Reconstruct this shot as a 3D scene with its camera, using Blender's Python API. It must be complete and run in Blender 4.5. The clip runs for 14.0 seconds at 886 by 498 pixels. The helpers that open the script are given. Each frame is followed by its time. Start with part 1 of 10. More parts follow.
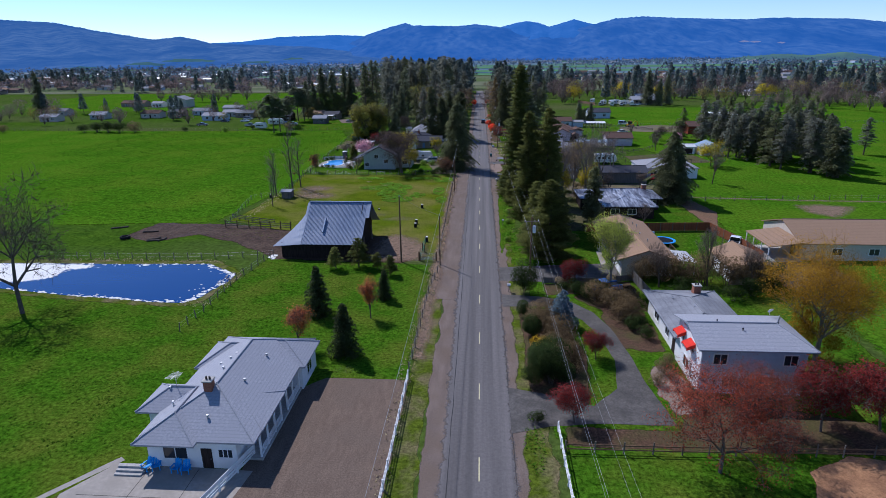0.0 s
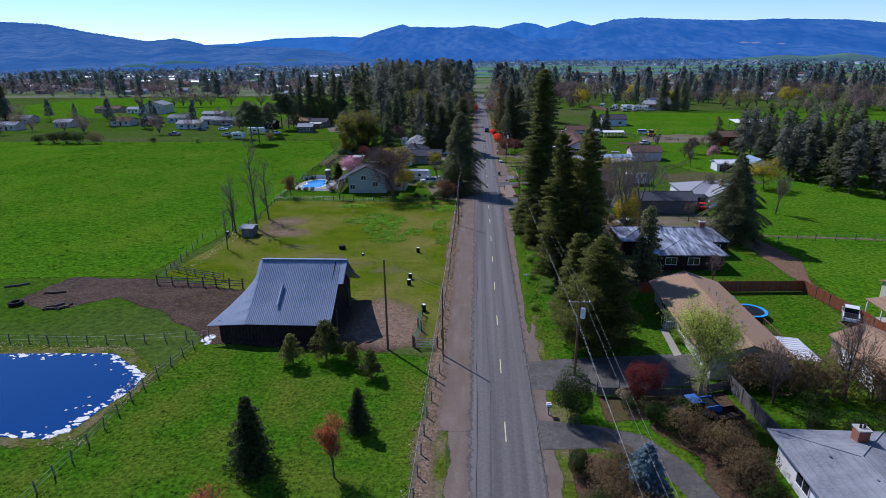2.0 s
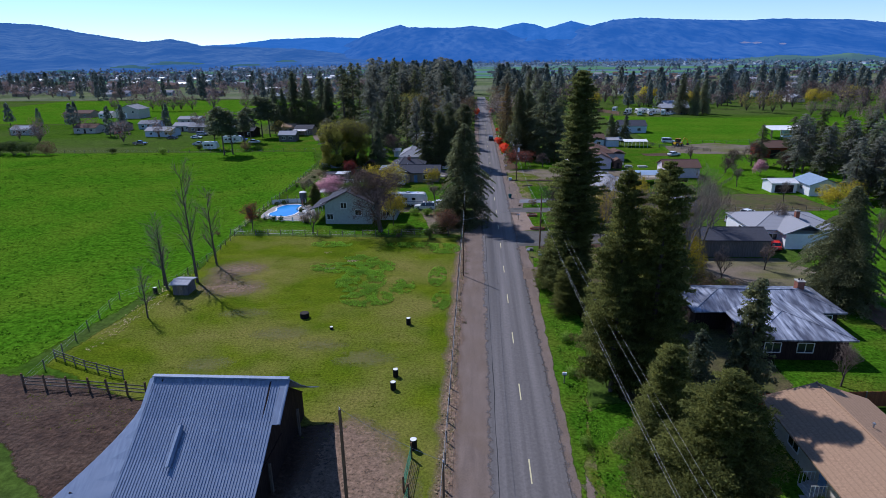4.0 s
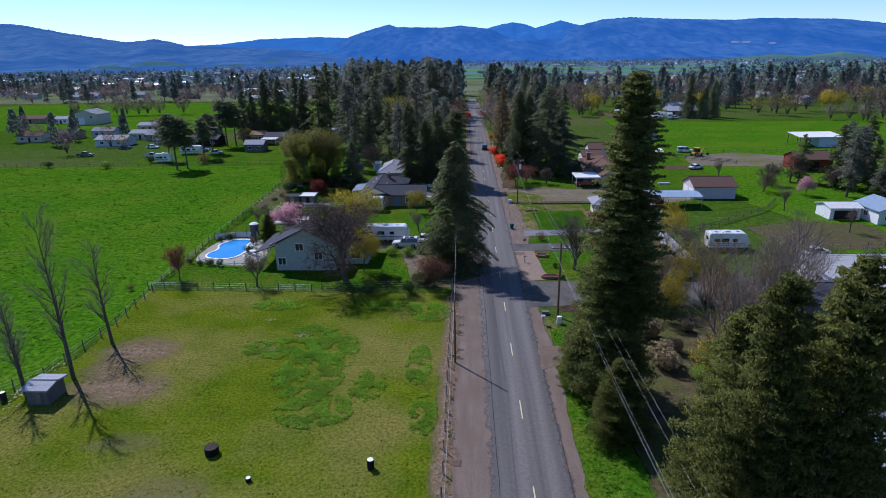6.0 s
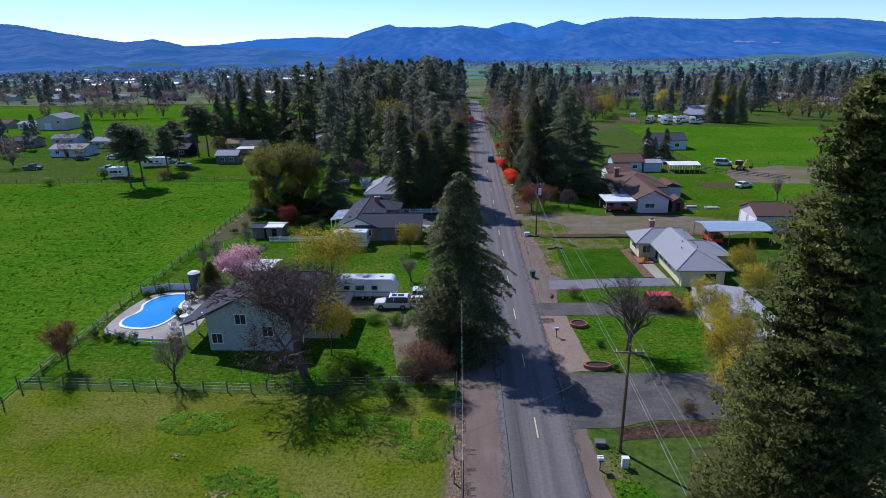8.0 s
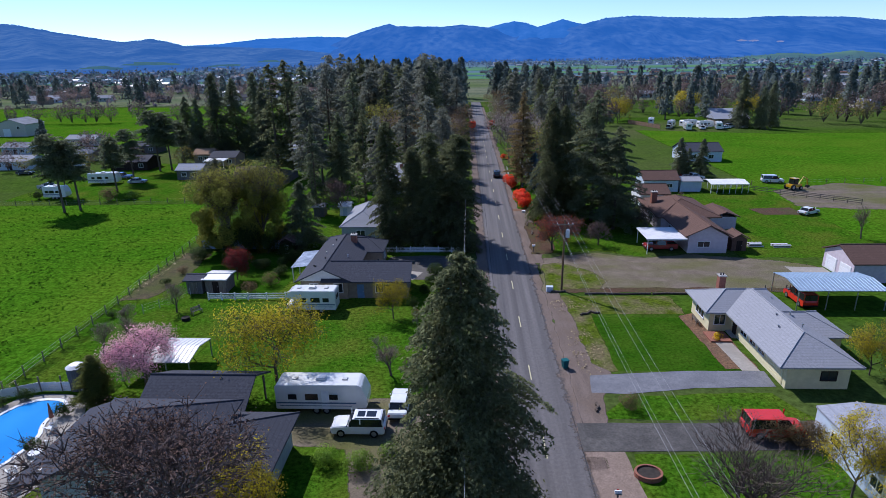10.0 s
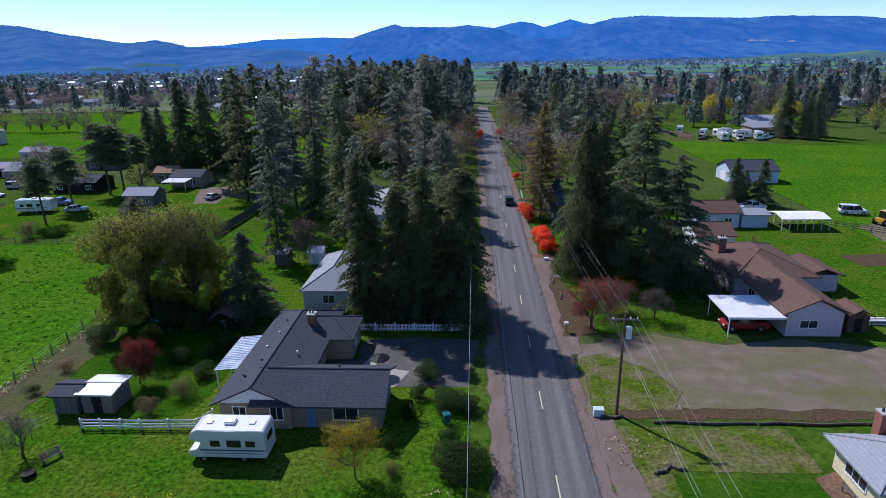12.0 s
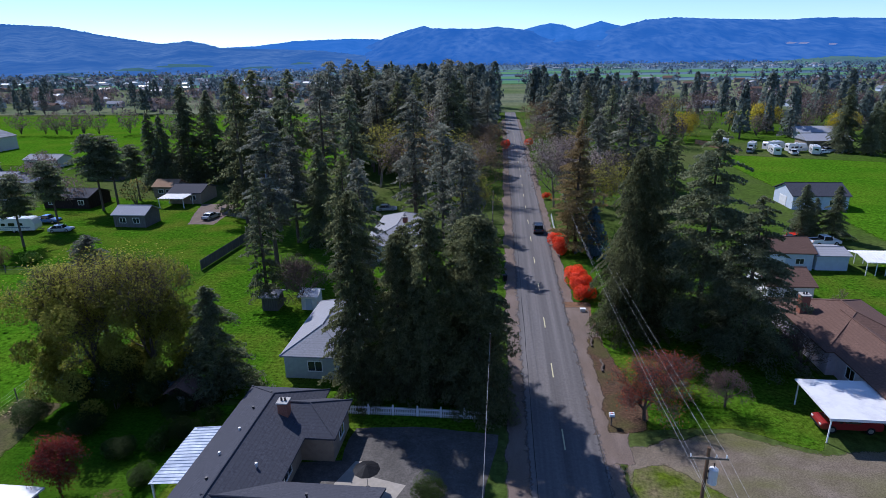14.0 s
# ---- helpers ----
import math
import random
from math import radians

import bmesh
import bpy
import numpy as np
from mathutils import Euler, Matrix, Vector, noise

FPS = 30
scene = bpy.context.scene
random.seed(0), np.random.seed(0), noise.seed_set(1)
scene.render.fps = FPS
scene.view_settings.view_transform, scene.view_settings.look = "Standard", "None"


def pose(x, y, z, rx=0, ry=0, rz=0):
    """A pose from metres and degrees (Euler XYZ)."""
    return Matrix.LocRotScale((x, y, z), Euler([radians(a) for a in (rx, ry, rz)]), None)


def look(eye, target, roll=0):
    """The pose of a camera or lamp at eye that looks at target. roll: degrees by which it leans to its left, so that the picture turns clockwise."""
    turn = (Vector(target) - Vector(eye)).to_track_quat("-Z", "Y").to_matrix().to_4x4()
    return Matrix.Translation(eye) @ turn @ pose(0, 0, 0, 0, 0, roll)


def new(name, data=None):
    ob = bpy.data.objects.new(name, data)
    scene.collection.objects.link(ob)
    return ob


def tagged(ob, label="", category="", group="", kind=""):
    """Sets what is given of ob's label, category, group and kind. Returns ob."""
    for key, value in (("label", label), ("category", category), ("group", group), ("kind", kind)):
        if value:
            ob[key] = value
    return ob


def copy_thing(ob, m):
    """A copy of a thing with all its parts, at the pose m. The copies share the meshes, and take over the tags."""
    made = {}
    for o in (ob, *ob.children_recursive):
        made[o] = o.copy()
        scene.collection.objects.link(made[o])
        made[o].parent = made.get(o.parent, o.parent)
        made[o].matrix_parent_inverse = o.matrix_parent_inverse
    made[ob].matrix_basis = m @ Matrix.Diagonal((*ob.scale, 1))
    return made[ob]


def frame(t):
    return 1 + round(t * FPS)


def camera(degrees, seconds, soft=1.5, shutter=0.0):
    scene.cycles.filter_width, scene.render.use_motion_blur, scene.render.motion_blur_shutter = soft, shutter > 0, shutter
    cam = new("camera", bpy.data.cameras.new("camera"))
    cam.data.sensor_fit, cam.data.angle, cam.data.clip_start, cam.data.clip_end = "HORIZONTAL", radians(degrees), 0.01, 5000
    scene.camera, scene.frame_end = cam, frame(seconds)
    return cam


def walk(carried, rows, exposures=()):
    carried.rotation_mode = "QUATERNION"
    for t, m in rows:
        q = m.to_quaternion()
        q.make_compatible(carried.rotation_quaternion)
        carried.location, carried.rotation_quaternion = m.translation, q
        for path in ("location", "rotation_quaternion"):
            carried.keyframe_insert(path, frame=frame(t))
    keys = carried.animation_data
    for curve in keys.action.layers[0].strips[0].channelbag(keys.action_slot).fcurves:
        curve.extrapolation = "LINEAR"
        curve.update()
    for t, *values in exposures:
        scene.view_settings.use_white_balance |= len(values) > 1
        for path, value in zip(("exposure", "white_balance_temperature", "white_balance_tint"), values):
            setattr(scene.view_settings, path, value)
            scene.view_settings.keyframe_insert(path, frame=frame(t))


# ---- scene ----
cam = camera(74.8, 14.0, soft=0.45)
METRES, EYE, TILT, LEAN, TURN = 191.6, 34.19, 0.0, -0.71, 4.3
ROWS = [
    (0.0, 0.0, 0.0, 0.0, -0.45, -18.7, 1.33),
    (0.5, -0.0005, 0.0406, -0.0002, -0.38, -18.65, 1.34),
    (1.0, -0.0012, 0.0813, -0.0003, -0.33, -18.64, 1.35),
    (1.5, -0.0017, 0.1222, -0.0005, -0.64, -18.61, 1.4),
    (2.0, -0.0026, 0.1634, -0.0008, -0.7, -18.57, 1.39),
    (2.5, -0.0023, 0.2042, -0.0011, -0.67, -18.56, 1.41),
    (3.0, -0.0024, 0.2447, -0.002, -0.64, -18.53, 1.41),
    (5.5, 0.0032, 0.4347, -0.0061, -1.67, -18.53, 1.55),
    (6.0, 0.0054, 0.4713, -0.0067, -1.86, -18.54, 1.55),
    (6.5, 0.0072, 0.5082, -0.0078, -1.84, -18.53, 1.57),
    (7.0, 0.0084, 0.5446, -0.0086, -1.82, -18.52, 1.58),
    (7.5, 0.0094, 0.5815, -0.0097, -1.81, -18.52, 1.61),
    (8.0, 0.0105, 0.6185, -0.0104, -1.83, -18.53, 1.6),
    (10.5, 0.0218, 0.8, -0.013, -1.72, -18.57, 1.71),
    (11.0, 0.0246, 0.838, -0.0131, -1.68, -18.56, 1.77),
    (11.5, 0.0272, 0.8774, -0.0135, -1.66, -18.55, 1.78),
    (12.0, 0.0295, 0.9151, -0.0124, -1.19, -18.49, 1.77),
    (12.5, 0.032, 0.946, -0.0104, 0.66, -18.42, 1.67),
    (13.0, 0.0343, 0.9703, -0.0089, 1.55, -18.35, 1.59),
    (13.5, 0.036, 0.9877, -0.0076, 1.61, -18.32, 1.54),
    (14.0, 0.0373, 0.9984, -0.0066, 1.5, -18.29, 1.55),
]
walk(cam, [(t, pose(0, 0, EYE, TILT, LEAN, TURN) @ pose(METRES * x, METRES * y, METRES * z, 90 + pitch, roll, yaw)) for t, x, y, z, yaw, pitch, roll in ROWS], [(0.0, -0.03, 5720, 17), (7.0, 0.07, 5720, 17), (14.0, 0.18, 5720, 17)])

# ---- daylight ----
SUN_FROM = Vector((-0.68, 0.73, 0.0)).normalized()
SUN_ELEVATION = radians(47)
world = bpy.data.worlds.new("daylight")
scene.world = world
world.use_nodes = True
wn = world.node_tree.nodes
sky = wn.new("ShaderNodeTexSky")
sky.sky_type = "NISHITA"
sky.sun_disc = False
sky.sun_elevation = SUN_ELEVATION
sky.sun_rotation = math.atan2(SUN_FROM.x, SUN_FROM.y)
sky.air_density, sky.dust_density, sky.ozone_density = 0.8, 0.0, 6.0
wn["Background"].inputs["Strength"].default_value = 0.135
world.node_tree.links.new(sky.outputs[0], wn["Background"].inputs["Color"])
sun_data = bpy.data.lights.new("sun", "SUN")
sun_data.energy, sun_data.angle, sun_data.color = 4.4, radians(0.53), (1.0, 0.96, 0.90)
sun = new("sun", sun_data)
sun_way = Vector((-SUN_FROM.x * math.cos(SUN_ELEVATION), -SUN_FROM.y * math.cos(SUN_ELEVATION), -math.sin(SUN_ELEVATION)))
sun.matrix_basis = look((-60, 60, 90), Vector((-60, 60, 90)) + sun_way)

# ---- materials ----
def mat(name, a, b=None, scale=3.0, rough=0.8, metal=0.0, bump=0.0, big=None, big_scale=0.15, spread=0.0,
        stretch=(1, 1, 1), detail=6.0, bump_scale=None, translucent=0.0, island=0.0, spec=0.08, grain=0.0, grain_scale=4.0, big_stretch=(1, 1, 1)):
    """Two-scale noise colour between a and b, stained towards big, with fine relief."""
    m = bpy.data.materials.new(name)
    m.use_nodes = True
    nt = m.node_tree
    n, l = nt.nodes, nt.links
    bsdf = n["Principled BSDF"]
    bsdf.inputs["Roughness"].default_value = rough
    bsdf.inputs["Metallic"].default_value = metal
    bsdf.inputs["Specular IOR Level"].default_value = spec
    b = b or tuple(c * 0.75 for c in a)
    tc = n.new("ShaderNodeTexCoord")
    mp = n.new("ShaderNodeMapping")
    mp.inputs["Scale"].default_value = stretch
    l.new(tc.outputs["Object"], mp.inputs["Vector"])
    ns = n.new("ShaderNodeTexNoise")
    ns.inputs["Scale"].default_value, ns.inputs["Detail"].default_value = scale, detail
    l.new(mp.outputs[0], ns.inputs["Vector"])
    ramp = n.new("ShaderNodeValToRGB")
    ramp.color_ramp.elements[0].position, ramp.color_ramp.elements[1].position = 0.33, 0.67
    ramp.color_ramp.elements[0].color, ramp.color_ramp.elements[1].color = (*b, 1), (*a, 1)
    l.new(ns.outputs["Fac"], ramp.inputs["Fac"])
    col = ramp.outputs["Color"]
    if big:
        nb = n.new("ShaderNodeTexNoise")
        nb.inputs["Scale"].default_value, nb.inputs["Detail"].default_value = big_scale, 4.0
        bm_ = n.new("ShaderNodeMapping")
        bm_.inputs["Scale"].default_value = big_stretch
        l.new(tc.outputs["Object"], bm_.inputs["Vector"])
        l.new(bm_.outputs[0], nb.inputs["Vector"])
        rb = n.new("ShaderNodeValToRGB")
        rb.color_ramp.elements[0].position, rb.color_ramp.elements[1].position = 0.42, 0.68
        l.new(nb.outputs["Fac"], rb.inputs["Fac"])
        mx = n.new("ShaderNodeMix")
        mx.data_type = "RGBA"
        l.new(rb.outputs["Color"], mx.inputs["Factor"])
        l.new(col, mx.inputs["A"])
        mx.inputs["B"].default_value = (*big, 1)
        col = mx.outputs["Result"]
    if grain:
        ng = n.new("ShaderNodeTexNoise")
        ng.inputs["Scale"].default_value, ng.inputs["Detail"].default_value, ng.inputs["Roughness"].default_value = grain_scale, 8.0, 0.75
        l.new(tc.outputs["Object"], ng.inputs["Vector"])
        mg = n.new("ShaderNodeMapRange")
        mg.inputs["From Min"].default_value, mg.inputs["From Max"].default_value = 0.34, 0.62
        mg.inputs["To Min"].default_value, mg.inputs["To Max"].default_value = 1 - grain, 1 + grain * 0.35
        l.new(ng.outputs["Fac"], mg.inputs["Value"])
        gx = n.new("ShaderNodeMix")
        gx.data_type, gx.blend_type = "RGBA", "MULTIPLY"
        gx.inputs["Factor"].default_value = 1.0
        l.new(col, gx.inputs["A"])
        l.new(mg.outputs[0], gx.inputs["B"])
        col = gx.outputs["Result"]
    if spread or island:
        hs = n.new("ShaderNodeHueSaturation")
        l.new(col, hs.inputs["Color"])
        total = None
        for src, amount in (("obj", spread), ("isl", island)):
            if not amount:
                continue
            if src == "obj":
                r = n.new("ShaderNodeObjectInfo").outputs["Random"]
            else:
                r = n.new("ShaderNodeNewGeometry").outputs["Random Per Island"]
            mr = n.new("ShaderNodeMapRange")
            mr.inputs["To Min"].default_value, mr.inputs["To Max"].default_value = 1 - amount, 1 + amount
            l.new(r, mr.inputs["Value"])
            if total is None:
                total = mr.outputs[0]
            else:
                mu = n.new("ShaderNodeMath")
                mu.operation = "MULTIPLY"
                l.new(total, mu.inputs[0])
                l.new(mr.outputs[0], mu.inputs[1])
                total = mu.outputs[0]
        l.new(total, hs.inputs["Value"])
        col = hs.outputs["Color"]
    l.new(col, bsdf.inputs["Base Color"])
    if bump:
        bn = n.new("ShaderNodeTexNoise")
        bn.inputs["Scale"].default_value, bn.inputs["Detail"].default_value = bump_scale or scale * 2.5, 5.0
        l.new(mp.outputs[0], bn.inputs["Vector"])
        bu = n.new("ShaderNodeBump")
        bu.inputs["Strength"].default_value, bu.inputs["Distance"].default_value = min(1.0, bump * 4), bump
        l.new(bn.outputs["Fac"], bu.inputs["Height"])
        l.new(bu.outputs[0], bsdf.inputs["Normal"])
    if translucent:
        tr = n.new("ShaderNodeBsdfTranslucent")
        l.new(col, tr.inputs["Color"])
        ms = n.new("ShaderNodeMixShader")
        ms.inputs["Fac"].default_value = translucent
        l.new(bsdf.outputs[0], ms.inputs[1])
        l.new(tr.outputs[0], ms.inputs[2])
        l.new(ms.outputs[0], n["Material Output"].inputs["Surface"])
    return m


def ragged(m, scale=0.9, lo=0.82, hi=1.02):
    """Frays a ground patch towards its rim: the mesh carries a layer 'rim', 0 at the outline and 1 inside."""
    n, l = m.node_tree.nodes, m.node_tree.links
    out = n["Material Output"]
    was = out.inputs["Surface"].links[0].from_socket
    at = n.new("ShaderNodeAttribute")
    at.attribute_name = "rim"
    tc = n.new("ShaderNodeTexCoord")
    ns = n.new("ShaderNodeTexNoise")
    ns.inputs["Scale"].default_value, ns.inputs["Detail"].default_value = scale, 8.0
    ns.inputs["Roughness"].default_value = 0.7
    l.new(tc.outputs["Object"], ns.inputs["Vector"])
    ad = n.new("ShaderNodeMath")
    ad.operation = "ADD"
    l.new(at.outputs["Fac"], ad.inputs[0])
    l.new(ns.outputs["Fac"], ad.inputs[1])
    mr = n.new("ShaderNodeMapRange")
    mr.inputs["From Min"].default_value, mr.inputs["From Max"].default_value = lo, hi
    l.new(ad.outputs[0], mr.inputs["Value"])
    tp = n.new("ShaderNodeBsdfTransparent")
    ms = n.new("ShaderNodeMixShader")
    l.new(mr.outputs[0], ms.inputs["Fac"])
    l.new(tp.outputs[0], ms.inputs[1])
    l.new(was, ms.inputs[2])
    l.new(ms.outputs[0], out.inputs["Surface"])
    return m


def courses(m, pitch, depth=0.02, width=None, axis="z"):
    """Adds shingle or board courses as relief and slight tone to a material."""
    n, l = m.node_tree.nodes, m.node_tree.links
    bsdf = n["Principled BSDF"]
    tc = n.new("ShaderNodeTexCoord")
    wv = n.new("ShaderNodeTexWave")
    wv.wave_profile = "SAW"
    wv.bands_direction = axis.upper()
    wv.inputs["Scale"].default_value = 0.314 / pitch
    wv.inputs["Distortion"].default_value = 0.3
    l.new(tc.outputs["Object"], wv.inputs["Vector"])
    src = bsdf.inputs["Base Color"].links[0].from_socket
    mr = n.new("ShaderNodeMapRange")
    mr.inputs["From Min"].default_value, mr.inputs["From Max"].default_value = 0.0, 0.35
    mr.inputs["To Min"].default_value, mr.inputs["To Max"].default_value = 0.84, 1.0
    l.new(wv.outputs["Fac"], mr.inputs["Value"])
    mx = n.new("ShaderNodeMix")
    mx.data_type = "RGBA"
    mx.blend_type = "MULTIPLY"
    mx.inputs["Factor"].default_value = 1.0
    l.new(src, mx.inputs["A"])
    l.new(mr.outputs[0], mx.inputs["B"])
    l.new(mx.outputs["Result"], bsdf.inputs["Base Color"])
    return m


def glass_mat(name, tint, rough=0.06):
    m = mat(name, tint, tuple(c * 0.7 for c in tint), 0.7, rough, 0.0, spec=0.6)
    return m


FIELD = mat("pasture_grass", (0.072, 0.180, 0.008), (0.041, 0.120, 0.005), 0.7, 0.95, bump=0.15, bump_scale=2.4, big=(0.086, 0.166, 0.010), big_scale=0.06, spec=0.0, grain=0.72, grain_scale=1.6)
LAWN = mat("lawn_grass", (0.062, 0.152, 0.008), (0.034, 0.096, 0.005), 1.1, 0.95, bump=0.12, bump_scale=4, big=(0.092, 0.132, 0.014), big_scale=0.16, spec=0.0, grain=0.78, grain_scale=2.4)
MOWN = mat("mown_lawn_grass", (0.036, 0.100, 0.005), (0.022, 0.070, 0.004), 1.4, 0.95, bump=0.06, bump_scale=5, big=(0.050, 0.105, 0.008), big_scale=0.2, spec=0.0, grain=0.5, grain_scale=3, stretch=(0.3, 2.2, 1))
PADDOCK = mat("grazed_grass", (0.116, 0.150, 0.009), (0.074, 0.116, 0.006), 0.22, 0.95, bump=0.06, bump_scale=6, big=(0.176, 0.164, 0.040), big_scale=0.09, spec=0.0, grain=0.62, grain_scale=3.4)
VERGE = mat("verge_grass", (0.105, 0.145, 0.014), (0.060, 0.085, 0.010), 1.1, 0.95, bump=0.1, bump_scale=4, big=(0.170, 0.140, 0.075), big_scale=0.35, spec=0.0, grain=0.6, grain_scale=3)
ASPHALT = mat("worn_asphalt", (0.158, 0.143, 0.138), (0.114, 0.104, 0.101), 1.3, 0.8, bump=0.008, bump_scale=60, big=(0.080, 0.073, 0.071), big_scale=0.9, stretch=(1, 0.02, 1), big_stretch=(1, 0.012, 1), spec=0.3, grain=0.22, grain_scale=3)
OLD_ASPHALT = mat("old_asphalt_drive", (0.125, 0.114, 0.104), (0.084, 0.078, 0.072), 2, 0.8, bump=0.01, bump_scale=50, big=(0.068, 0.063, 0.058), big_scale=0.4, grain=0.35, grain_scale=5, spec=0.2)
GRAVEL = mat("gravel_shoulder", (0.205, 0.158, 0.132), (0.150, 0.116, 0.097), 1.2, 0.95, bump=0.02, bump_scale=24, big=(0.160, 0.120, 0.094), big_scale=0.3, grain=0.35, grain_scale=8, stretch=(1, 0.15, 1))
YARD = mat("brown_gravel_yard", (0.180, 0.132, 0.100), (0.140, 0.102, 0.078), 1.6, 0.95, bump=0.03, bump_scale=22, big=(0.152, 0.114, 0.088), big_scale=0.25, grain=0.4, grain_scale=7, stretch=(1, 0.3, 1))
GRAVEL_GRASS = mat("gravel_with_grass", (0.205, 0.165, 0.126), (0.150, 0.120, 0.088), 0.5, 0.95, bump=0.02, bump_scale=22, big=(0.120, 0.122, 0.036), big_scale=0.13, grain=0.5, grain_scale=7, big_stretch=(0.6, 1.3, 1))
MUD_AND_SHADE = mat("trampled_mud_and_ditch_shade", (0.088, 0.052, 0.035), (0.040, 0.024, 0.017), 0.9, 0.85, bump=0.3, bump_scale=2.2, big=(0.090, 0.058, 0.040), big_scale=0.25, grain=0.65, grain_scale=2.5)
DIRT = mat("bare_dirt", (0.230, 0.130, 0.076), (0.140, 0.082, 0.052), 1.4, 0.95, bump=0.06, bump_scale=8, big=(0.165, 0.108, 0.068), big_scale=0.3, grain=0.5, grain_scale=4)
STRAW = mat("dry_straw_ground", (0.240, 0.215, 0.095), (0.160, 0.160, 0.050), 3.0, 0.95, bump=0.06, bump_scale=7)
MULCH = mat("bark_mulch", (0.130, 0.076, 0.048), (0.060, 0.036, 0.024), 4, 0.95, bump=0.08, bump_scale=9, big=(0.075, 0.070, 0.026), big_scale=0.3, grain=0.5, grain_scale=5)
THIN_STRAW = ragged(mat("thin_dry_straw", (0.230, 0.200, 0.085), (0.140, 0.140, 0.045), 3.0, 0.95, bump=0.06, bump_scale=7), 1.1, 0.62, 1.9)
LEAF_SOIL = ragged(mat("leaf_strewn_soil", (0.320, 0.215, 0.150), (0.180, 0.125, 0.088), 2.0, 0.95, bump=0.06, bump_scale=8, grain=0.5, grain_scale=4), 0.9, 0.62, 1.75)
CONCRETE = mat("concrete", (0.370, 0.335, 0.290), (0.300, 0.272, 0.236), 3, 0.85, bump=0.006, bump_scale=30, big=(0.270, 0.245, 0.212), big_scale=0.4)
for m_ in (FIELD, LAWN, MOWN, PADDOCK, VERGE, ASPHALT, OLD_ASPHALT, GRAVEL, YARD, GRAVEL_GRASS, MUD_AND_SHADE, DIRT, STRAW, MULCH, CONCRETE):
    ragged(m_)
PALE_DRIVE = ragged(mat("pale_grey_drive", (0.215, 0.215, 0.230), (0.165, 0.165, 0.178), 2, 0.85, big=(0.150, 0.150, 0.163), big_scale=0.5, grain=0.25, grain_scale=6))
LITTER = ragged(mat("leaf_litter_and_grass", (0.120, 0.098, 0.046), (0.062, 0.052, 0.030), 0.9, 0.95, bump=0.06, bump_scale=8, big=(0.078, 0.092, 0.022), big_scale=0.2, grain=0.55, grain_scale=4))
PALE_GRAVEL = ragged(mat("pale_tan_gravel", (0.300, 0.225, 0.180), (0.215, 0.160, 0.128), 1.6, 0.95, bump=0.02, bump_scale=20, big=(0.240, 0.178, 0.140), big_scale=0.4, grain=0.35, grain_scale=7))
GROUND = mat("valley_grass", (0.060, 0.120, 0.010), (0.036, 0.080, 0.008), 0.3, 0.95, bump=0.1, bump_scale=2.0, big=(0.085, 0.100, 0.035), big_scale=0.02, spec=0.0, grain=0.5, grain_scale=1.2, big_stretch=(0.35, 1, 1))
LINE = mat("road_paint", (0.620, 0.560, 0.330), (0.400, 0.360, 0.230), 8, 0.7)
GREY_ROOF = courses(mat("grey_shingle", (0.360, 0.368, 0.405), (0.270, 0.278, 0.310), 5, 0.85, bump=0.01, bump_scale=25, big=(0.310, 0.317, 0.350), big_scale=0.6, stretch=(1, 1, 2)), 0.14)
PALE_ROOF = courses(mat("pale_grey_shingle", (0.330, 0.330, 0.350), (0.250, 0.250, 0.268), 5, 0.85, bump=0.01, bump_scale=25, big=(0.285, 0.285, 0.302), big_scale=0.6), 0.14)
MID_ROOF = courses(mat("mid_grey_shingle", (0.215, 0.222, 0.245), (0.150, 0.155, 0.172), 5, 0.85, bump=0.01, bump_scale=25, big=(0.260, 0.268, 0.290), big_scale=0.35), 0.14)
DARK_ROOF = courses(mat("charcoal_shingle", (0.078, 0.080, 0.096), (0.048, 0.050, 0.062), 5, 0.85, bump=0.01, bump_scale=25, big=(0.062, 0.064, 0.077), big_scale=0.7), 0.14)
BROWN_ROOF = courses(mat("brown_shingle", (0.160, 0.098, 0.076), (0.105, 0.064, 0.052), 5, 0.9, bump=0.01, bump_scale=25, big=(0.125, 0.076, 0.060), big_scale=0.5), 0.14)
TAN_ROOF = courses(mat("tan_shingle", (0.350, 0.228, 0.148), (0.265, 0.172, 0.112), 5, 0.9, bump=0.01, bump_scale=25, big=(0.305, 0.200, 0.130), big_scale=0.5), 0.14)
TIN = mat("galvanised_roof_sheet", (0.215, 0.270, 0.370), (0.150, 0.195, 0.285), 1.6, 0.6, 0.0, bump=0.004, big=(0.185, 0.230, 0.320), big_scale=0.3, stretch=(3, 0.4, 1), spec=0.35)
WORN_TIN = mat("worn_patchy_metal_roof", (0.470, 0.500, 0.570), (0.050, 0.060, 0.100), 1.1, 0.5, 0.1, big=(0.060, 0.064, 0.090), big_scale=0.35, stretch=(2.2, 0.3, 1), spec=0.4, big_stretch=(1.6, 0.5, 1))
BLUE_TIN = mat("blue_metal_roof", (0.270, 0.350, 0.440), (0.220, 0.290, 0.375), 2, 0.45, 0.2)
WHITE_TIN = mat("white_metal_sheet", (0.690, 0.682, 0.674), (0.590, 0.582, 0.577), 2, 0.5, 0.1, big=(0.700, 0.690, 0.680), big_scale=0.5)
WHITE = mat("white_paint", (0.800, 0.800, 0.800), (0.700, 0.700, 0.705), 2, 0.6, big=(0.720, 0.715, 0.710), big_scale=0.5)
# Blue siding colour, also painted in for white walls standing in shade.
PALE_BLUE = mat("pale_blue_and_shaded_white_siding", (0.530, 0.600, 0.680), (0.480, 0.545, 0.625), 2, 0.7)
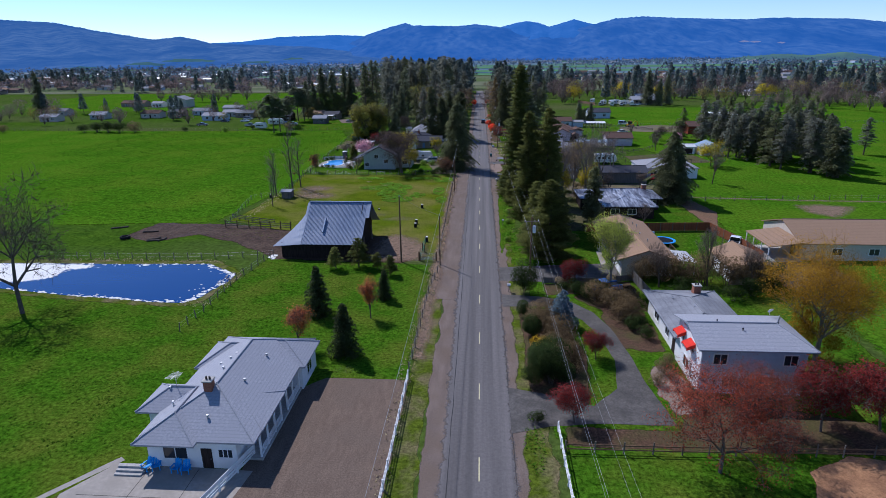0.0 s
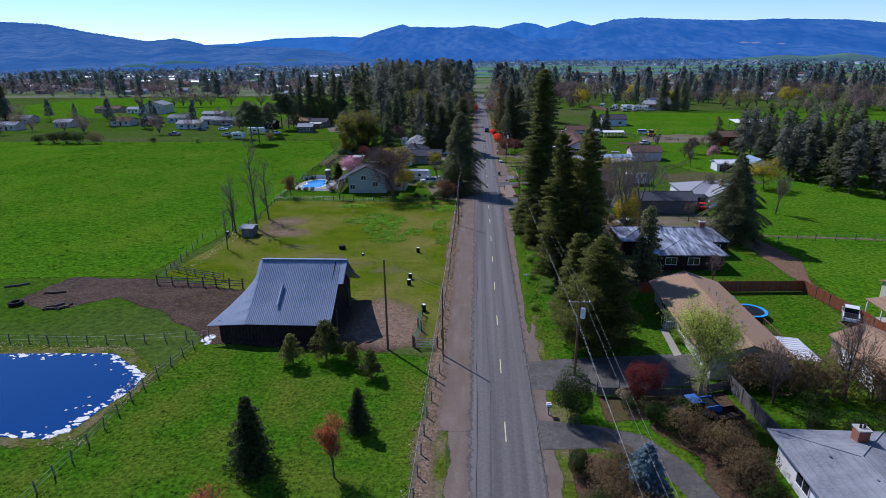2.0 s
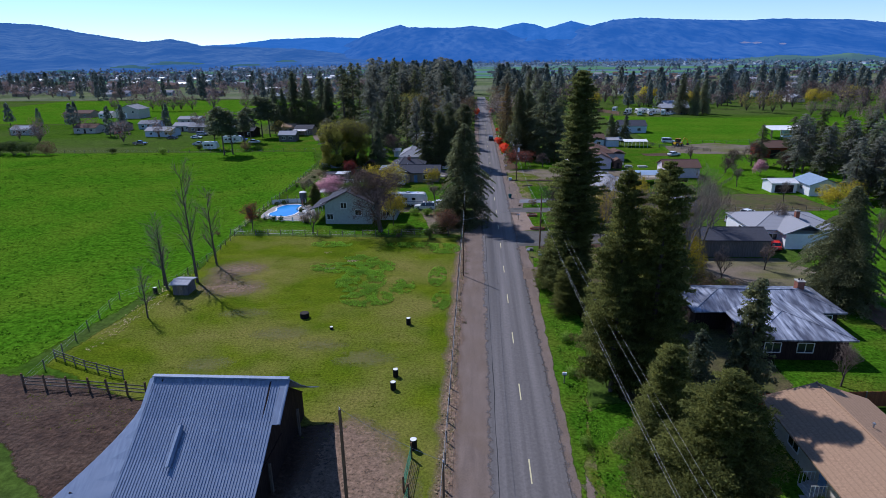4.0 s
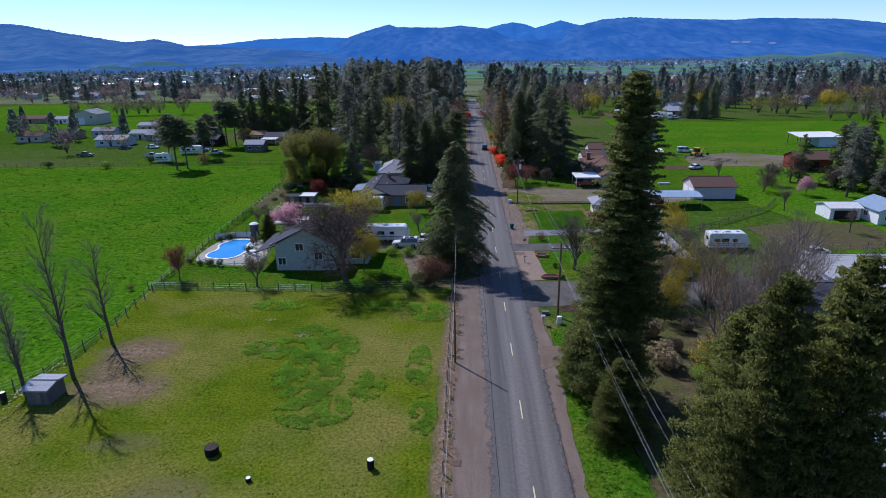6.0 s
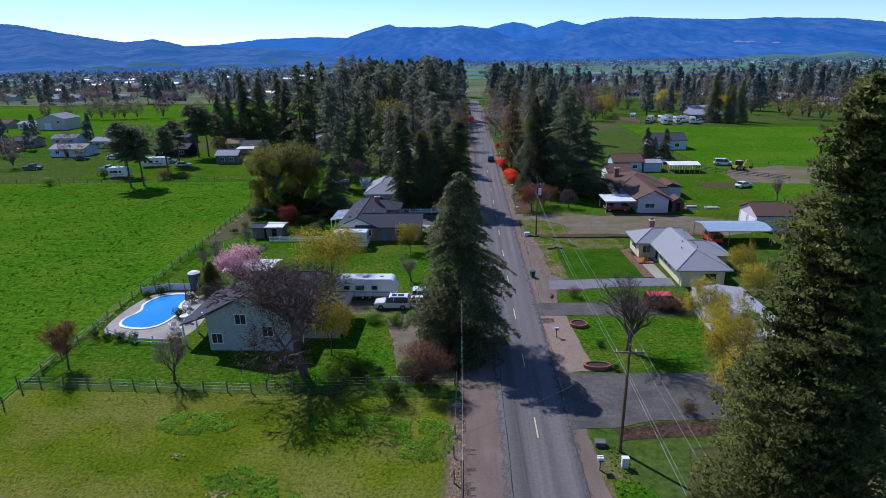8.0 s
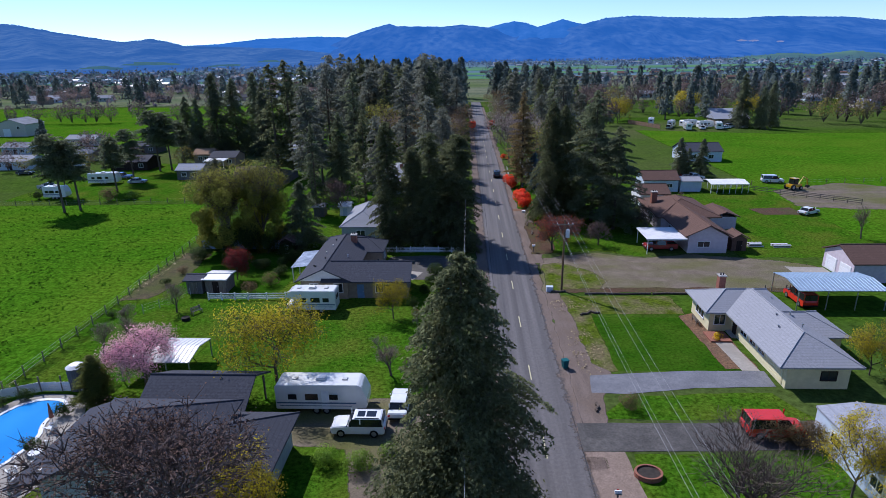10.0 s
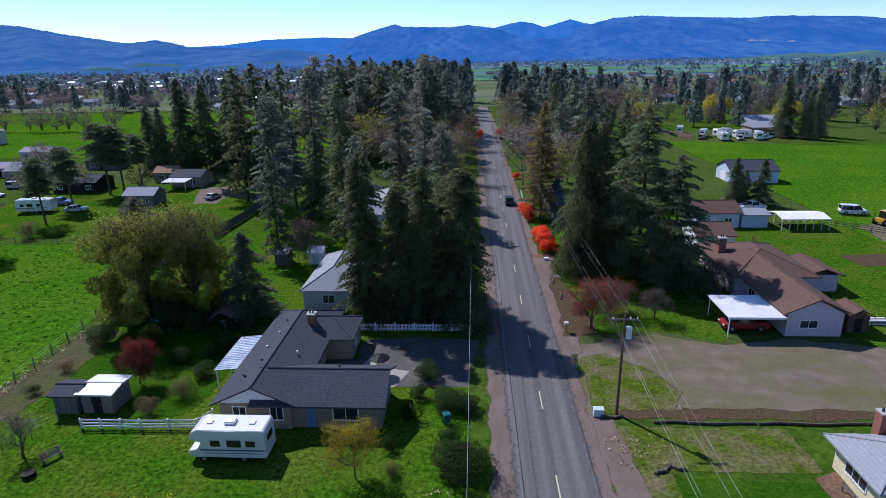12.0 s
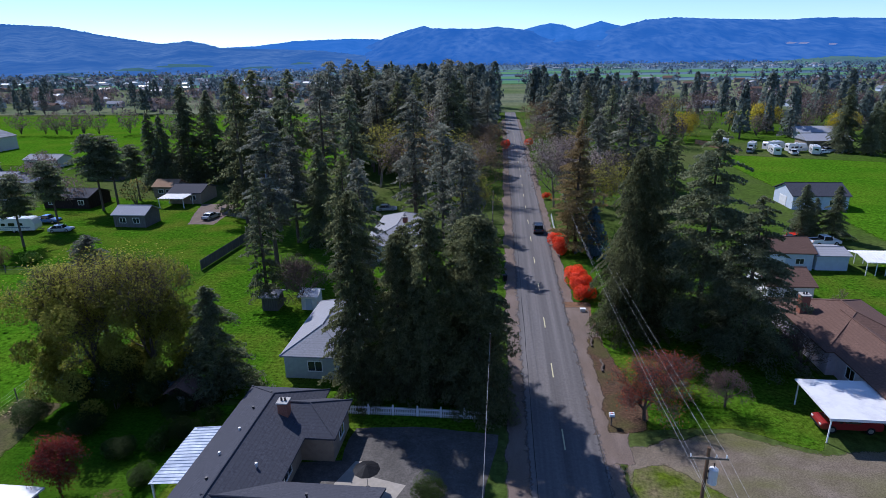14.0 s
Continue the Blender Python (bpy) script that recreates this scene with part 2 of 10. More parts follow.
BLUE_WALL = mat("blue_siding", (0.170, 0.270, 0.420), (0.140, 0.225, 0.360), 2, 0.7)
CREAM = mat("cream_siding", (0.720, 0.640, 0.400), (0.640, 0.565, 0.350), 2, 0.75)
PINK_WALL = mat("pale_pink_siding", (0.600, 0.520, 0.550), (0.530, 0.455, 0.485), 2, 0.75)
TAN_WALL = mat("tan_siding", (0.300, 0.240, 0.185), (0.245, 0.195, 0.150), 2, 0.8)
SAGE = mat("sage_siding", (0.420, 0.450, 0.420), (0.360, 0.390, 0.365), 2, 0.8)
BEIGE = mat("beige_stucco_and_shaded_white", (0.560, 0.500, 0.430), (0.490, 0.435, 0.370), 2, 0.85)
DARK_WALL = mat("dark_brown_boards", (0.048, 0.033, 0.028), (0.022, 0.016, 0.015), 2, 0.85, stretch=(4, 4, 0.4))
RED_WALL = mat("barn_red_boards", (0.330, 0.075, 0.045), (0.230, 0.050, 0.032), 2, 0.85, stretch=(4, 4, 0.4))
BRICK = mat("red_brick", (0.330, 0.140, 0.095), (0.220, 0.095, 0.070), 9, 0.9)
OLD_WOOD = mat("weathered_wood", (0.235, 0.200, 0.165), (0.125, 0.103, 0.085), 2, 0.9, stretch=(5, 5, 0.5), spread=0.25)
POLE_WOOD = mat("brown_pole_wood", (0.210, 0.125, 0.075), (0.120, 0.072, 0.046), 2, 0.9, stretch=(6, 6, 0.5))
STAINED = mat("red_brown_fence_wood", (0.270, 0.095, 0.045), (0.175, 0.062, 0.032), 2, 0.85, stretch=(6, 6, 0.4), spread=0.15)
GREY_BOARD = mat("grey_fence_boards", (0.165, 0.155, 0.150), (0.100, 0.094, 0.092), 2, 0.9, stretch=(6, 6, 0.4), spread=0.15)
BLUE_BOARD = mat("pale_blue_fence_boards", (0.300, 0.385, 0.520), (0.230, 0.300, 0.420), 2, 0.85, stretch=(6, 6, 0.4))
STEEL = mat("galvanised_steel", (0.450, 0.460, 0.470), (0.330, 0.335, 0.345), 6, 0.45, 0.8)
DARK_STEEL = mat("dark_steel", (0.060, 0.060, 0.065), (0.040, 0.040, 0.043), 6, 0.5, 0.6)
GREEN_STEEL = mat("green_painted_steel", (0.040, 0.190, 0.100), (0.030, 0.140, 0.075), 6, 0.5)
RED_CLOTH = mat("red_awning_canvas", (0.700, 0.045, 0.030), (0.560, 0.035, 0.025), 5, 0.8)
BLUE_PLASTIC = mat("bright_blue_plastic", (0.050, 0.350, 0.780), (0.040, 0.290, 0.660), 4, 0.45)
BLACK_PLASTIC = mat("black_plastic", (0.020, 0.020, 0.022), (0.012, 0.012, 0.013), 4, 0.5)
TEAL_PLASTIC = mat("teal_plastic", (0.020, 0.120, 0.130), (0.015, 0.090, 0.100), 4, 0.5)
RUBBER = mat("tyre_rubber", (0.022, 0.022, 0.022), (0.014, 0.014, 0.014), 8, 0.85)
GLASS = glass_mat("window_glass", (0.030, 0.036, 0.045))
CAR_GLASS = glass_mat("car_glass", (0.018, 0.020, 0.024), 0.04)
BARK = mat("grey_brown_bark", (0.150, 0.118, 0.095), (0.075, 0.058, 0.047), 3, 0.95, bump=0.03, stretch=(3, 3, 0.5))
PALE_BARK = mat("pale_grey_bark", (0.270, 0.235, 0.205), (0.150, 0.128, 0.112), 3, 0.95, bump=0.02, stretch=(3, 3, 0.5))
TWIG = mat("bare_twigs", (0.300, 0.235, 0.185), (0.185, 0.142, 0.114), 0.6, 0.9, island=0.3)
DARK_TWIG = mat("dark_bare_twigs", (0.150, 0.112, 0.096), (0.088, 0.066, 0.058), 0.6, 0.9, island=0.3)


def leaf(name, a, b, t=0.35, spec=0.25):
    return mat(name, a, b, 0.35, 0.6, translucent=t, island=0.30, spread=0.18, spec=spec)


FIR = leaf("fir_needles", (0.212, 0.232, 0.128), (0.130, 0.153, 0.094), 0.64, 0.05)
SPRUCE = leaf("spruce_needles", (0.190, 0.202, 0.094), (0.114, 0.127, 0.068), 0.62, 0.05)
PINE = leaf("pine_needles", (0.245, 0.250, 0.190), (0.160, 0.170, 0.136), 0.64, 0.05)
CEDAR = leaf("cedar_sprays", (0.210, 0.222, 0.060), (0.116, 0.132, 0.042), 0.62, 0.02)
SEQUOIA_SPRAY = leaf("sequoia_sprays", (0.180, 0.198, 0.058), (0.100, 0.116, 0.040), 0.6, 0.02)
DARK_NEEDLE = leaf("dark_evergreen_needles", (0.074, 0.094, 0.034), (0.042, 0.056, 0.024), 0.4, 0.05)
BLUE_FIR = leaf("blue_spruce_needles", (0.150, 0.230, 0.270), (0.090, 0.140, 0.170), 0.3)
OLIVE = leaf("olive_spring_leaves", (0.330, 0.315, 0.055), (0.200, 0.198, 0.040), 0.58, 0.05)
YELLOW = leaf("yellow_green_spring_leaves", (0.56, 0.45, 0.03), (0.37, 0.31, 0.024), 0.55, 0.05)
LIME = leaf("lime_spring_leaves", (0.5, 0.56, 0.1), (0.32, 0.385, 0.066), 0.55, 0.05)
GOLD = leaf("golden_spring_buds", (0.47, 0.265, 0.026), (0.31, 0.17, 0.02), 0.55, 0.05)
MAROON = leaf("maroon_spring_leaves", (0.40, 0.090, 0.048), (0.24, 0.056, 0.034), 0.55, 0.05)
WINE = leaf("dark_wine_leaves", (0.27, 0.042, 0.036), (0.16, 0.026, 0.024), 0.55, 0.05)
ORANGE = leaf("orange_red_buds", (0.640, 0.170, 0.045), (0.420, 0.105, 0.034), 0.5)
SCARLET = leaf("scarlet_new_leaves", (0.850, 0.090, 0.020), (0.640, 0.050, 0.016), 0.5)
PINK = leaf("pink_blossom", (0.850, 0.480, 0.560), (0.680, 0.330, 0.410), 0.5)
BUSH = leaf("dark_bush_leaves", (0.066, 0.1, 0.026), (0.036, 0.06, 0.017), 0.55, 0.05)
BRIGHT_BUSH = leaf("bright_bush_leaves", (0.220, 0.350, 0.032), (0.125, 0.215, 0.022), 0.5)
WEED = leaf("nettle_leaves", (0.165, 0.330, 0.020), (0.095, 0.210, 0.014), 0.55, 0.05)
DRY_WEED = leaf("dry_weeds", (0.420, 0.340, 0.190), (0.270, 0.215, 0.125), 0.4)
RUST_BUSH = leaf("russet_twigs", (0.235, 0.165, 0.085), (0.135, 0.098, 0.054), 0.55, 0.05)


def paint(name, c):
    m = mat(name, c, tuple(v * 0.93 for v in c), 1.5, 0.25, 0.0, spec=0.5)
    m.node_tree.nodes["Principled BSDF"].inputs["Coat Weight"].default_value = 0.6
    return m


CAR_WHITE = paint("white_car_paint", (0.780, 0.780, 0.780))
CAR_DARK = paint("dark_blue_grey_car_paint", (0.030, 0.036, 0.050))
CAR_RED = paint("red_car_paint", (0.620, 0.030, 0.018))
CAR_MAROON = paint("dark red car paint", (0.260, 0.020, 0.022))
CAR_BLUE = paint("blue_car_paint", (0.050, 0.130, 0.360))
CAR_SILVER = paint("silver_car_paint", (0.420, 0.430, 0.450))
RV_WHITE = paint("cream_white_coachwork", (0.740, 0.730, 0.690))
RV_STRIPE = paint("blue_grey_stripe", (0.100, 0.150, 0.230))
LAMP_RED = paint("red_lamp_lens", (0.450, 0.010, 0.010))

from mathutils.geometry import tessellate_polygon


# ---- mesh helpers ----
def link_mesh(name, me, material, parent=None, label="", smooth=False):
    if material:
        me.materials.append(material)
    if smooth:
        me.shade_smooth()
    ob = new(name, me)
    if parent:
        ob.parent = parent
    if label:
        tagged(ob, label)
    return ob


def part(name, bm, material, parent=None, label="", smooth=False):
    me = bpy.data.meshes.new(name)
    bmesh.ops.recalc_face_normals(bm, faces=bm.faces[:])
    bm.to_mesh(me)
    bm.free()
    return link_mesh(name, me, material, parent, label, smooth)


def raw(name, verts, faces, material, parent=None, label="", smooth=False):
    me = bpy.data.meshes.new(name)
    me.from_pydata([tuple(v) for v in verts], [], faces)
    me.update()
    return link_mesh(name, me, material, parent, label, smooth)


def thing(name, loc, label, category, group="", yaw=0.0, kind=""):
    ob = new(name)
    ob.matrix_basis = pose(*loc, 0, 0, yaw)
    return tagged(ob, label, category, group, kind)


def box(bm, x0, x1, y0, y1, z0, z1, bevel=0.0):
    vs = [bm.verts.new((x, y, z)) for z in (z0, z1) for y in (y0, y1) for x in (x0, x1)]
    fs = [bm.faces.new([vs[i] for i in q]) for q in ((0, 2, 3, 1), (4, 5, 7, 6), (0, 1, 5, 4), (2, 6, 7, 3), (0, 4, 6, 2), (1, 3, 7, 5))]
    if bevel:
        bmesh.ops.bevel(bm, geom=list({e for f in fs for e in f.edges}), offset=bevel, segments=2, affect="EDGES")
    return bm


def boxes(*rows, bevel=0.0):
    bm = bmesh.new()
    for r in rows:
        box(bm, *r, bevel=bevel)
    return bm


def tube(bm, p, q, r0, r1=None, n=6, caps=True):
    p, q = Vector(p), Vector(q)
    r1 = r0 if r1 is None else r1
    d = (q - p).normalized()
    u = d.orthogonal().normalized()
    v = d.cross(u)
    rings = []
    for c, r in ((p, r0), (q, r1)):
        rings.append([bm.verts.new(c + (u * math.cos(2 * math.pi * i / n) + v * math.sin(2 * math.pi * i / n)) * r) for i in range(n)])
    for i in range(n):
        bm.faces.new((rings[0][i], rings[0][(i + 1) % n], rings[1][(i + 1) % n], rings[1][i]))
    if caps:
        bm.faces.new(rings[0][::-1])
        bm.faces.new(rings[1])
    return bm


def polytube(bm, pts, r, n=4):
    """One unbroken round bar along points."""
    pts = [Vector(p) for p in pts]
    rings = []
    for i, p in enumerate(pts):
        d = (pts[min(i + 1, len(pts) - 1)] - pts[max(i - 1, 0)]).normalized()
        u = d.cross(Vector((0, 0, 1)))
        u = u.normalized() if u.length > 0.01 else Vector((1, 0, 0))
        v = d.cross(u)
        rings.append([bm.verts.new(p + (u * math.cos(2 * math.pi * k / n) + v * math.sin(2 * math.pi * k / n)) * r) for k in range(n)])
    for a, b in zip(rings, rings[1:]):
        for k in range(n):
            bm.faces.new((a[k], a[(k + 1) % n], b[(k + 1) % n], b[k]))
    return bm


def prism(bm, outline, axis, a, b):
    """Extrudes a 2D outline along x ('x': outline in y,z), y ('y': x,z) or z ('z': x,y) from a to b."""
    def at(p, k):
        return {"x": (k, p[0], p[1]), "y": (p[0], k, p[1]), "z": (p[0], p[1], k)}[axis]
    lo = [bm.verts.new(at(p, a)) for p in outline]
    hi = [bm.verts.new(at(p, b)) for p in outline]
    n = len(outline)
    bm.faces.new(lo[::-1])
    bm.faces.new(hi)
    for i in range(n):
        bm.faces.new((lo[i], lo[(i + 1) % n], hi[(i + 1) % n], hi[i]))
    return bm


def road_x(y):
    """The road's middle line."""
    return 0.25 - 0.0066 * y


def resample(pts, step, jitter, rng):
    out = []
    n = len(pts)
    for i in range(n):
        a, b = Vector(pts[i]), Vector(pts[(i + 1) % n])
        k = max(1, int((b - a).length / step))
        side = Vector((-(b - a).y, (b - a).x)).normalized()
        for j in range(k):
            out.append(a.lerp(b, j / k) + side * rng.uniform(-jitter, jitter))
    return out


def patch(name, pts, material, z, label, soft=0.8, step=1.6, jitter=0.18, category="ground", kind="structure"):
    """A thin ground sheet with an uneven outline. Beyond a soft of 0.3 m its rim frays, by the layer 'rim'."""
    rng = random.Random(name + str(pts[0]))
    area = sum(pts[i][0] * pts[(i + 1) % len(pts)][1] - pts[(i + 1) % len(pts)][0] * pts[i][1] for i in range(len(pts)))
    if area < 0:
        pts = pts[::-1]
    outer = resample(pts, step, jitter, rng)
    bm = bmesh.new()
    lay = bm.verts.layers.float.new("rim")
    if soft <= 0.3:
        ring = [bm.verts.new((p.x, p.y, z)) for p in outer]
        for v in ring:
            v[lay] = 1.0
        for tri in tessellate_polygon([[Vector((p.x, p.y, 0)) for p in outer]]):
            bm.faces.new([ring[k] for k in tri])
        bmesh.ops.recalc_face_normals(bm, faces=bm.faces[:])
        me = bpy.data.meshes.new(name)
        bm.to_mesh(me)
        bm.free()
    else:
        bm.free()
        P = np.array([(p.x, p.y) for p in outer])
        Q = np.roll(P, -1, 0)
        size = P.max(0) - P.min(0)
        cell = max(soft * 0.55, math.sqrt(size[0] * size[1] / 9000))
        xs = np.arange(P[:, 0].min() - cell, P[:, 0].max() + 2 * cell, cell)
        ys = np.arange(P[:, 1].min() - cell, P[:, 1].max() + 2 * cell, cell)
        X, Y = np.meshgrid(xs, ys)
        g = np.c_[X.ravel(), Y.ravel()]
        near, inside = np.full(len(g), 1e9), np.zeros(len(g), bool)
        for a, b in zip(P, Q):
            d = b - a
            f = np.clip(((g - a) @ d) / (d @ d), 0, 1)
            near = np.minimum(near, np.hypot(*(g - a - f[:, None] * d).T))
            cross = (a[1] > g[:, 1]) != (b[1] > g[:, 1])
            inside ^= cross & (g[:, 0] < (b[0] - a[0]) * (g[:, 1] - a[1]) / (b[1] - a[1] + 1e-12) + a[0])
        wide = max(soft, cell * 1.2)
        rim = np.where(inside, 0.32 + near / wide, 0.32 - near / wide)
        rim = np.clip(rim, -1.5, 1.0).astype(float)
        nx, ny = len(xs), len(ys)
        i = np.arange(nx * ny).reshape(ny, nx)
        quad = np.stack([i[:-1, :-1], i[:-1, 1:], i[1:, 1:], i[1:, :-1]], -1).reshape(-1, 4)
        quad = quad[(rim[quad] > 0.0).any(1)]
        used, back = np.unique(quad, return_inverse=True)
        me = bpy.data.meshes.new(name)
        me.from_pydata([(float(g[k, 0]), float(g[k, 1]), z) for k in used], [], back.reshape(-1, 4).tolist())
        me.attributes.new("rim", "FLOAT", "POINT").data.foreach_set("value", rim[used])
        me.update()
    ob = link_mesh(name, me, material)
    return tagged(ob, label, category, "", kind)


def strip(a, b, y0, y1, step=4.0):
    """The outline of a strip that runs beside the road from a to b metres off its middle."""
    ys = [y0 + (y1 - y0) * i / max(1, int((y1 - y0) / step)) for i in range(int((y1 - y0) / step) + 1)]
    return [(road_x(y) + a, y) for y in ys] + [(road_x(y) + b, y) for y in reversed(ys)]


# ---- foliage meshes ----
def quads(name, centre, along, side, material, parent, label="", taper=0.35, face=None, corners=4):
    """Many small leaf blades at once: centre, half length and half width vectors, one row each; face: the way each one shades."""
    n, k = len(centre), corners
    if face is not None:
        f = face / (np.linalg.norm(face, axis=1, keepdims=True) + 1e-6)
        along = along - 0.45 * f * (along * f).sum(1, keepdims=True)
        side = side - 0.45 * f * (side * f).sum(1, keepdims=True)
        turn = (np.cross(along, side) * f).sum(1) * (1 if k == 3 else -1)
        side = np.where(turn[:, None] < 0, -side, side)
    v = np.empty((n, k, 3))
    if k == 4:
        v[:, 0] = centre - along
        v[:, 1] = centre + side - along * taper
        v[:, 2] = centre + along
        v[:, 3] = centre - side + along * taper * 0.4
    else:
        v[:, 0] = centre - along + side * 1.3
        v[:, 1] = centre - along - side * 1.3
        v[:, 2] = centre + along
    me = bpy.data.meshes.new(name)
    me.vertices.add(n * k)
    me.vertices.foreach_set("co", v.reshape(-1))
    me.loops.add(n * k)
    me.loops.foreach_set("vertex_index", np.arange(n * k))
    me.polygons.add(n)
    me.polygons.foreach_set("loop_start", np.arange(0, n * k, k))
    me.polygons.foreach_set("loop_total", np.full(n, k))
    me.update(calc_edges=True)
    if face is not None:
        me.polygons.foreach_set("use_smooth", np.ones(n, bool))
        me.normals_split_custom_set_from_vertices(np.repeat(f, k, 0))
    return link_mesh(name, me, material, parent, label)


def unit(rng, n):
    d = rng.normal(size=(n, 3))
    return d / np.linalg.norm(d, axis=1, keepdims=True)


def blades(rng, centre, size, lean=None, flat=0.45):
    """Random half length and half width vectors for blades at these centres."""
    n = len(centre)
    a = unit(rng, n)
    if lean is not None:
        a = a * 0.8 + lean
        a /= np.linalg.norm(a, axis=1, keepdims=True)
    s = np.cross(a, unit(rng, n))
    s /= np.linalg.norm(s, axis=1, keepdims=True) + 1e-6
    k = size * rng.uniform(0.6, 1.35, (n, 1))
    return a * k * 0.5, s * k * 0.5 * flat


def conifer(label, height, radius, material, seed, bare=0.06, power=0.9, droop=0.25, per=7.0, size=0.55, clump=0.0, name="conifer_tree", belly=0.0, dense=4, corners=3, sweep=-0.35, rough=0.55, short=0.66):
    """A tapered trunk with limbs and a crown of needle sprays along drooping boughs."""
    rng = np.random.default_rng(seed)
    root = thing(name, (0, 0, 0), label, "tree")
    bm = bmesh.new()
    r0 = max(0.12, height * 0.016)
    tube(bm, (0, 0, -0.2), (0, 0, height * 0.55), r0, r0 * 0.6, 7)
    tube(bm, (0, 0, height * 0.55), (0, 0, height * 0.97), r0 * 0.6, 0.03, 6)
    n = int(height * per)
    cs, ls = [], []
    for i in range(n):
        u = bare + (1 - bare) * ((i + rng.uniform()) / n)
        reach = radius * ((1 - u) / (1 - bare)) ** power * rng.uniform(short, 1.10) + 0.2
        if belly:
            reach *= min(1.0, belly + (u - bare) * 3.0)
        if clump and rng.uniform() < clump * (1 - u):
            continue
        az = rng.uniform(0, 2 * math.pi)
        reach *= 1 + rough * noise.noise((math.cos(az) * 1.5 + seed, math.sin(az) * 1.5, u * height * 0.28))
        out = np.array([math.cos(az), math.sin(az), 0.0])
        z0 = u * height
        k = max(3, int(reach / (size * 0.5)))
        f = np.linspace(0.22, 1.0, k)
        sag = -droop * reach * f ** 1.6 + 0.12 * reach * np.sin(f * 3.1)
        p = out * (f * reach)[:, None] + np.array([0, 0, z0]) + np.c_[np.zeros(k), np.zeros(k), sag]
        side = np.array([-out[1], out[0], 0])
        w = (0.10 + 0.17 * reach * (1 - f * 0.7))[:, None]
        for _ in range(dense):
            cs.append(p + side * rng.normal(size=(k, 1)) * w + rng.normal(size=(k, 3)) * size * 0.16)
            ls.append(np.tile(out * 0.8 + np.array([0, 0, sweep]), (k, 1)))
        if i % 9 == 0 and u < 0.85:
            tube(bm, (0, 0, z0), tuple(p[min(k - 1, k * 2 // 3)]), r0 * 0.22 * (1 - u) + 0.02, 0.015, 4, False)
    part("trunk", bm, BARK, root)
    c = np.concatenate(cs)
    a, s = blades(rng, c, size * 1.08, np.concatenate(ls), 0.46)
    rad = np.c_[c[:, 0], c[:, 1], np.full(len(c), radius * 0.35)]
    rad /= np.linalg.norm(rad, axis=1, keepdims=True)
    quads("crown", c, a, s, material, root, face=rad * 0.8 + unit(rng, len(c)) * 0.7, corners=corners)
    return root


def branches(rng, height, levels, spread, up, ratio=0.66, start=0.28):
    """A branching skeleton: rows of start, end, two radii and the level."""
    rows = []

    def grow(p, d, length, rad, lv):
        steps = 2 if lv < len(levels) - 1 else 1
        for i in range(steps):
            d2 = d + rng.normal(size=3) * 0.13
            d2[2] += up * 0.12
            d2 /= np.linalg.norm(d2)
            q = p + d2 * length / steps
            r2 = rad * (0.82 if i + 1 < steps else 0.66)
            rows.append((p, q, rad, r2, lv))
            if lv + 1 < len(levels):
                k = levels[lv + 1] if i == steps - 1 else max(1, levels[lv + 1] // 2)
                az0 = rng.uniform(0, 6.28)
                for j in range(k):
                    az = az0 + 6.283 * j / k + rng.uniform(-0.4, 0.4)
                    u = np.cross(d2, [0.3, 0.2, 1.0])
                    u /= np.linalg.norm(u) + 1e-6
                    v = np.cross(d2, u)
                    nd = d2 * rng.uniform(0.6, 1.0) + (u * math.cos(az) + v * math.sin(az)) * spread * rng.uniform(0.7, 1.2)
                    nd[2] += up * 0.25
                    nd /= np.linalg.norm(nd)
                    grow(q, nd, length * ratio * rng.uniform(0.75, 1.15), r2 * 0.66, lv + 1)
            p, d, rad = q, d2, r2
    grow(np.zeros(3), np.array([0.03, 0.02, 1.0]), height * start, height * 0.015 + 0.03, 0)
    return rows


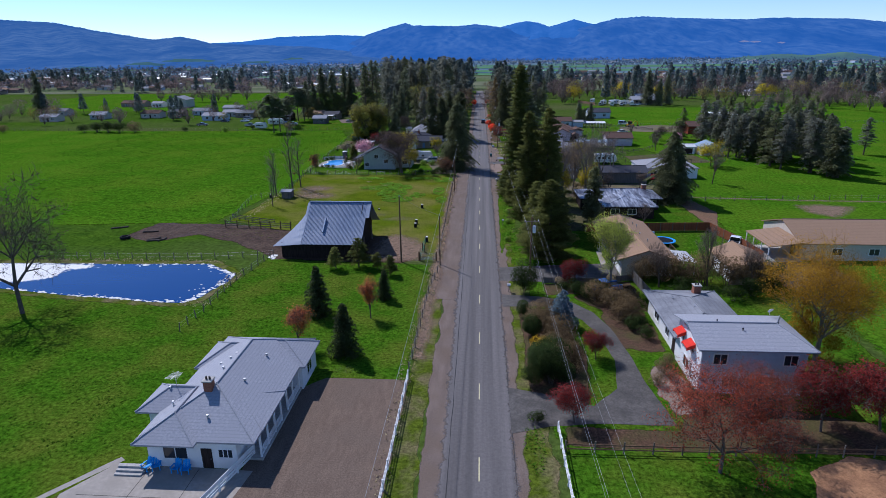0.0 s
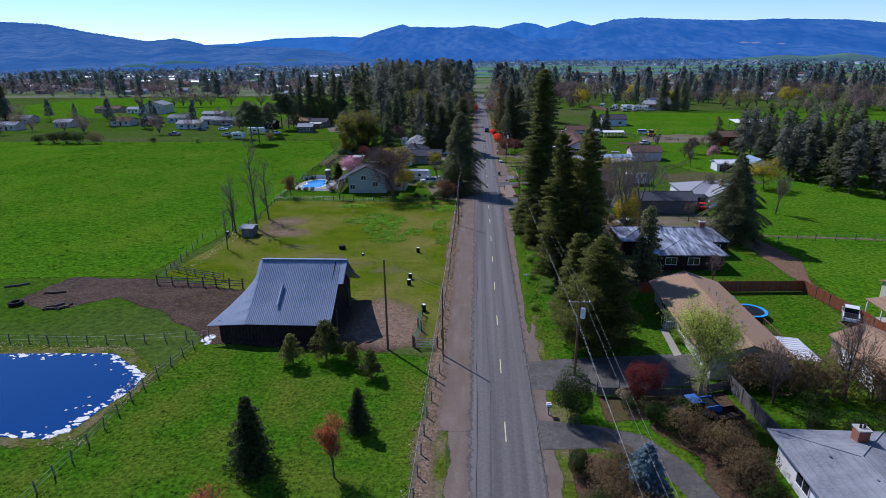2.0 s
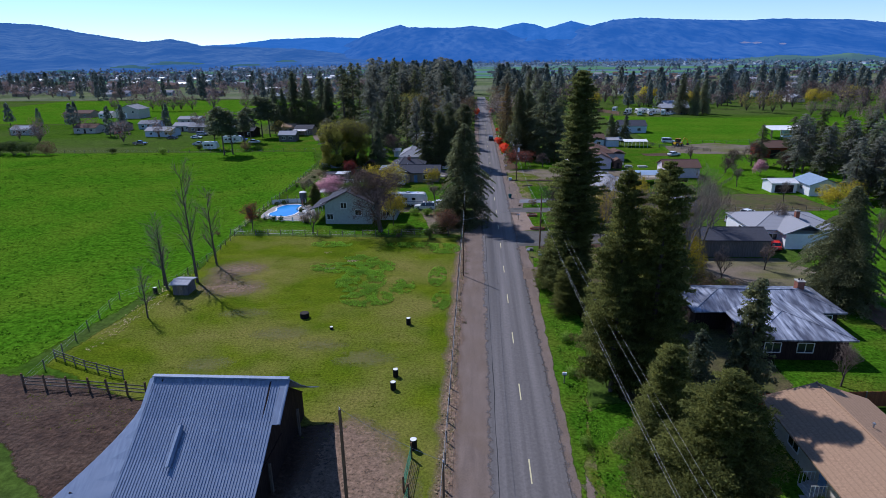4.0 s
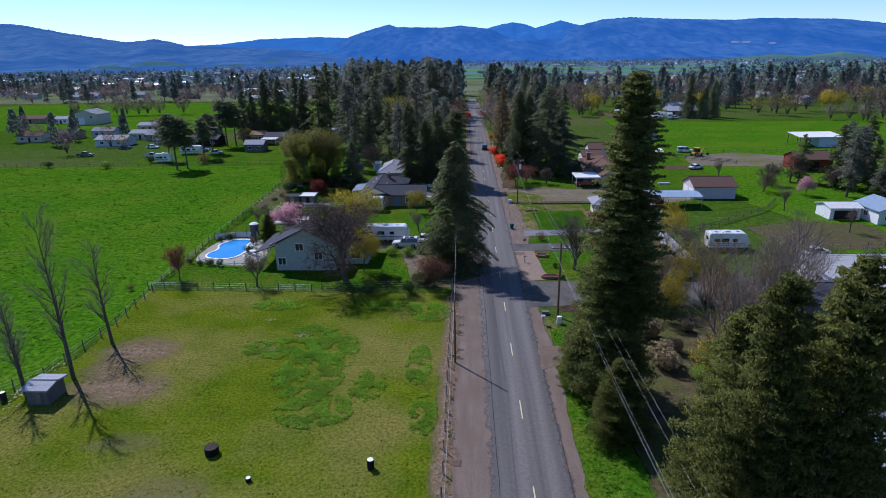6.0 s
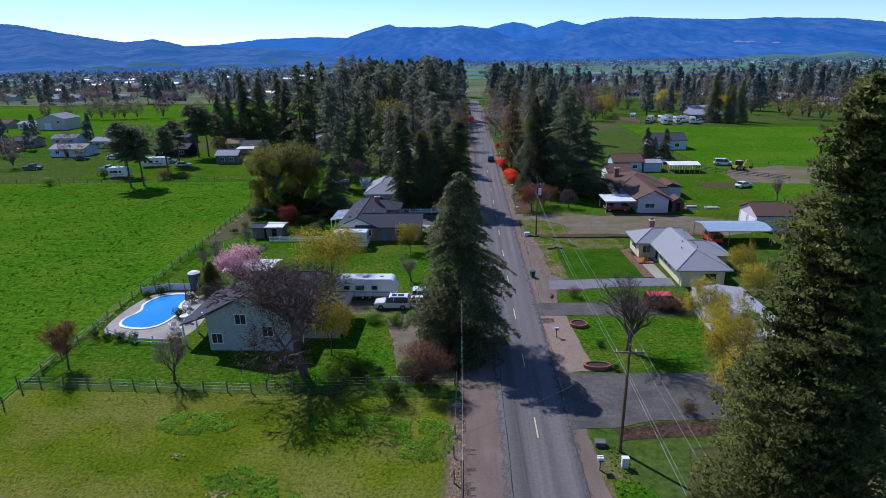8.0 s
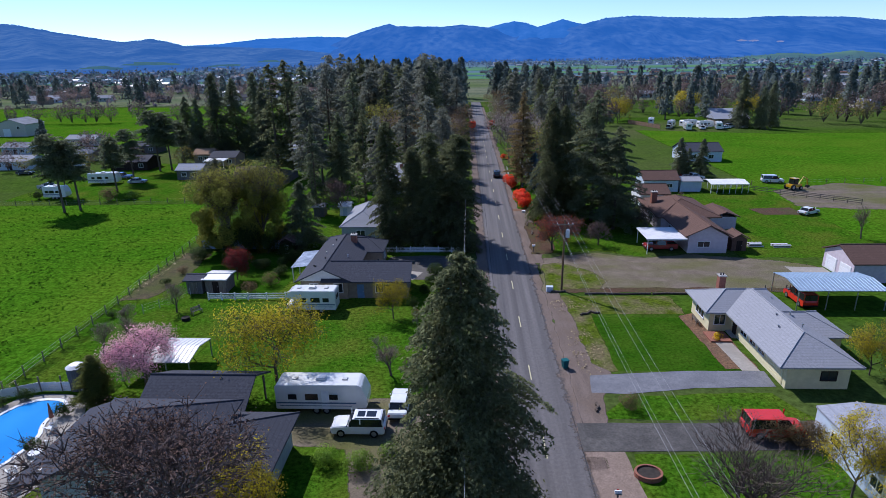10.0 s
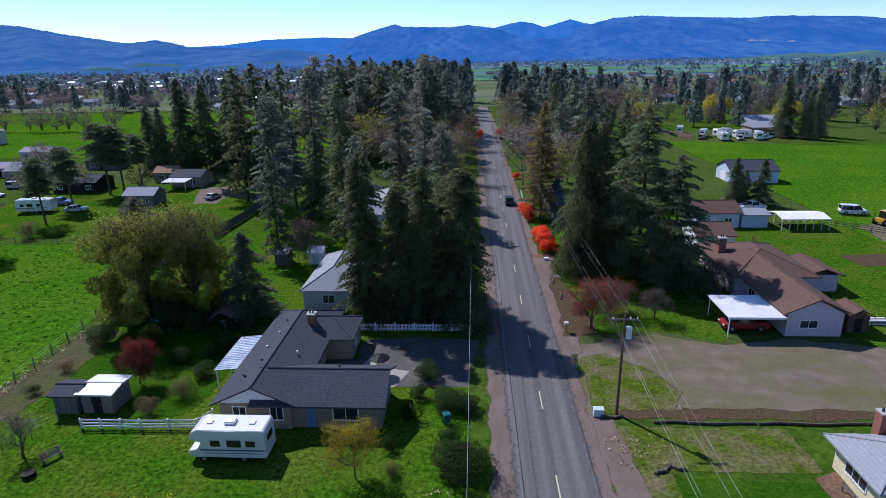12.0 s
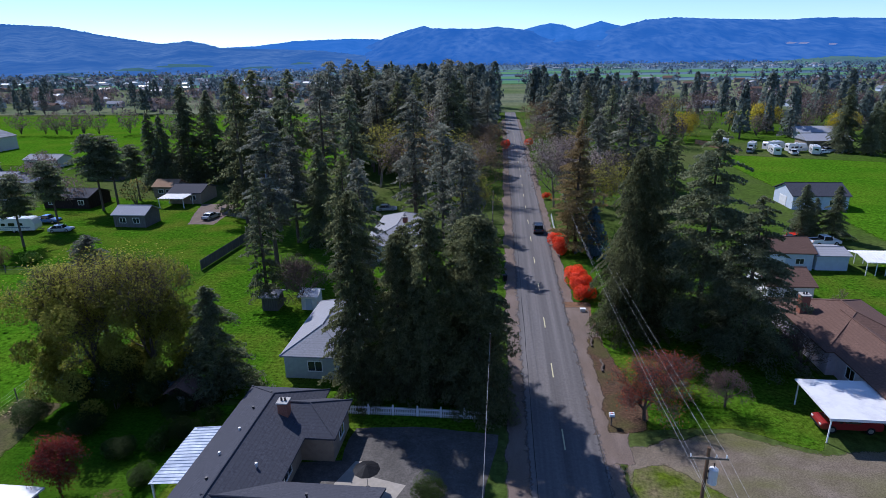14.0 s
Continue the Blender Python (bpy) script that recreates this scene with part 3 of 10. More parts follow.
def broadleaf(label, height, width, seed, leaves=None, count=2500, size=0.22, bark=None, twig=None, levels=(1, 4, 4, 4, 4), spread=0.75, up=0.35,
              name="broadleaf_tree", start=0.28, thick=0.011, fuzz=0.25, corners=3, hang=0.0, skirt=0.0, flare=0.6, stout=1.0, lobes=26):
    """Trunk and limbs, fine twigs, and young leaves or blossom along the twigs."""
    rng = np.random.default_rng(seed)
    rows = branches(rng, height, levels, spread, up, start=start)
    ends = np.array([r[1] for r in rows])
    kz = height / ends[:, 2].max()
    kx = width / 2 / np.percentile(np.hypot(ends[:, 0], ends[:, 1]), 97)
    k = np.array([kx, kx, kz])
    root = thing(name, (0, 0, 0), label, "tree")
    bm = bmesh.new()
    last = len(levels) - 1
    fine = []
    for p, q, a, b, lv in rows:
        p, q = p * k, q * k
        if lv == 0 and p[2] < 0.01:
            p = p - np.array([0, 0, 0.2])
        if lv < last:
            tube(bm, p, q, max(a * stout, 0.02), max(b * stout, 0.015), (7, 6, 4, 3, 3)[lv], False)
        else:
            fine.append((p, q))
    part("trunk", bm, bark or BARK, root)
    p = np.array([f[0] for f in fine])
    q = np.array([f[1] for f in fine])
    cs, al, sd = [], [], []
    for j in range(3):
        f = rng.uniform(0.1, 0.9, (len(p), 1)) if j else np.full((len(p), 1), 0.5)
        c = p + (q - p) * f
        d = (q - p) * 0.5
        if j:
            d = d * 0.5 + np.linalg.norm(d, axis=1, keepdims=True) * unit(rng, len(p)) * 0.45
            c = c + d
        s = np.cross(d, unit(rng, len(p)))
        s /= np.linalg.norm(s, axis=1, keepdims=True) + 1e-6
        cs.append(c), al.append(d), sd.append(s * thick * (1.2 if j == 0 else 0.8))
    quads("branchwork", np.concatenate(cs), np.concatenate(al), np.concatenate(sd), twig or (DARK_TWIG if leaves else TWIG), root, corners=3)
    if leaves:
        i = rng.integers(0, len(p), count)
        c = p[i] + (q[i] - p[i]) * rng.uniform(0.1, 1.25, (count, 1)) + rng.normal(size=(count, 3)) * fuzz
        if hang:
            c[:, 2] = np.maximum(c[:, 2] - rng.exponential(hang, count) * (rng.uniform(size=count) < 0.4), rng.uniform(0.1, 0.9, count))
        if skirt:
            low = rng.uniform(size=count) < skirt
            m = int(low.sum())
            k = lobes
            u, az = rng.uniform(0.04, 0.82, k), rng.uniform(0, 6.283, k)
            rad = width / 2 * ((1 - flare) + flare * u / 0.8) * rng.uniform(0.35, 0.95, k)
            mid = np.c_[np.cos(az) * rad, np.sin(az) * rad, u * height]
            i = rng.integers(0, k, m)
            c[low] = mid[i] + unit(rng, m) * (rng.uniform(0.3, 1.0, m) ** 0.5 * width * rng.uniform(0.07, 0.16, k)[i])[:, None]
            c[:, 2] = np.maximum(c[:, 2], 0.15)
        a, s = blades(rng, c, size, None, 0.7)
        mid = c.mean(0) * np.array([1, 1, 0.7])
        quads("crown", c, a, s, leaves, root, face=(c - mid) / (np.abs(c - mid).max()) + np.array([0, 0, 0.25]) + unit(rng, count) * 0.45, corners=corners)
    return root


def shrub(label, width, height, material, seed, count=900, size=0.22, name="shrub", stems=True):
    """Leaves in several lobes over short stems."""
    count, size = int(count * 2.1), size * 0.6
    rng = np.random.default_rng(seed)
    root = thing(name, (0, 0, 0), label, "shrub")
    lobes = [(rng.uniform(-0.28, 0.28) * width, rng.uniform(-0.28, 0.28) * width, rng.uniform(0.35, 0.62) * height, rng.uniform(0.24, 0.40)) for _ in range(7)]
    if stems:
        bm = bmesh.new()
        for x, y, z, r in lobes:
            tube(bm, (x * 0.2, y * 0.2, -0.05), (x, y, z), 0.03, 0.012, 4, False)
        part("stem", bm, BARK, root)
    i = rng.integers(0, len(lobes), count)
    L = np.array(lobes)[i]
    d = unit(rng, count) * rng.uniform(0.55, 1.0, (count, 1)) ** 0.5
    c = L[:, :3] + d * L[:, 3:4] * np.array([width, width, height * 0.95])
    c[:, 2] = np.clip(c[:, 2], 0.05, None)
    a, s = blades(rng, c, size, None, 0.6)
    face = c - np.array([0, 0, height * 0.25])
    quads("foliage", c, a, s, material, root, face=face / np.linalg.norm(face, axis=1, keepdims=True) + unit(rng, count) * 0.5, corners=3)
    return root


def leader(label, height, width, seed, bark, twig, count=46, thick=0.012):
    """A bare tree with one straight tapering leader and many short rising side branches."""
    rng = np.random.default_rng(seed)
    root = thing("broadleaf_tree", (0, 0, 0), label, "tree")
    bm = bmesh.new()
    r0 = height * 0.011 + 0.04
    bend = rng.normal(size=2) * 0.012 * height
    def axis(u):
        return np.array([bend[0] * math.sin(u * 3.0), bend[1] * math.sin(u * 2.2), u * height])
    for k in range(8):
        tube(bm, axis(k / 8) - (np.array([0, 0, 0.2]) if k == 0 else 0), axis((k + 1) / 8), r0 * (1 - k / 8.5), r0 * (1 - (k + 1) / 8.5), 6, False)
    cs, al, sd = [], [], []
    for i in range(count):
        u = 0.2 + 0.78 * (i + rng.uniform()) / count
        az = rng.uniform(0, 6.283)
        reach = width * 0.8 * (1.08 - u) ** 0.5 * rng.uniform(0.35, 1.15) + 0.4
        d = np.array([math.cos(az), math.sin(az), rng.uniform(1.0, 2.6)])
        d /= np.linalg.norm(d)
        p = axis(u)
        mid = p + d * reach * 0.6
        tip = mid + (d + np.array([0, 0, 0.5])) * reach * 0.35
        w = r0 * 0.32 * (1.1 - u) + 0.012
        tube(bm, p, mid, w, w * 0.6, 4, False)
        tube(bm, mid, tip, w * 0.6, 0.008, 3, False)
        m = 30
        f = rng.uniform(0.15, 1.0, (m, 1))
        base = p + (tip - p) * f
        a = (d + rng.normal(size=(m, 3)) * 0.55 + np.array([0, 0, 0.25])) * reach * rng.uniform(0.12, 0.3, (m, 1))
        q = np.cross(a, unit(rng, m))
        q /= np.linalg.norm(q, axis=1, keepdims=True) + 1e-6
        cs.append(base + a), al.append(a), sd.append(q * thick)
    part("trunk", bm, bark, root)
    quads("branchwork", np.concatenate(cs), np.concatenate(al), np.concatenate(sd), twig, root, corners=3)
    return root


STOCK = []


def plant(proto, x, y, scale=1.0, wide=None, turn=None, label="", z=0.0):
    """Sets a copy of a tree or shrub at x, y; the first use takes the original."""
    rng = random.Random(round(x * 7.3 + y * 13.7, 2))
    turn = rng.uniform(0, 360) if turn is None else turn
    m = pose(x, y, z, 0, 0, turn) @ Matrix.Diagonal((wide or scale, wide or scale, scale, 1))
    if proto.name in STOCK:
        ob = copy_thing(proto, m)
        ob.matrix_basis = m
    else:
        STOCK.append(proto.name)
        proto.matrix_basis = m
        ob = proto
    if label:
        tagged(ob, label)
    return ob


def grown(proto, base, x, y, height, width=None, label="", turn=None):
    """Plants a copy grown to a height, and to a width relative to its own proportions."""
    return plant(proto, x, y, height / base, wide=(width or 1.0) * height / base, label=label, turn=turn)

# ---- ground, valley and hills ----
def make_ground():
    bm = bmesh.new()
    xs = [-5000, -2500, -1200, -500, -200, -120, -60, 0, 60, 120, 200, 500, 1200, 2500, 5000]
    ys = [-1500, -500, -100, 0, 100, 200, 300, 400, 600, 900, 1400, 2200, 3200, 4800]
    grid = [[bm.verts.new((x, y, 0)) for x in xs] for y in ys]
    for j in range(len(ys) - 1):
        for i in range(len(xs) - 1):
            bm.faces.new((grid[j][i], grid[j][i + 1], grid[j + 1][i + 1], grid[j + 1][i]))
    ob = part("ground", bm, GROUND)
    tagged(ob, "flat green valley floor reaching to the hills", "ground", kind="structure")


make_ground()


# Emission paints bluish air haze onto far hills and fields.
def backdrop_mat(name, a, b, haze_glow, scale, stretch=(1, 1, 1)):
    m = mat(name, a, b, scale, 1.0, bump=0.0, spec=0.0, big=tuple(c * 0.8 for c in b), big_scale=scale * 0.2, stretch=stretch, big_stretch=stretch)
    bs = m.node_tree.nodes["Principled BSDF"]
    bs.inputs["Emission Color"].default_value = (*haze_glow, 1)
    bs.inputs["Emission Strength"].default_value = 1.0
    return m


# Blue in these hill colours is painted distance haze, strongest on the ridges.
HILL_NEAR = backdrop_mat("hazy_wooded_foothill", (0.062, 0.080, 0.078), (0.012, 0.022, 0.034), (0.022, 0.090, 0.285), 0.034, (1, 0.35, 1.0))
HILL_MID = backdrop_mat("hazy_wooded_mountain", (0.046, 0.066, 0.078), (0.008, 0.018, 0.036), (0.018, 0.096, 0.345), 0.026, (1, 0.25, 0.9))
HILL_FAR = backdrop_mat("haze_blue_ridge", (0.030, 0.050, 0.085), (0.014, 0.028, 0.058), (0.020, 0.118, 0.400), 0.014)
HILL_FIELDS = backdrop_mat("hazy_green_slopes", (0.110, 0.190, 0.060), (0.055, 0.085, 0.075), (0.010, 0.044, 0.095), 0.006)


def ridge(name, material, label, line, near, far, seed, rough, top=33, foot=-6):
    """A band of hills: skyline angles by bearing, sloping up from near to far."""
    az = np.radians(np.linspace(line[0][0], line[-1][0], 460))
    sky_line = np.interp(np.degrees(az), [p[0] for p in line], [p[1] for p in line])
    rows = 34
    verts, faces = [], []
    noise.seed_set(seed)
    for i, a in enumerate(az):
        for j in range(rows):
            f = j / (rows - 1)
            r = near + (far - near) * f
            up = far * math.tan(radians(sky_line[i])) + top
            fold = noise.fractal((a * 26, f * 3.2, seed), 1.0, 2.1, 5)
            z = foot + (up - foot) * (f ** 1.25) * (1 + rough * fold * (1 - f) ** 0.8)
            if j == rows - 1:
                z += 3.0 * noise.noise((a * 90, seed, 0)) + 4.0 * noise.noise((a * 420, seed, 2))
            verts.append((r * math.sin(a), r * math.cos(a), z))
    for i in range(len(az) - 1):
        for j in range(rows - 1):
            k = i * rows + j
            faces.append((k, k + rows, k + rows + 1, k + 1))
    ob = raw(name, verts, faces, material, smooth=True)
    tagged(ob, label, "hills", kind="structure")
    return np.array(verts).reshape(len(az), rows, 3)


def scar(grid, bearing, lift, wide, tall, seed, material, label):
    """A bare or mown clearing lying on a hillside, at a bearing and an elevation in degrees."""
    r = random.Random(seed)
    col = grid[int(np.argmin(np.abs(np.degrees(np.arctan2(grid[:, 0, 0], grid[:, 0, 1])) - bearing)))]
    reach = np.hypot(col[:, 0], col[:, 1])
    c = col[int(np.argmin(np.abs(np.degrees(np.arctan2(col[:, 2] - 33, reach)) - lift)))] * 0.985
    out = Vector((c[0], c[1], 0)).normalized()
    side = Vector((out.y, -out.x, 0))
    n = 18
    ring = []
    for k in range(n):
        a = 6.2832 * k / n
        q = r.uniform(0.6, 1.15)
        ring.append(Vector(c) + side * (wide * math.cos(a) * q) + Vector((0, 0, tall * math.sin(a) * q)) + out * (tall * math.sin(a) * q * 1.5))
    tagged(raw("backdrop", ring, [tuple(range(n))], material), label, "hills", kind="structure")


FAR_LINE = ((-24.7, 1.03), (-21.9, 1.15), (-18.5, 1.54), (-13.6, 1.68), (-9.0, 1.49), (-0.8, 1.76), (1.5, 2.21), (2.8, 2.52), (3.8, 2.70), (4.9, 2.53), (5.9, 2.17), (7.2, 2.53), (8.1, 2.76), (8.9, 2.53), (10.7, 2.11), (13.7, 1.56))
ridge("backdrop", HILL_FAR, "mountain range along the horizon, blue with painted haze", FAR_LINE, 3000, 4750, 3, 0.5)
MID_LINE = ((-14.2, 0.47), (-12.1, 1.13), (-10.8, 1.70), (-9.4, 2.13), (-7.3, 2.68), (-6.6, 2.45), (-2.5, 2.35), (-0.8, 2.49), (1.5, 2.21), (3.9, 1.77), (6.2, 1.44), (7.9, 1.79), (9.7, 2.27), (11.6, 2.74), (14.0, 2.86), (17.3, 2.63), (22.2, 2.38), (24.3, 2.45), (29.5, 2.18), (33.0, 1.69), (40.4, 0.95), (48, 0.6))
MID_GRID = ridge("backdrop", HILL_MID, "long wooded mountain beyond the valley, blue with painted haze", MID_LINE, 2500, 4400, 5, 0.4)
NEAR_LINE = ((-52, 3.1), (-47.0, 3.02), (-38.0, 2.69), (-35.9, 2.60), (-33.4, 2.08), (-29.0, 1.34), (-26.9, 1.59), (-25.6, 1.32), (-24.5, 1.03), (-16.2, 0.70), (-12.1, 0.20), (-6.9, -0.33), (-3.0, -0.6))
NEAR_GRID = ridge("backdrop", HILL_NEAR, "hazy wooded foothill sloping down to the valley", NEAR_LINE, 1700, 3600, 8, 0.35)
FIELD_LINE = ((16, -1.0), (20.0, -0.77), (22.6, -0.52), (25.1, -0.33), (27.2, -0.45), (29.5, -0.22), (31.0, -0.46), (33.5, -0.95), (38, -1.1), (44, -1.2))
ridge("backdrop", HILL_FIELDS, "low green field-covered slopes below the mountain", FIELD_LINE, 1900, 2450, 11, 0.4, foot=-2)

# The scars get the same haze by blue emission.
QUARRY = backdrop_mat("hazed_pale_quarried_rock", (0.230, 0.180, 0.160), (0.150, 0.125, 0.125), (0.055, 0.105, 0.260), 0.05)
SLOPE_GREEN = backdrop_mat("hazy_hillside_pasture", (0.090, 0.140, 0.060), (0.060, 0.100, 0.060), (0.016, 0.062, 0.120), 0.02)
for b_, e_, w_, h_ in ((22.2, 0.66, 26, 5), (23.1, 0.62, 22, 4), (24.9, 0.62, 18, 4)):
    scar(MID_GRID, b_, e_, w_, h_, int(b_ * 10), QUARRY, "pale bare quarry scar on the wooded mountain")
for b_, e_, w_, h_ in ((-30, -0.62, 60, 7), (-26.5, -0.42, 80, 8), (-21, -0.55, 55, 6), (-17.5, -0.3, 45, 5), (-34.5, -0.75, 50, 5)):
    scar(NEAR_GRID, b_, e_, w_, h_, int(-b_ * 10), SLOPE_GREEN, "pale green pasture at the foot of the wooded hill")

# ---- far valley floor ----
# Valley haze is put into these colours and their faint blue emission.
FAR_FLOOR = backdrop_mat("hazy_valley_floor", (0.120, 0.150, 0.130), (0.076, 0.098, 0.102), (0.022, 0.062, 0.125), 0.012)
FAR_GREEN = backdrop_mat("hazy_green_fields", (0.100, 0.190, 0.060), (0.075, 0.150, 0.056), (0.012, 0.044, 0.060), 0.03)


def far_sheet(x0, x1, y0, y1, z, material, label, skew=0.0):
    ob = raw("ground", [(x0, y0, z), (x1, y0 + skew, z), (x1, y1 + skew, z), (x0, y1, z)], [(0, 1, 2, 3)], material)
    tagged(ob, label, "ground", kind="structure")


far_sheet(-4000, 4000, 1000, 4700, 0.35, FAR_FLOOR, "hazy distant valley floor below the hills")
far_sheet(-4000, 4000, 560, 1150, 0.10, mat("mixed_valley_fields", (0.190, 0.195, 0.120), (0.095, 0.120, 0.080), 0.03, 0.95, spec=0.0, big=(0.075, 0.120, 0.030), big_scale=0.008, stretch=(0.3, 1, 1), grain=0.4, grain_scale=0.3), "patchwork of dull green and brown fields")
rng = random.Random(21)
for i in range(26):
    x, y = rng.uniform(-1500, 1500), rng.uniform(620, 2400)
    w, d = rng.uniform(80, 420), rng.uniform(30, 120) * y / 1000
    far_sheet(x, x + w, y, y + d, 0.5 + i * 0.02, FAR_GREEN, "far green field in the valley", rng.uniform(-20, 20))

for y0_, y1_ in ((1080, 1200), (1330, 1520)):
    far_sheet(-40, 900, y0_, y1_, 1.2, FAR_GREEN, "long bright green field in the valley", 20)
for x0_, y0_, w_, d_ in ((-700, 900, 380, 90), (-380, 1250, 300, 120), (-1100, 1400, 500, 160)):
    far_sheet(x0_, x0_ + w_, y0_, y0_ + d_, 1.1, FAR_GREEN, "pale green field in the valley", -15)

# ---- road ----
def road_strip(name, a, b, y0, y1, z, material, label, soft=0.3, jitter=0.1, category="road"):
    return patch(name, strip(a, b, y0, y1), material, z, label, soft, 2.0, jitter, category)


road_strip("ground", -5.3, 4.9, -60, 82, 0.012, GRAVEL, "grey-brown gravel road shoulders", 0.7, 0.3, "shoulder")
road_strip("ground", -6.9, 4.9, 78, 175, 0.014, GRAVEL, "wide grey-brown gravel road shoulders", 0.8, 0.35, "shoulder")
road_strip("ground", -5.2, 4.6, 170, 520, 0.012, GRAVEL, "grey-brown gravel shoulders under the trees", 0.7, 0.35, "shoulder")
road_strip("ground", -8.3, -6.2, 60, 168, 0.018, LEAF_SOIL, "brown leaf litter along the roadside fence", 1.0, 0.35, "verge")
road_strip("ground", 4.2, 6.8, -60, 160, 0.013, VERGE, "strip of rough yellowing verge grass", 0.9, 0.4, "verge")
road_strip("ground", -8.0, -5.3, -60, 78, 0.011, VERGE, "strip of rough verge grass inside the fence", 0.5, 0.3, "verge")
ROAD = road_strip("road", -3.5, 3.35, -60, 1400, 0.03, ASPHALT, "straight grey two-lane country road, worn asphalt", 0.35, 0.07)
TAR = mat("black_tar_seam", (0.030, 0.029, 0.029), (0.020, 0.019, 0.019), 3, 0.6, spec=0.2)


def seam(offset, y0, y1, wide, seed):
    """A wandering tar-filled crack along the asphalt."""
    r = random.Random(seed)
    bm = bmesh.new()
    last = None
    for k in range(int((y1 - y0) / 3) + 1):
        y = y0 + 3 * k
        x = road_x(y) + offset + r.uniform(-0.05, 0.05)
        w = wide * r.uniform(0.4, 1.2)
        pair = (bm.verts.new((x - w, y, 0.0335)), bm.verts.new((x + w, y, 0.0335)))
        if last:
            bm.faces.new((last[0], last[1], pair[1], pair[0]))
        last = pair
    part("tar_seam", bm, TAR, ROAD)


seam(-2.7, -60, 420, 0.045, 1)
seam(3.1, -60, 420, 0.03, 2)
dash = bmesh.new()
box(dash, -0.06, 0.06, 0, 3.05, 0.0, 0.006)
DASH = bpy.data.meshes.new("lane_marking")
dash.to_mesh(DASH)
dash.free()
DASH.materials.append(LINE)
for i in range(-5, 60):
    y = 3.4 + 12.19 * i
    ob = new("lane_marking", DASH)
    ob.parent = ROAD
    ob.matrix_basis = pose(road_x(y), y, 0.032, 0, 0, 0.38)

# ---- ground cover ----
patch("ground", [(-300, 93), (-57.5, 117), (-52.5, 150), (-54.5, 190), (-57.5, 247), (-66, 274), (-154, 272), (-300, 276)], FIELD, 0.010, "lush green pasture", 1.5, 4)
patch("ground", [(-90, -30), (-8.2, -30), (-8.2, 92), (-14, 93), (-38, 95), (-40, 74), (-60, 75), (-90, 80)], LAWN, 0.008, "bright mown grass round the ranch house", 0.5)
patch("ground", [(-8.0, 96), (-7.6, 168), (-28, 168.5), (-54, 169), (-51.5, 150), (-55, 118), (-40, 111), (-30, 104), (-14, 105), (-11, 96)], PADDOCK, 0.014, "cropped yellowish paddock grass", 1.5, 3)
patch("ground", [(-70, 116), (-54, 116), (-40, 112), (-34, 108), (-24, 108), (-17, 108), (-13, 103), (-12, 95), (-14, 93), (-24, 93), (-37, 94), (-40, 97), (-47, 103), (-57, 108), (-64, 103), (-72, 106)], MUD_AND_SHADE, 0.020, "trampled brown mud round the barn", 1.6, 2, 0.5)
patch("ground", [(-8.2, 170), (-8.2, 239), (-54, 240), (-56, 215), (-54, 170)], LAWN, 0.010, "green lawn of the farmhouse yard", 0.6)
patch("ground", [(-20.8, 30), (-7.9, 30), (-7.9, 55.6), (-17.2, 55.6), (-20.6, 52)], YARD, 0.022, "raked brown gravel parking yard", 0.3, jitter=0.1)
patch("pavement", [(-33, 30), (-21, 30), (-19.6, 40.2), (-32, 40.6), (-34.6, 36.6)], CONCRETE, 0.026, "pale concrete patio slab", 0.05, jitter=0.02, category="patio")
patch("pavement", [(-37.5, 34.5), (-37, 34.2), (-31.6, 41.0), (-32.2, 41.4)], CONCRETE, 0.030, "narrow pale concrete garden edging", 0.05, jitter=0.02, category="path")
patch("ground", [(-36.6, 33), (-33.4, 31), (-32.6, 39.6)], MULCH, 0.024, "brown mulch bed beside the patio", 0.2)
patch("ground", [(6.8, -30), (45, -30), (48, 46), (7.4, 46)], LAWN, 0.010, "green lawn with bare patches", 0.6)
patch("ground", [(7.0, 46), (46, 46), (46, 113), (7.0, 113)], LAWN, 0.009, "green garden lawn", 0.6)
patch("ground", [(8, 45), (38, 45), (38, 50), (22, 54), (19, 48), (8, 48)], MULCH, 0.016, "brown leaf litter under the red trees", 0.8)
patch("ground", [(5.2, 49), (11.5, 52), (12.5, 62), (10.5, 74), (5.2, 76)], MULCH, 0.016, "brown garden bed with shrubs", 0.8)
patch("ground", [(9.5, 80), (20, 81), (23, 79), (23.2, 86), (9.5, 84.5)], MULCH, 0.018, "brown bare bed beside the fence", 0.8)
patch("ground", [(26.6, 38), (28.2, 42.6), (32.5, 45.2), (37, 44), (39, 36), (30, 34)], ragged(mat("orange_sandy_dirt", (0.400, 0.215, 0.110), (0.290, 0.150, 0.078), 2, 0.95, bump=0.05, bump_scale=9, big=(0.230, 0.120, 0.066), big_scale=0.4, grain=0.3, grain_scale=5)), 0.020, "orange-brown sandy dirt circle", 0.5)
patch("pavement",
      [(3.0, 46.6), (6.8, 47.9), (11.5, 48.6), (19.0, 48.6), (17.9, 56), (17.7, 62), (16.9, 69), (15.4, 74.2), (12.6, 78.0), (8.5, 79.4), (3.0, 80.0), (3.0, 75.6), (8.0, 76.0), (11.0, 75.0), (13.6, 71.6), (15.0, 67), (15.6, 61), (14.6, 55), (11.6, 51.6), (6.6, 53.6), (3.0, 54.6)],
      OLD_ASPHALT, 0.034, "curved grey asphalt driveway", 0.15, 1.2, 0.06, "driveway")
patch("ground", [(5.0, 93), (8.2, 91.9), (20.2, 93.3), (22.4, 96), (22.4, 111), (9, 113), (5.6, 111)], LAWN, 0.016, "lawn before the brown-roofed house", 0.4)
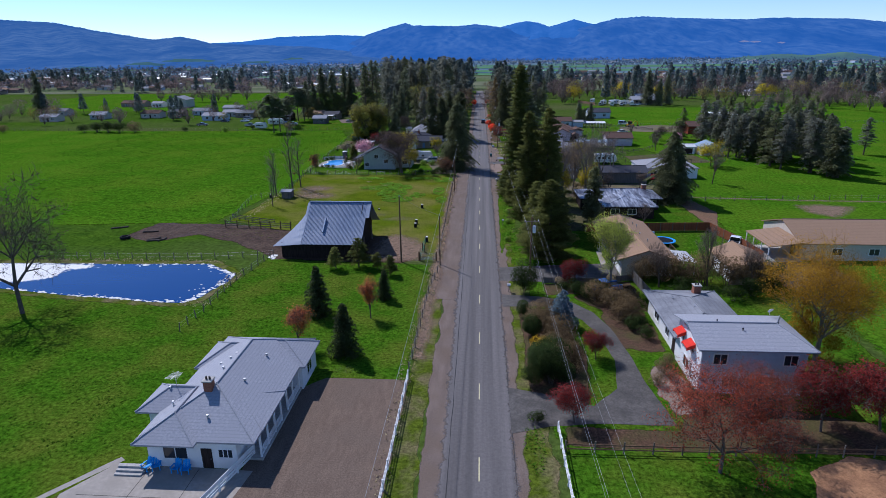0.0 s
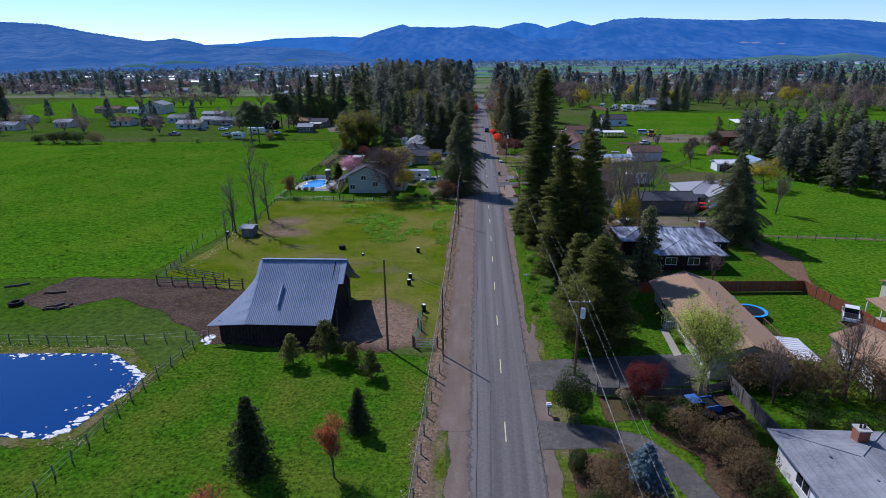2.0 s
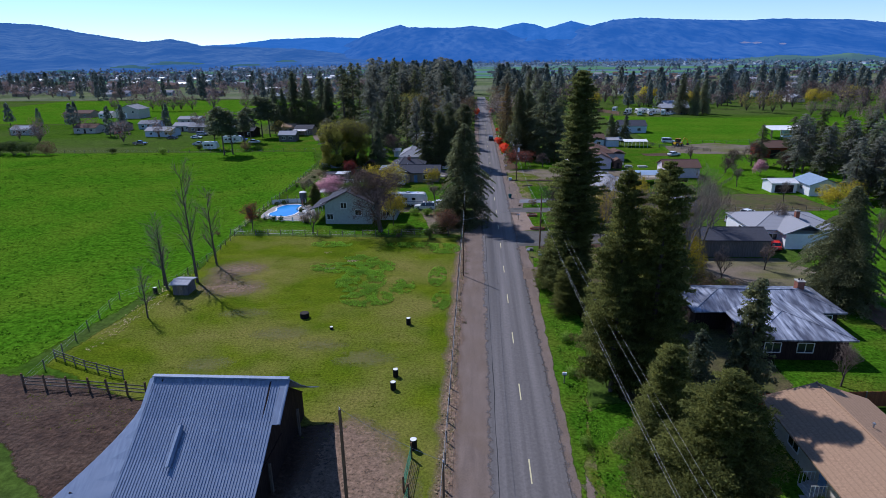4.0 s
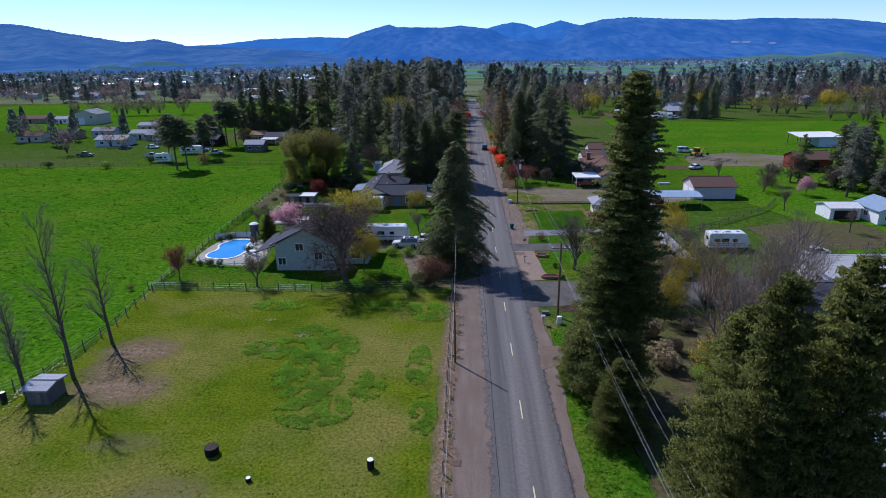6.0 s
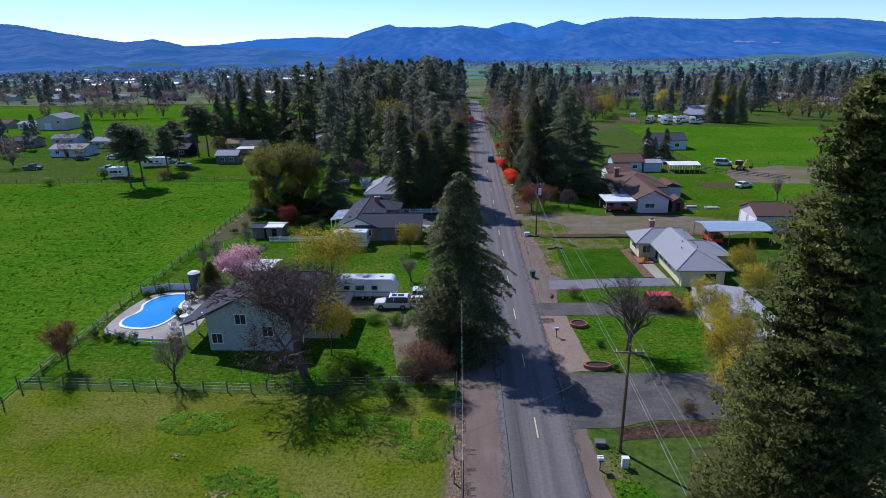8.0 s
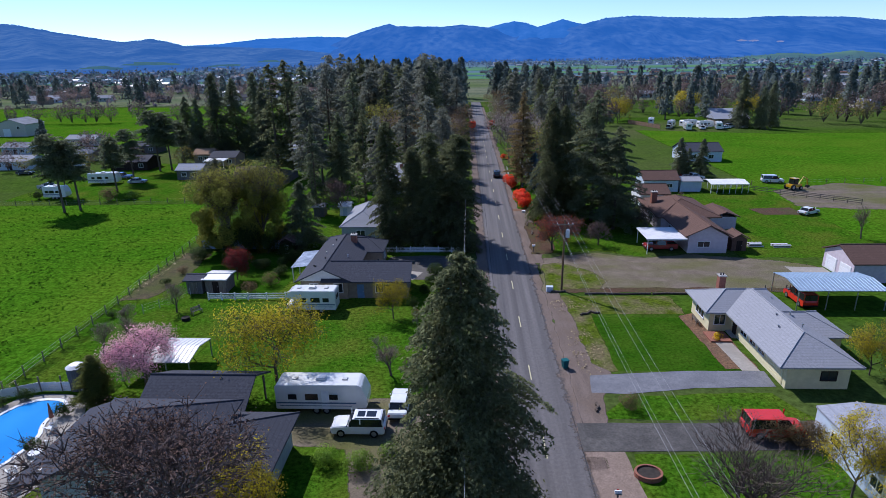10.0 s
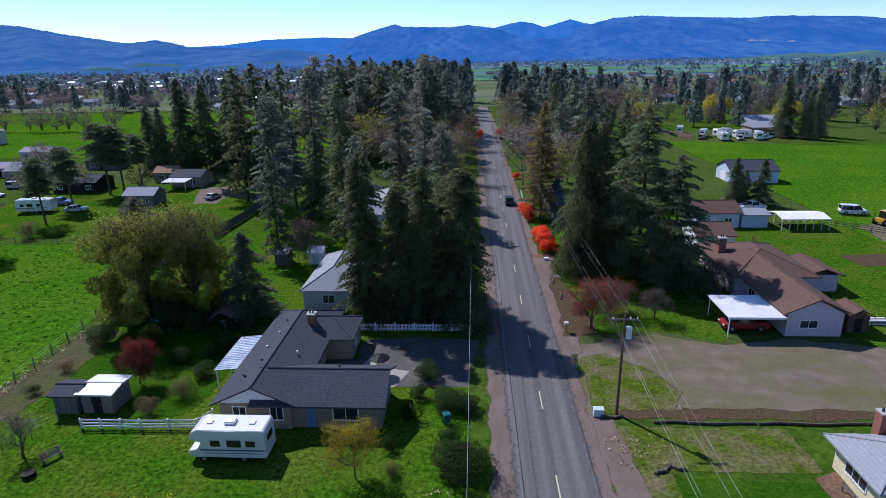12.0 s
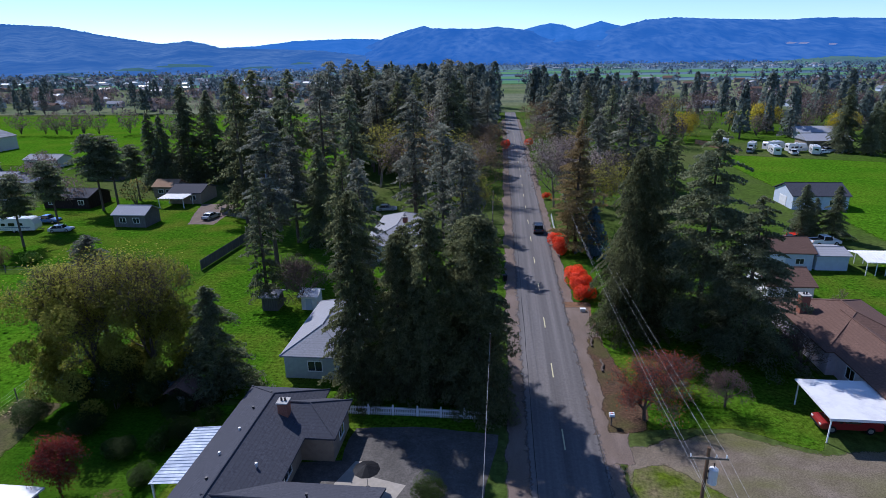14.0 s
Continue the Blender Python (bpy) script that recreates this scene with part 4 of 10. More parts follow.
patch("pavement", [(2.9, 85.4), (8.6, 85.2), (22.2, 87.4), (22.3, 94.2), (7.5, 92.2), (2.9, 91.4)], OLD_ASPHALT, 0.034, "grey asphalt driveway of the brown-roofed house", 0.15, 1.2, 0.06, "driveway")
patch("pavement", [(20.1, 93.4), (21.1, 93.8), (21.4, 100.6), (20.5, 100.6)], CONCRETE, 0.040, "narrow concrete garden path", 0.05, jitter=0.02, category="path")
patch("ground", [(23, 114), (46, 114), (46, 145), (23, 147)], LAWN, 0.012, "rough grass behind the wooden fence", 0.6)
patch("ground", [(22, 140), (47, 141), (49, 152), (46, 158), (22, 157)], GRAVEL_GRASS, 0.016, "gravel yard grown over with grass", 1.2, 2, 0.4)
patch("ground", [(50, 186), (74, 190), (72, 204), (60, 206), (48, 202)], LITTER, 0.015, "brown garden plot behind the white house", 1.2, 1.5, 0.4)
patch("ground", [(62, 268), (96, 262), (104, 282), (84, 292), (64, 284)], GRAVEL_GRASS, 0.016, "worn patchy ground round the red barn", 2.5, 2, 0.5)
patch("ground", [(46.5, 112), (52, 128), (50, 140), (46, 136)], DIRT, 0.016, "bare dirt track along the fence", 0.8)
patch("ground", [(47, 60), (320, 60), (320, 385), (112, 384), (62, 400), (62, 290), (52, 286), (52, 240), (62, 200), (50, 160)], FIELD, 0.007, "wide green pasture", 1.5, 5)
patch("ground", [(9.5, 113), (28, 113), (31, 160), (20, 162), (12, 161), (8, 150)], LITTER, 0.014, "dark leaf litter and rough grass under the thicket", 1.5)
patch("pavement", [(2.2, 146.4), (4.2, 147.6), (6.2, 148.6), (10.4, 149.4), (14, 151), (13.6, 154), (9.4, 152.8), (6.3, 152.5), (4.2, 152.2), (2.2, 151.6)], YARD, 0.034, "small worn gravel track by the sequoia", 0.4, 1.0, 0.14, "driveway")
patch("pavement", [(19.4, 165.4), (33, 162.4), (42, 165.4), (47, 171), (46, 176), (40, 175), (31.5, 173.6), (19.6, 173.0)], OLD_ASPHALT, 0.030, "cracked asphalt yard among the bare trees", 0.5, 1.2, 0.12, "driveway")
patch("ground", [(3.4, 98), (6.0, 112), (9, 130), (7.4, 156), (4.4, 157), (3.6, 130)], LAWN, 0.016, "fresh green grass bank by the road", 0.6)
patch("pavement", [(2.4, 163.2), (6.2, 163.5), (10, 164.6), (19, 165.2), (20, 173.2), (2.6, 172.8)], OLD_ASPHALT, 0.034, "dark asphalt driveway entrance", 0.12, 1.2, 0.05, "driveway")
patch("ground", [(2.9, 173.2), (6.6, 173.4), (6.2, 178), (5.6, 187.2), (2.2, 187.2)], PALE_GRAVEL, 0.030, "pale tan gravel strip between the lawn and the road", 0.3, 1.2, 0.1)
patch("ground", [(5.9, 173.4), (18, 174), (23, 187), (6.2, 187), (5.6, 181)], LAWN, 0.018, "mown front lawn", 0.3)
patch("pavement", [(2.2, 187.2), (13, 187.5), (24, 188), (24.5, 192), (13, 191.4), (2.2, 191.2)], OLD_ASPHALT, 0.034, "asphalt driveway leading to the red van", 0.12, 1.2, 0.05, "driveway")
patch("ground", [(4.0, 191.8), (24, 192), (22, 196.6), (8, 195.6)], LAWN, 0.018, "strip of green lawn between driveways", 0.3)
patch("pavement", [(4.6, 196.2), (8, 196.0), (15, 197.2), (23, 197.6), (23.2, 200.6), (15, 200.5), (5.0, 199.4)], PALE_DRIVE, 0.036, "pale grey driveway of the cream house", 0.08, 1.2, 0.03, "driveway")
patch("ground", [(8.2, 200.4), (21, 200.7), (19.6, 213.6), (8.2, 213.6)], MOWN, 0.020, "striped dark green mown lawn", 0.2)
patch("ground", [(2.8, 186), (4.6, 187), (5.6, 195.6), (7.6, 198.4), (7.4, 200.2), (5.7, 202), (5.6, 214), (5.0, 222), (3.0, 222)], GRAVEL, 0.020, "brown gravel verge before the lawns", 0.5, 1.2, 0.2)
patch("ground", [(19.4, 200.9), (22.9, 200.8), (22.6, 209.5), (20.9, 214.8), (18.9, 214.0)], DIRT, 0.026, "brown dirt bed along the cream house", 0.4, 1.0, 0.15)
patch("ground", [(4.6, 200.2), (8.2, 200.2), (8.2, 214.5), (20, 214.5), (20, 220.5), (4.2, 220.5)], VERGE, 0.014, "rough yellowing grass strip", 0.6)
patch("pavement", [(21.0, 200.6), (22.8, 200.6), (22.4, 208.8), (20.6, 208.8)], CONCRETE, 0.040, "concrete walk along the cream house", 0.05, jitter=0.02, category="path")
patch("ground", [(2.6, 222), (40, 221.6), (46, 224), (46, 233), (36, 236), (28, 238), (21, 236), (14, 239), (4, 236)], GRAVEL_GRASS, 0.016, "wide gravel forecourt with sparse grass", 1.4, 2, 0.4)
patch("ground", [(3.3, 221.6), (10.6, 222.2), (12.8, 226), (10.4, 231), (7, 233.6), (4.0, 233)], VERGE, 0.020, "rough grass corner round the power pole", 0.9, 1.2, 0.3)
patch("ground", [(5.4, 221.4), (20, 221.6), (40, 221.8), (40, 223.4), (22, 223.4), (12, 223.2), (5.4, 222.8)], MULCH, 0.024, "red-brown leaf litter along the log line", 0.8, 1.0, 0.3)
patch("ground", [(1.8, 233), (4.4, 233.4), (5.4, 243), (5.4, 252), (4.6, 266), (1.4, 266), (1.2, 250)], GRAVEL, 0.021, "brown gravel and dirt verge", 0.7, 1.2, 0.3)
patch("pavement", [(40.5, 226), (46.5, 225.5), (46.5, 231.5), (41, 232)], CONCRETE, 0.030, "concrete apron before the garage", 0.05, category="apron")
patch("ground", [(4.2, 238), (14, 239.5), (21, 236.5), (27, 246), (27, 268), (4.6, 268)], LAWN, 0.012, "shaded lawn under the conifers", 0.6)
patch("ground", [(1.2, 236), (5.0, 238), (5.2, 268), (1.0, 268)], DIRT, 0.018, "reddish leaf-strewn dirt verge", 0.6)
patch("ground", [(3.0, 237.6), (6.8, 238.4), (7.4, 243), (6.0, 249), (5.0, 257), (3.2, 257)], MULCH, 0.026, "brown leaf litter under the red-budded trees", 0.9, 1.0, 0.3)
patch("ground", [(36, 236), (62, 236), (62, 282), (28, 282), (28, 268), (38, 264)], LAWN, 0.011, "green paddock behind the houses", 0.8)
patch("ground", [(52, 262), (60, 262), (60, 268), (51, 267)], MULCH, 0.020, "dug brown vegetable bed", 0.5)
# Darker grass material here: the garden's deep shade is put into its colour.
patch("ground", [(-50, 221), (-40, 220), (-34.5, 221), (-34, 230), (-36, 239.6), (-52, 239.8), (-51, 228)], MOWN, 0.016, "lush garden grass behind the house, shade painted darker", 1.6, 1.5, 0.4)
patch("ground", [(19.4, 50.2), (22.4, 50.8), (22.4, 57.6), (20.8, 60.2), (18.9, 59.0), (18.7, 54)], PALE_GRAVEL, 0.022, "pale rocky bed beside the white house", 0.8, 1.0, 0.3)
patch("ground", [(16.2, 64), (22.2, 63), (22.4, 74), (18.6, 79.6), (14.6, 81), (13.4, 79.4), (16.4, 75)], MULCH, 0.019, "brown shrub bed along the drive", 0.8, 1.0, 0.3)
patch("pavement", [(-24.5, 226.5), (-15.5, 226.2), (-8.4, 226.5), (-7.2, 236.5), (-13, 237.4), (-20.6, 236.6), (-20.6, 231.8), (-24.2, 231.4)], OLD_ASPHALT, 0.030, "shaded asphalt forecourt of the dark ranch house", 0.12, category="driveway")
patch("pavement", [(-21.5, 226.3), (-15.8, 226.3), (-14.6, 229.4), (-18.4, 230.4), (-18.2, 232), (-19.4, 232)], CONCRETE, 0.040, "pale concrete patio corner", 0.05, jitter=0.03, category="patio")
patch("ground", [(-14, 170.5), (-8.4, 170), (-8.6, 196), (-16, 195), (-27, 192), (-27, 187.5), (-18, 187)], GRAVEL_GRASS, 0.016, "worn gravel drive beside the farmhouse", 0.8)
patch("ground", [(-56, 241), (-8.4, 239.5), (-8.4, 282), (-55, 280)], LAWN, 0.010, "shaded garden grass between the houses", 0.6)
patch("ground", [(-360, 378), (-200, 374), (-62, 366), (-60, 500), (-100, 546), (-360, 552)], FIELD, 0.007, "sunny green meadow beyond the yards", 1.5, 6)
patch("ground", [(-120, 277), (-57, 277), (-55, 304), (-75, 322), (-120, 330)], LAWN, 0.011, "sunny back-yard lawns beyond the pasture", 0.8)
patch("ground", [(-74, 304), (-68, 304), (-70, 322), (-80, 322)], GRAVEL, 0.016, "grey gravel drive by the sheds", 0.6)
for cx, cy, rx, ry in ((-45, 150, 5, 4), (-43, 142, 6, 3.5), (-46, 146, 3, 3)):
    patch("ground", [(cx + rx * math.cos(k * 0.785), cy + ry * math.sin(k * 0.785)) for k in range(8)], LEAF_SOIL, 0.020 + cx * -0.0001, "bare leaf-strewn soil under the trees", 3.6, 1.2, 0.5)
for cx, cy, rx, ry in ((-30, 127, 4, 2), (-24, 124, 3, 1.6), (-37, 133, 3.5, 1.5), (-18, 121, 4, 2), (-30, 63.5, 2.4, 0.5), (-15.6, 57.4, 1.1, 0.5), (-36, 119, 3, 2)):
    patch("ground", [(cx + rx * math.cos(k * 0.785), cy + ry * math.sin(k * 0.785)) for k in range(8)], THIN_STRAW, 0.024, "dry straw-coloured bare spot", 2.6, 1.0, 0.4)

patch("ground", [(50, 141.6), (73, 139.3), (95, 138.0), (118, 137.4), (118, 138.6), (95, 139.2), (73, 140.6), (50, 143)], LEAF_SOIL, 0.016, "worn brown footpath across the pasture", 1.2, 2, 0.3)
patch("ground", [(72, 135.5), (78, 136), (85, 134.4), (80, 128), (75, 124), (71, 129)], LEAF_SOIL, 0.018, "bare brown oval in the pasture", 2.5, 1.5, 0.4)

patch("ground", [(-300, -90), (-88, -90), (-88, 95), (-300, 95)], FIELD, 0.005, "green grassland beside the pond", 1.5, 6)
patch("ground", [(44, -90), (320, -90), (320, 62), (44, 62)], FIELD, 0.005, "green grassland behind the gardens", 1.5, 6)
patch("ground", [(-92, -90), (-6, -90), (-6, -26), (-92, -26)], FIELD, 0.004, "green grass behind the ranch house", 1.5, 6)
patch("ground", [(5, -90), (48, -90), (48, -26), (5, -26)], FIELD, 0.004, "green grass along the road", 1.5, 6)

patch("ground", [(-56.5, 218), (-52, 219), (-50, 228), (-50.5, 238), (-56.5, 239)], LITTER, 0.015, "brown weedy garden plot with tufts", 1.6, 1.5, 0.4)

JOINT = mat("dark_slab_joint", (0.120, 0.108, 0.094), (0.090, 0.080, 0.070), 4, 0.9)
for x0_, x1_, y0_, y1_ in ((-33.2, -20.2, 36.60, 36.66), (-32.8, -20.6, 33.20, 33.26), (-24.43, -24.37, 30.2, 40.2), (-28.83, -28.77, 30.2, 40.3)):
    tagged(part("pavement", boxes((x0_, x1_, y0_, y1_, 0.027, 0.031)), JOINT), "dark joint between the patio slabs", "joint", kind="structure")

# ---- pond ----
WATER = bpy.data.materials.new("pond_water")
WATER.use_nodes = True
wb = WATER.node_tree.nodes["Principled BSDF"]
# The blue sky reflection is put into the base colour, specular kept low.
wb.inputs["Base Color"].default_value = (0.003, 0.038, 0.160, 1)
wb.inputs["Roughness"].default_value = 0.06
wb.inputs["Specular IOR Level"].default_value = 0.3
wnz = WATER.node_tree.nodes.new("ShaderNodeTexNoise")
wnz.inputs["Scale"].default_value = 1.8
wnz.inputs["Detail"].default_value = 6.0
wbp = WATER.node_tree.nodes.new("ShaderNodeBump")
wbp.inputs["Strength"].default_value, wbp.inputs["Distance"].default_value = 0.6, 0.12
WATER.node_tree.links.new(wnz.outputs["Fac"], wbp.inputs["Height"])
WATER.node_tree.links.new(wbp.outputs[0], wb.inputs["Normal"])
POND = [(-90, 90), (-78, 90.4), (-62, 90.6), (-47, 91.3), (-43, 88.3), (-40.4, 86.6), (-40.2, 83.5), (-41.4, 79.5), (-41.8, 76.8), (-43.5, 74.8), (-49, 75), (-55, 76), (-62, 76.7), (-75, 79), (-90, 80)]
BANK = [(-92, 92.4), (-62, 92.6), (-46.5, 93.2), (-41.6, 89.8), (-39.2, 87.2), (-39.0, 83), (-40.2, 79), (-40.4, 75.4), (-43.2, 73.4), (-49, 73.6), (-62, 75.2), (-75, 77.6), (-92, 78.6)]
patch("ground", BANK, VERGE, 0.024, "muddy grass-fringed pond bank", 1.6, 1.2, 0.3)
pond = raw("water", [(x, y, 0.05) for x, y in POND], [tuple(range(len(POND)))], WATER)
tagged(pond, "small dark blue farm pond with ripples", "pond", kind="structure")
FOAM_GLARE_LIME = mat("pale_foam_glare_and_lime", (0.800, 0.790, 0.760), (0.620, 0.615, 0.600), 4, 0.9, bump=0.02)
ragged(FOAM_GLARE_LIME, 1.6)
# This white sheet also paints the sun glare at the pond's left end.
patch("ground", [(-88, 90.2), (-68, 90.3), (-64, 89.2), (-70, 87.2), (-70, 83.5), (-74, 81.6), (-88, 82)], FOAM_GLARE_LIME, 0.056, "patchy white foam and painted sun glare on the pond", 2.2, 0.7, 0.3, "foam", "stuff")


def foam(n, seed):
    """White scum and feathers drifting along the pond's rim, thinning outwards."""
    r = random.Random(seed)
    bm = bmesh.new()
    for _ in range(n):
        i = r.randrange(len(POND))
        a, b = Vector(POND[i]), Vector(POND[(i + 1) % len(POND)])
        p = a.lerp(b, r.random())
        q = p.lerp(Vector((-58, 83.4)), min(0.9, r.expovariate(34.0)) + 0.006)
        s = r.uniform(0.08, 0.4) * (1.0 if r.random() > 0.12 else 2.2)
        k = r.uniform(0, 6.28)
        bm.faces.new([bm.verts.new((q.x + s * r.uniform(0.5, 1.3) * math.cos(k + 1.257 * j), q.y + 0.6 * s * r.uniform(0.5, 1.3) * math.sin(k + 1.257 * j), 0.058 + 0.00001 * _)) for j in range(5)])
    tagged(part("foam", bm, mat("white_pond_scum", (0.760, 0.750, 0.720), (0.560, 0.555, 0.540), 4, 0.9)), "white specks of foam drifting on the pond", "foam", kind="stuff")


foam(420, 4)

# Flat dark strip painted in for the shadow of the ditch drop.
patch("ground", [(6.4, 161.6), (19, 162.8), (20, 165), (10, 164.4), (6.2, 163.3)], MUD_AND_SHADE, 0.026, "dark painted ditch shadow below the driveway", 0.4)
patch("ground", [(-17, 110), (-12.5, 107), (-10, 103), (-9.4, 97), (-10.5, 93.6), (-15, 93.6), (-21, 96), (-20, 107)], LEAF_SOIL, 0.027, "trodden brown dirt beside the barn", 2.4, 1.2, 0.3)
patch("ground", [(-37.8, 97.0), (-36.6, 96.8), (-36.5, 94.2), (-37.4, 93.8), (-38.0, 95.2)], FOAM_GLARE_LIME, 0.030, "spilled white lime at the barn corner", 1.1, 0.5, 0.35, "spill", "stuff")
patch("ground", [(44, 104), (54, 96), (58, 94), (58, 86), (46, 84), (45, 95)], YARD, 0.018, "grey gravel court by the garage", 0.5)
# ---- buildings ----
class Building:
    """Parts of one building, given in world metres and kept local to its Empty."""

    def __init__(self, name, x, y, label, category="house", group=""):
        self.x, self.y = x, y
        self.root = thing(name, (x, y, 0), label, category, group)

    def loc(self, pts):
        return [(p[0] - self.x, p[1] - self.y, p[2]) for p in pts]

    def walls(self, x0, x1, y0, y1, z1, material, name="wall", label="", z0=-0.1):
        bm = bmesh.new()
        box(bm, x0 - self.x, x1 - self.x, y0 - self.y, y1 - self.y, z0, z1)
        return part(name, bm, material, self.root, label)

    def hip(self, x0, x1, y0, y1, z, top, material, along="y", over=0.45, name="roof", label="", gable=(False, False), cut=None):
        """A hipped or gabled roof slab with eaves and fascia; gable: low and high end of the ridge."""
        x0, x1, y0, y1 = x0 - over - self.x, x1 + over - self.x, y0 - over - self.y, y1 + over - self.y
        half = ((x1 - x0) if along == "y" else (y1 - y0)) / 2
        lo, hi = (y0, y1) if along == "y" else (x0, x1)
        mid = (x0 + x1) / 2 if along == "y" else (y0 + y1) / 2
        a = lo if gable[0] else lo + (half if cut is None else cut)
        b = hi if gable[1] else hi - (half if cut is None else cut)
        if a > b:
            a = b = (a + b) / 2
        at = (lambda s, u, h: (u, s, h)) if along == "y" else (lambda s, u, h: (s, u, h))
        ulo, uhi = mid - half, mid + half
        bm = bmesh.new()
        rings = []
        for dz in (0.0, 0.16):
            c = [bm.verts.new(at(lo, ulo, z + dz)), bm.verts.new(at(lo, uhi, z + dz)), bm.verts.new(at(hi, uhi, z + dz)), bm.verts.new(at(hi, ulo, z + dz))]
            r = [bm.verts.new(at(a, mid, top + dz)), bm.verts.new(at(b, mid, top + dz))]
            rings.append((c, r))
            bm.faces.new((c[0], r[0], r[1], c[3]))
            bm.faces.new((c[1], c[2], r[1], r[0]))
            if not gable[0]:
                bm.faces.new((c[0], c[1], r[0]))
            if not gable[1]:
                bm.faces.new((c[2], c[3], r[1]))
        (c, r), (d, s) = rings
        bm.faces.new((c[0], c[3], d[3], d[0]))
        bm.faces.new((c[1], c[2], d[2], d[1]))
        for g, i, j, k in ((gable[0], 0, 1, 0), (gable[1], 2, 3, 1)):
            if g:
                bm.faces.new((c[i], r[k], s[k], d[i]))
                bm.faces.new((r[k], c[j], d[j], s[k]))
            else:
                bm.faces.new((c[i], c[j], d[j], d[i]))
        roof = part(name, bm, material, self.root, label)
        rb = bmesh.new()
        pa, pb = Vector(at(a, mid, top + 0.17)), Vector(at(b, mid, top + 0.17))
        if (pb - pa).length > 0.3:
            tube(rb, pa, pb, 0.09, 0.09, 6)
        for g, i, j, p in ((gable[0], 0, 1, pa), (gable[1], 2, 3, pb)):
            if not g:
                for e in (i, j):
                    tube(rb, p, Vector(HIP_END(at, e, lo, hi, ulo, uhi, z + 0.17)), 0.07, 0.07, 5)
        if len(rb.verts):
            part("ridge_cap", rb, material, roof)
        else:
            rb.free()
        return roof

    def gable_wall(self, x0, x1, y, z, top, material, thick=0.15, axis="y"):
        """The triangle of wall under a gable, facing along y or x."""
        bm = bmesh.new()
        o = self.x if axis == "y" else self.y
        prism(bm, [(x0 - o, z), (x1 - o, z), ((x0 + x1) / 2 - o, top)], axis, y - (self.y if axis == "y" else self.x), y - (self.y if axis == "y" else self.x) + thick)
        return part("gable", bm, material, self.root)

    def window(self, side, pos, at, z, w, h, frame_mat=None, bars=1, name="window"):
        """side: 's' or 'n' (a wall along x at y=at) or 'w' or 'e' (a wall along y at x=at)."""
        fm = frame_mat or WHITE
        out = {"s": (0, -1), "n": (0, 1), "w": (-1, 0), "e": (1, 0)}[side]

        def slab(u0, u1, z0, z1, d0, d1):
            if side in "sn":
                ys = sorted((at - self.y + out[1] * d0, at - self.y + out[1] * d1))
                return (pos - self.x + u0, pos - self.x + u1, *ys, z0, z1)
            xs = sorted((at - self.x + out[0] * d0, at - self.x + out[0] * d1))
            return (*xs, pos - self.y + u0, pos - self.y + u1, z0, z1)
        t = 0.09
        rows = [slab(-w / 2 - t, -w / 2, z - t, z + h + t, 0.002, 0.06), slab(w / 2, w / 2 + t, z - t, z + h + t, 0.002, 0.06),
                slab(-w / 2, w / 2, z + h, z + h + t, 0.002, 0.06), slab(-w / 2, w / 2, z - t, z, 0.002, 0.09)]
        for i in range(bars):
            u = -w / 2 + w * (i + 1) / (bars + 1)
            rows.append(slab(u - 0.03, u + 0.03, z, z + h, 0.002, 0.05))
        win = part(name, boxes(*rows), fm, self.root)
        part("pane", boxes(slab(-w / 2, w / 2, z, z + h, 0.003, 0.022)), GLASS, win)
        return win

    def door(self, side, pos, at, w, h, material, name="door", panels=0):
        out = {"s": (0, -1), "n": (0, 1), "w": (-1, 0), "e": (1, 0)}[side]

        def slab(u0, u1, z0, z1, d0, d1):
            if side in "sn":
                ys = sorted((at - self.y + out[1] * d0, at - self.y + out[1] * d1))
                return (pos - self.x + u0, pos - self.x + u1, *ys, z0, z1)
            xs = sorted((at - self.x + out[0] * d0, at - self.x + out[0] * d1))
            return (*xs, pos - self.y + u0, pos - self.y + u1, z0, z1)
        rows = [slab(-w / 2, w / 2, 0.05, h, 0.002, 0.05)]
        for i in range(panels):
            z0 = 0.12 + (h - 0.15) * i / panels
            rows.append(slab(-w / 2 + 0.08, w / 2 - 0.08, z0, z0 + (h - 0.15) / panels - 0.09, 0.05, 0.075))
        d = part(name, boxes(*rows), material, self.root)
        if w < 1.5:
            part("door_handle", boxes(slab(w * 0.34, w * 0.42, 1.0, 1.08, 0.05, 0.11)), STEEL, d)
        return d

    def box(self, name, x0, x1, y0, y1, z0, z1, material, label="", bevel=0.0, parent=None):
        bm = bmesh.new()
        box(bm, x0 - self.x, x1 - self.x, y0 - self.y, y1 - self.y, z0, z1, bevel)
        return part(name, bm, material, parent or self.root, label)

    def post(self, x, y, z0, z1, r=0.07, material=None, name="post"):
        return self.box(name, x - r, x + r, y - r, y + r, z0, z1, material or WHITE)

    def chimney(self, x, y, z0, z1, w=0.8, material=None):
        c = self.box("chimney", x - w / 2, x + w / 2, y - w / 2, y + w / 2, z0, z1, material or BRICK)
        self.box("chimney_cap", x - w / 2 - 0.08, x + w / 2 + 0.08, y - w / 2 - 0.08, y + w / 2 + 0.08, z1, z1 + 0.12, CONCRETE_PLAIN, parent=c)
        for k in (-0.16, 0.16):
            bm = bmesh.new()
            tube(bm, (x + k - self.x, y - self.y, z1 + 0.1), (x + k - self.x, y - self.y, z1 + 0.42), 0.1, 0.09, 8)
            part("flue", bm, DARK_STEEL, c)
        return c

    def vent(self, x, y, z, r=0.12, h=0.35, material=None):
        bm = bmesh.new()
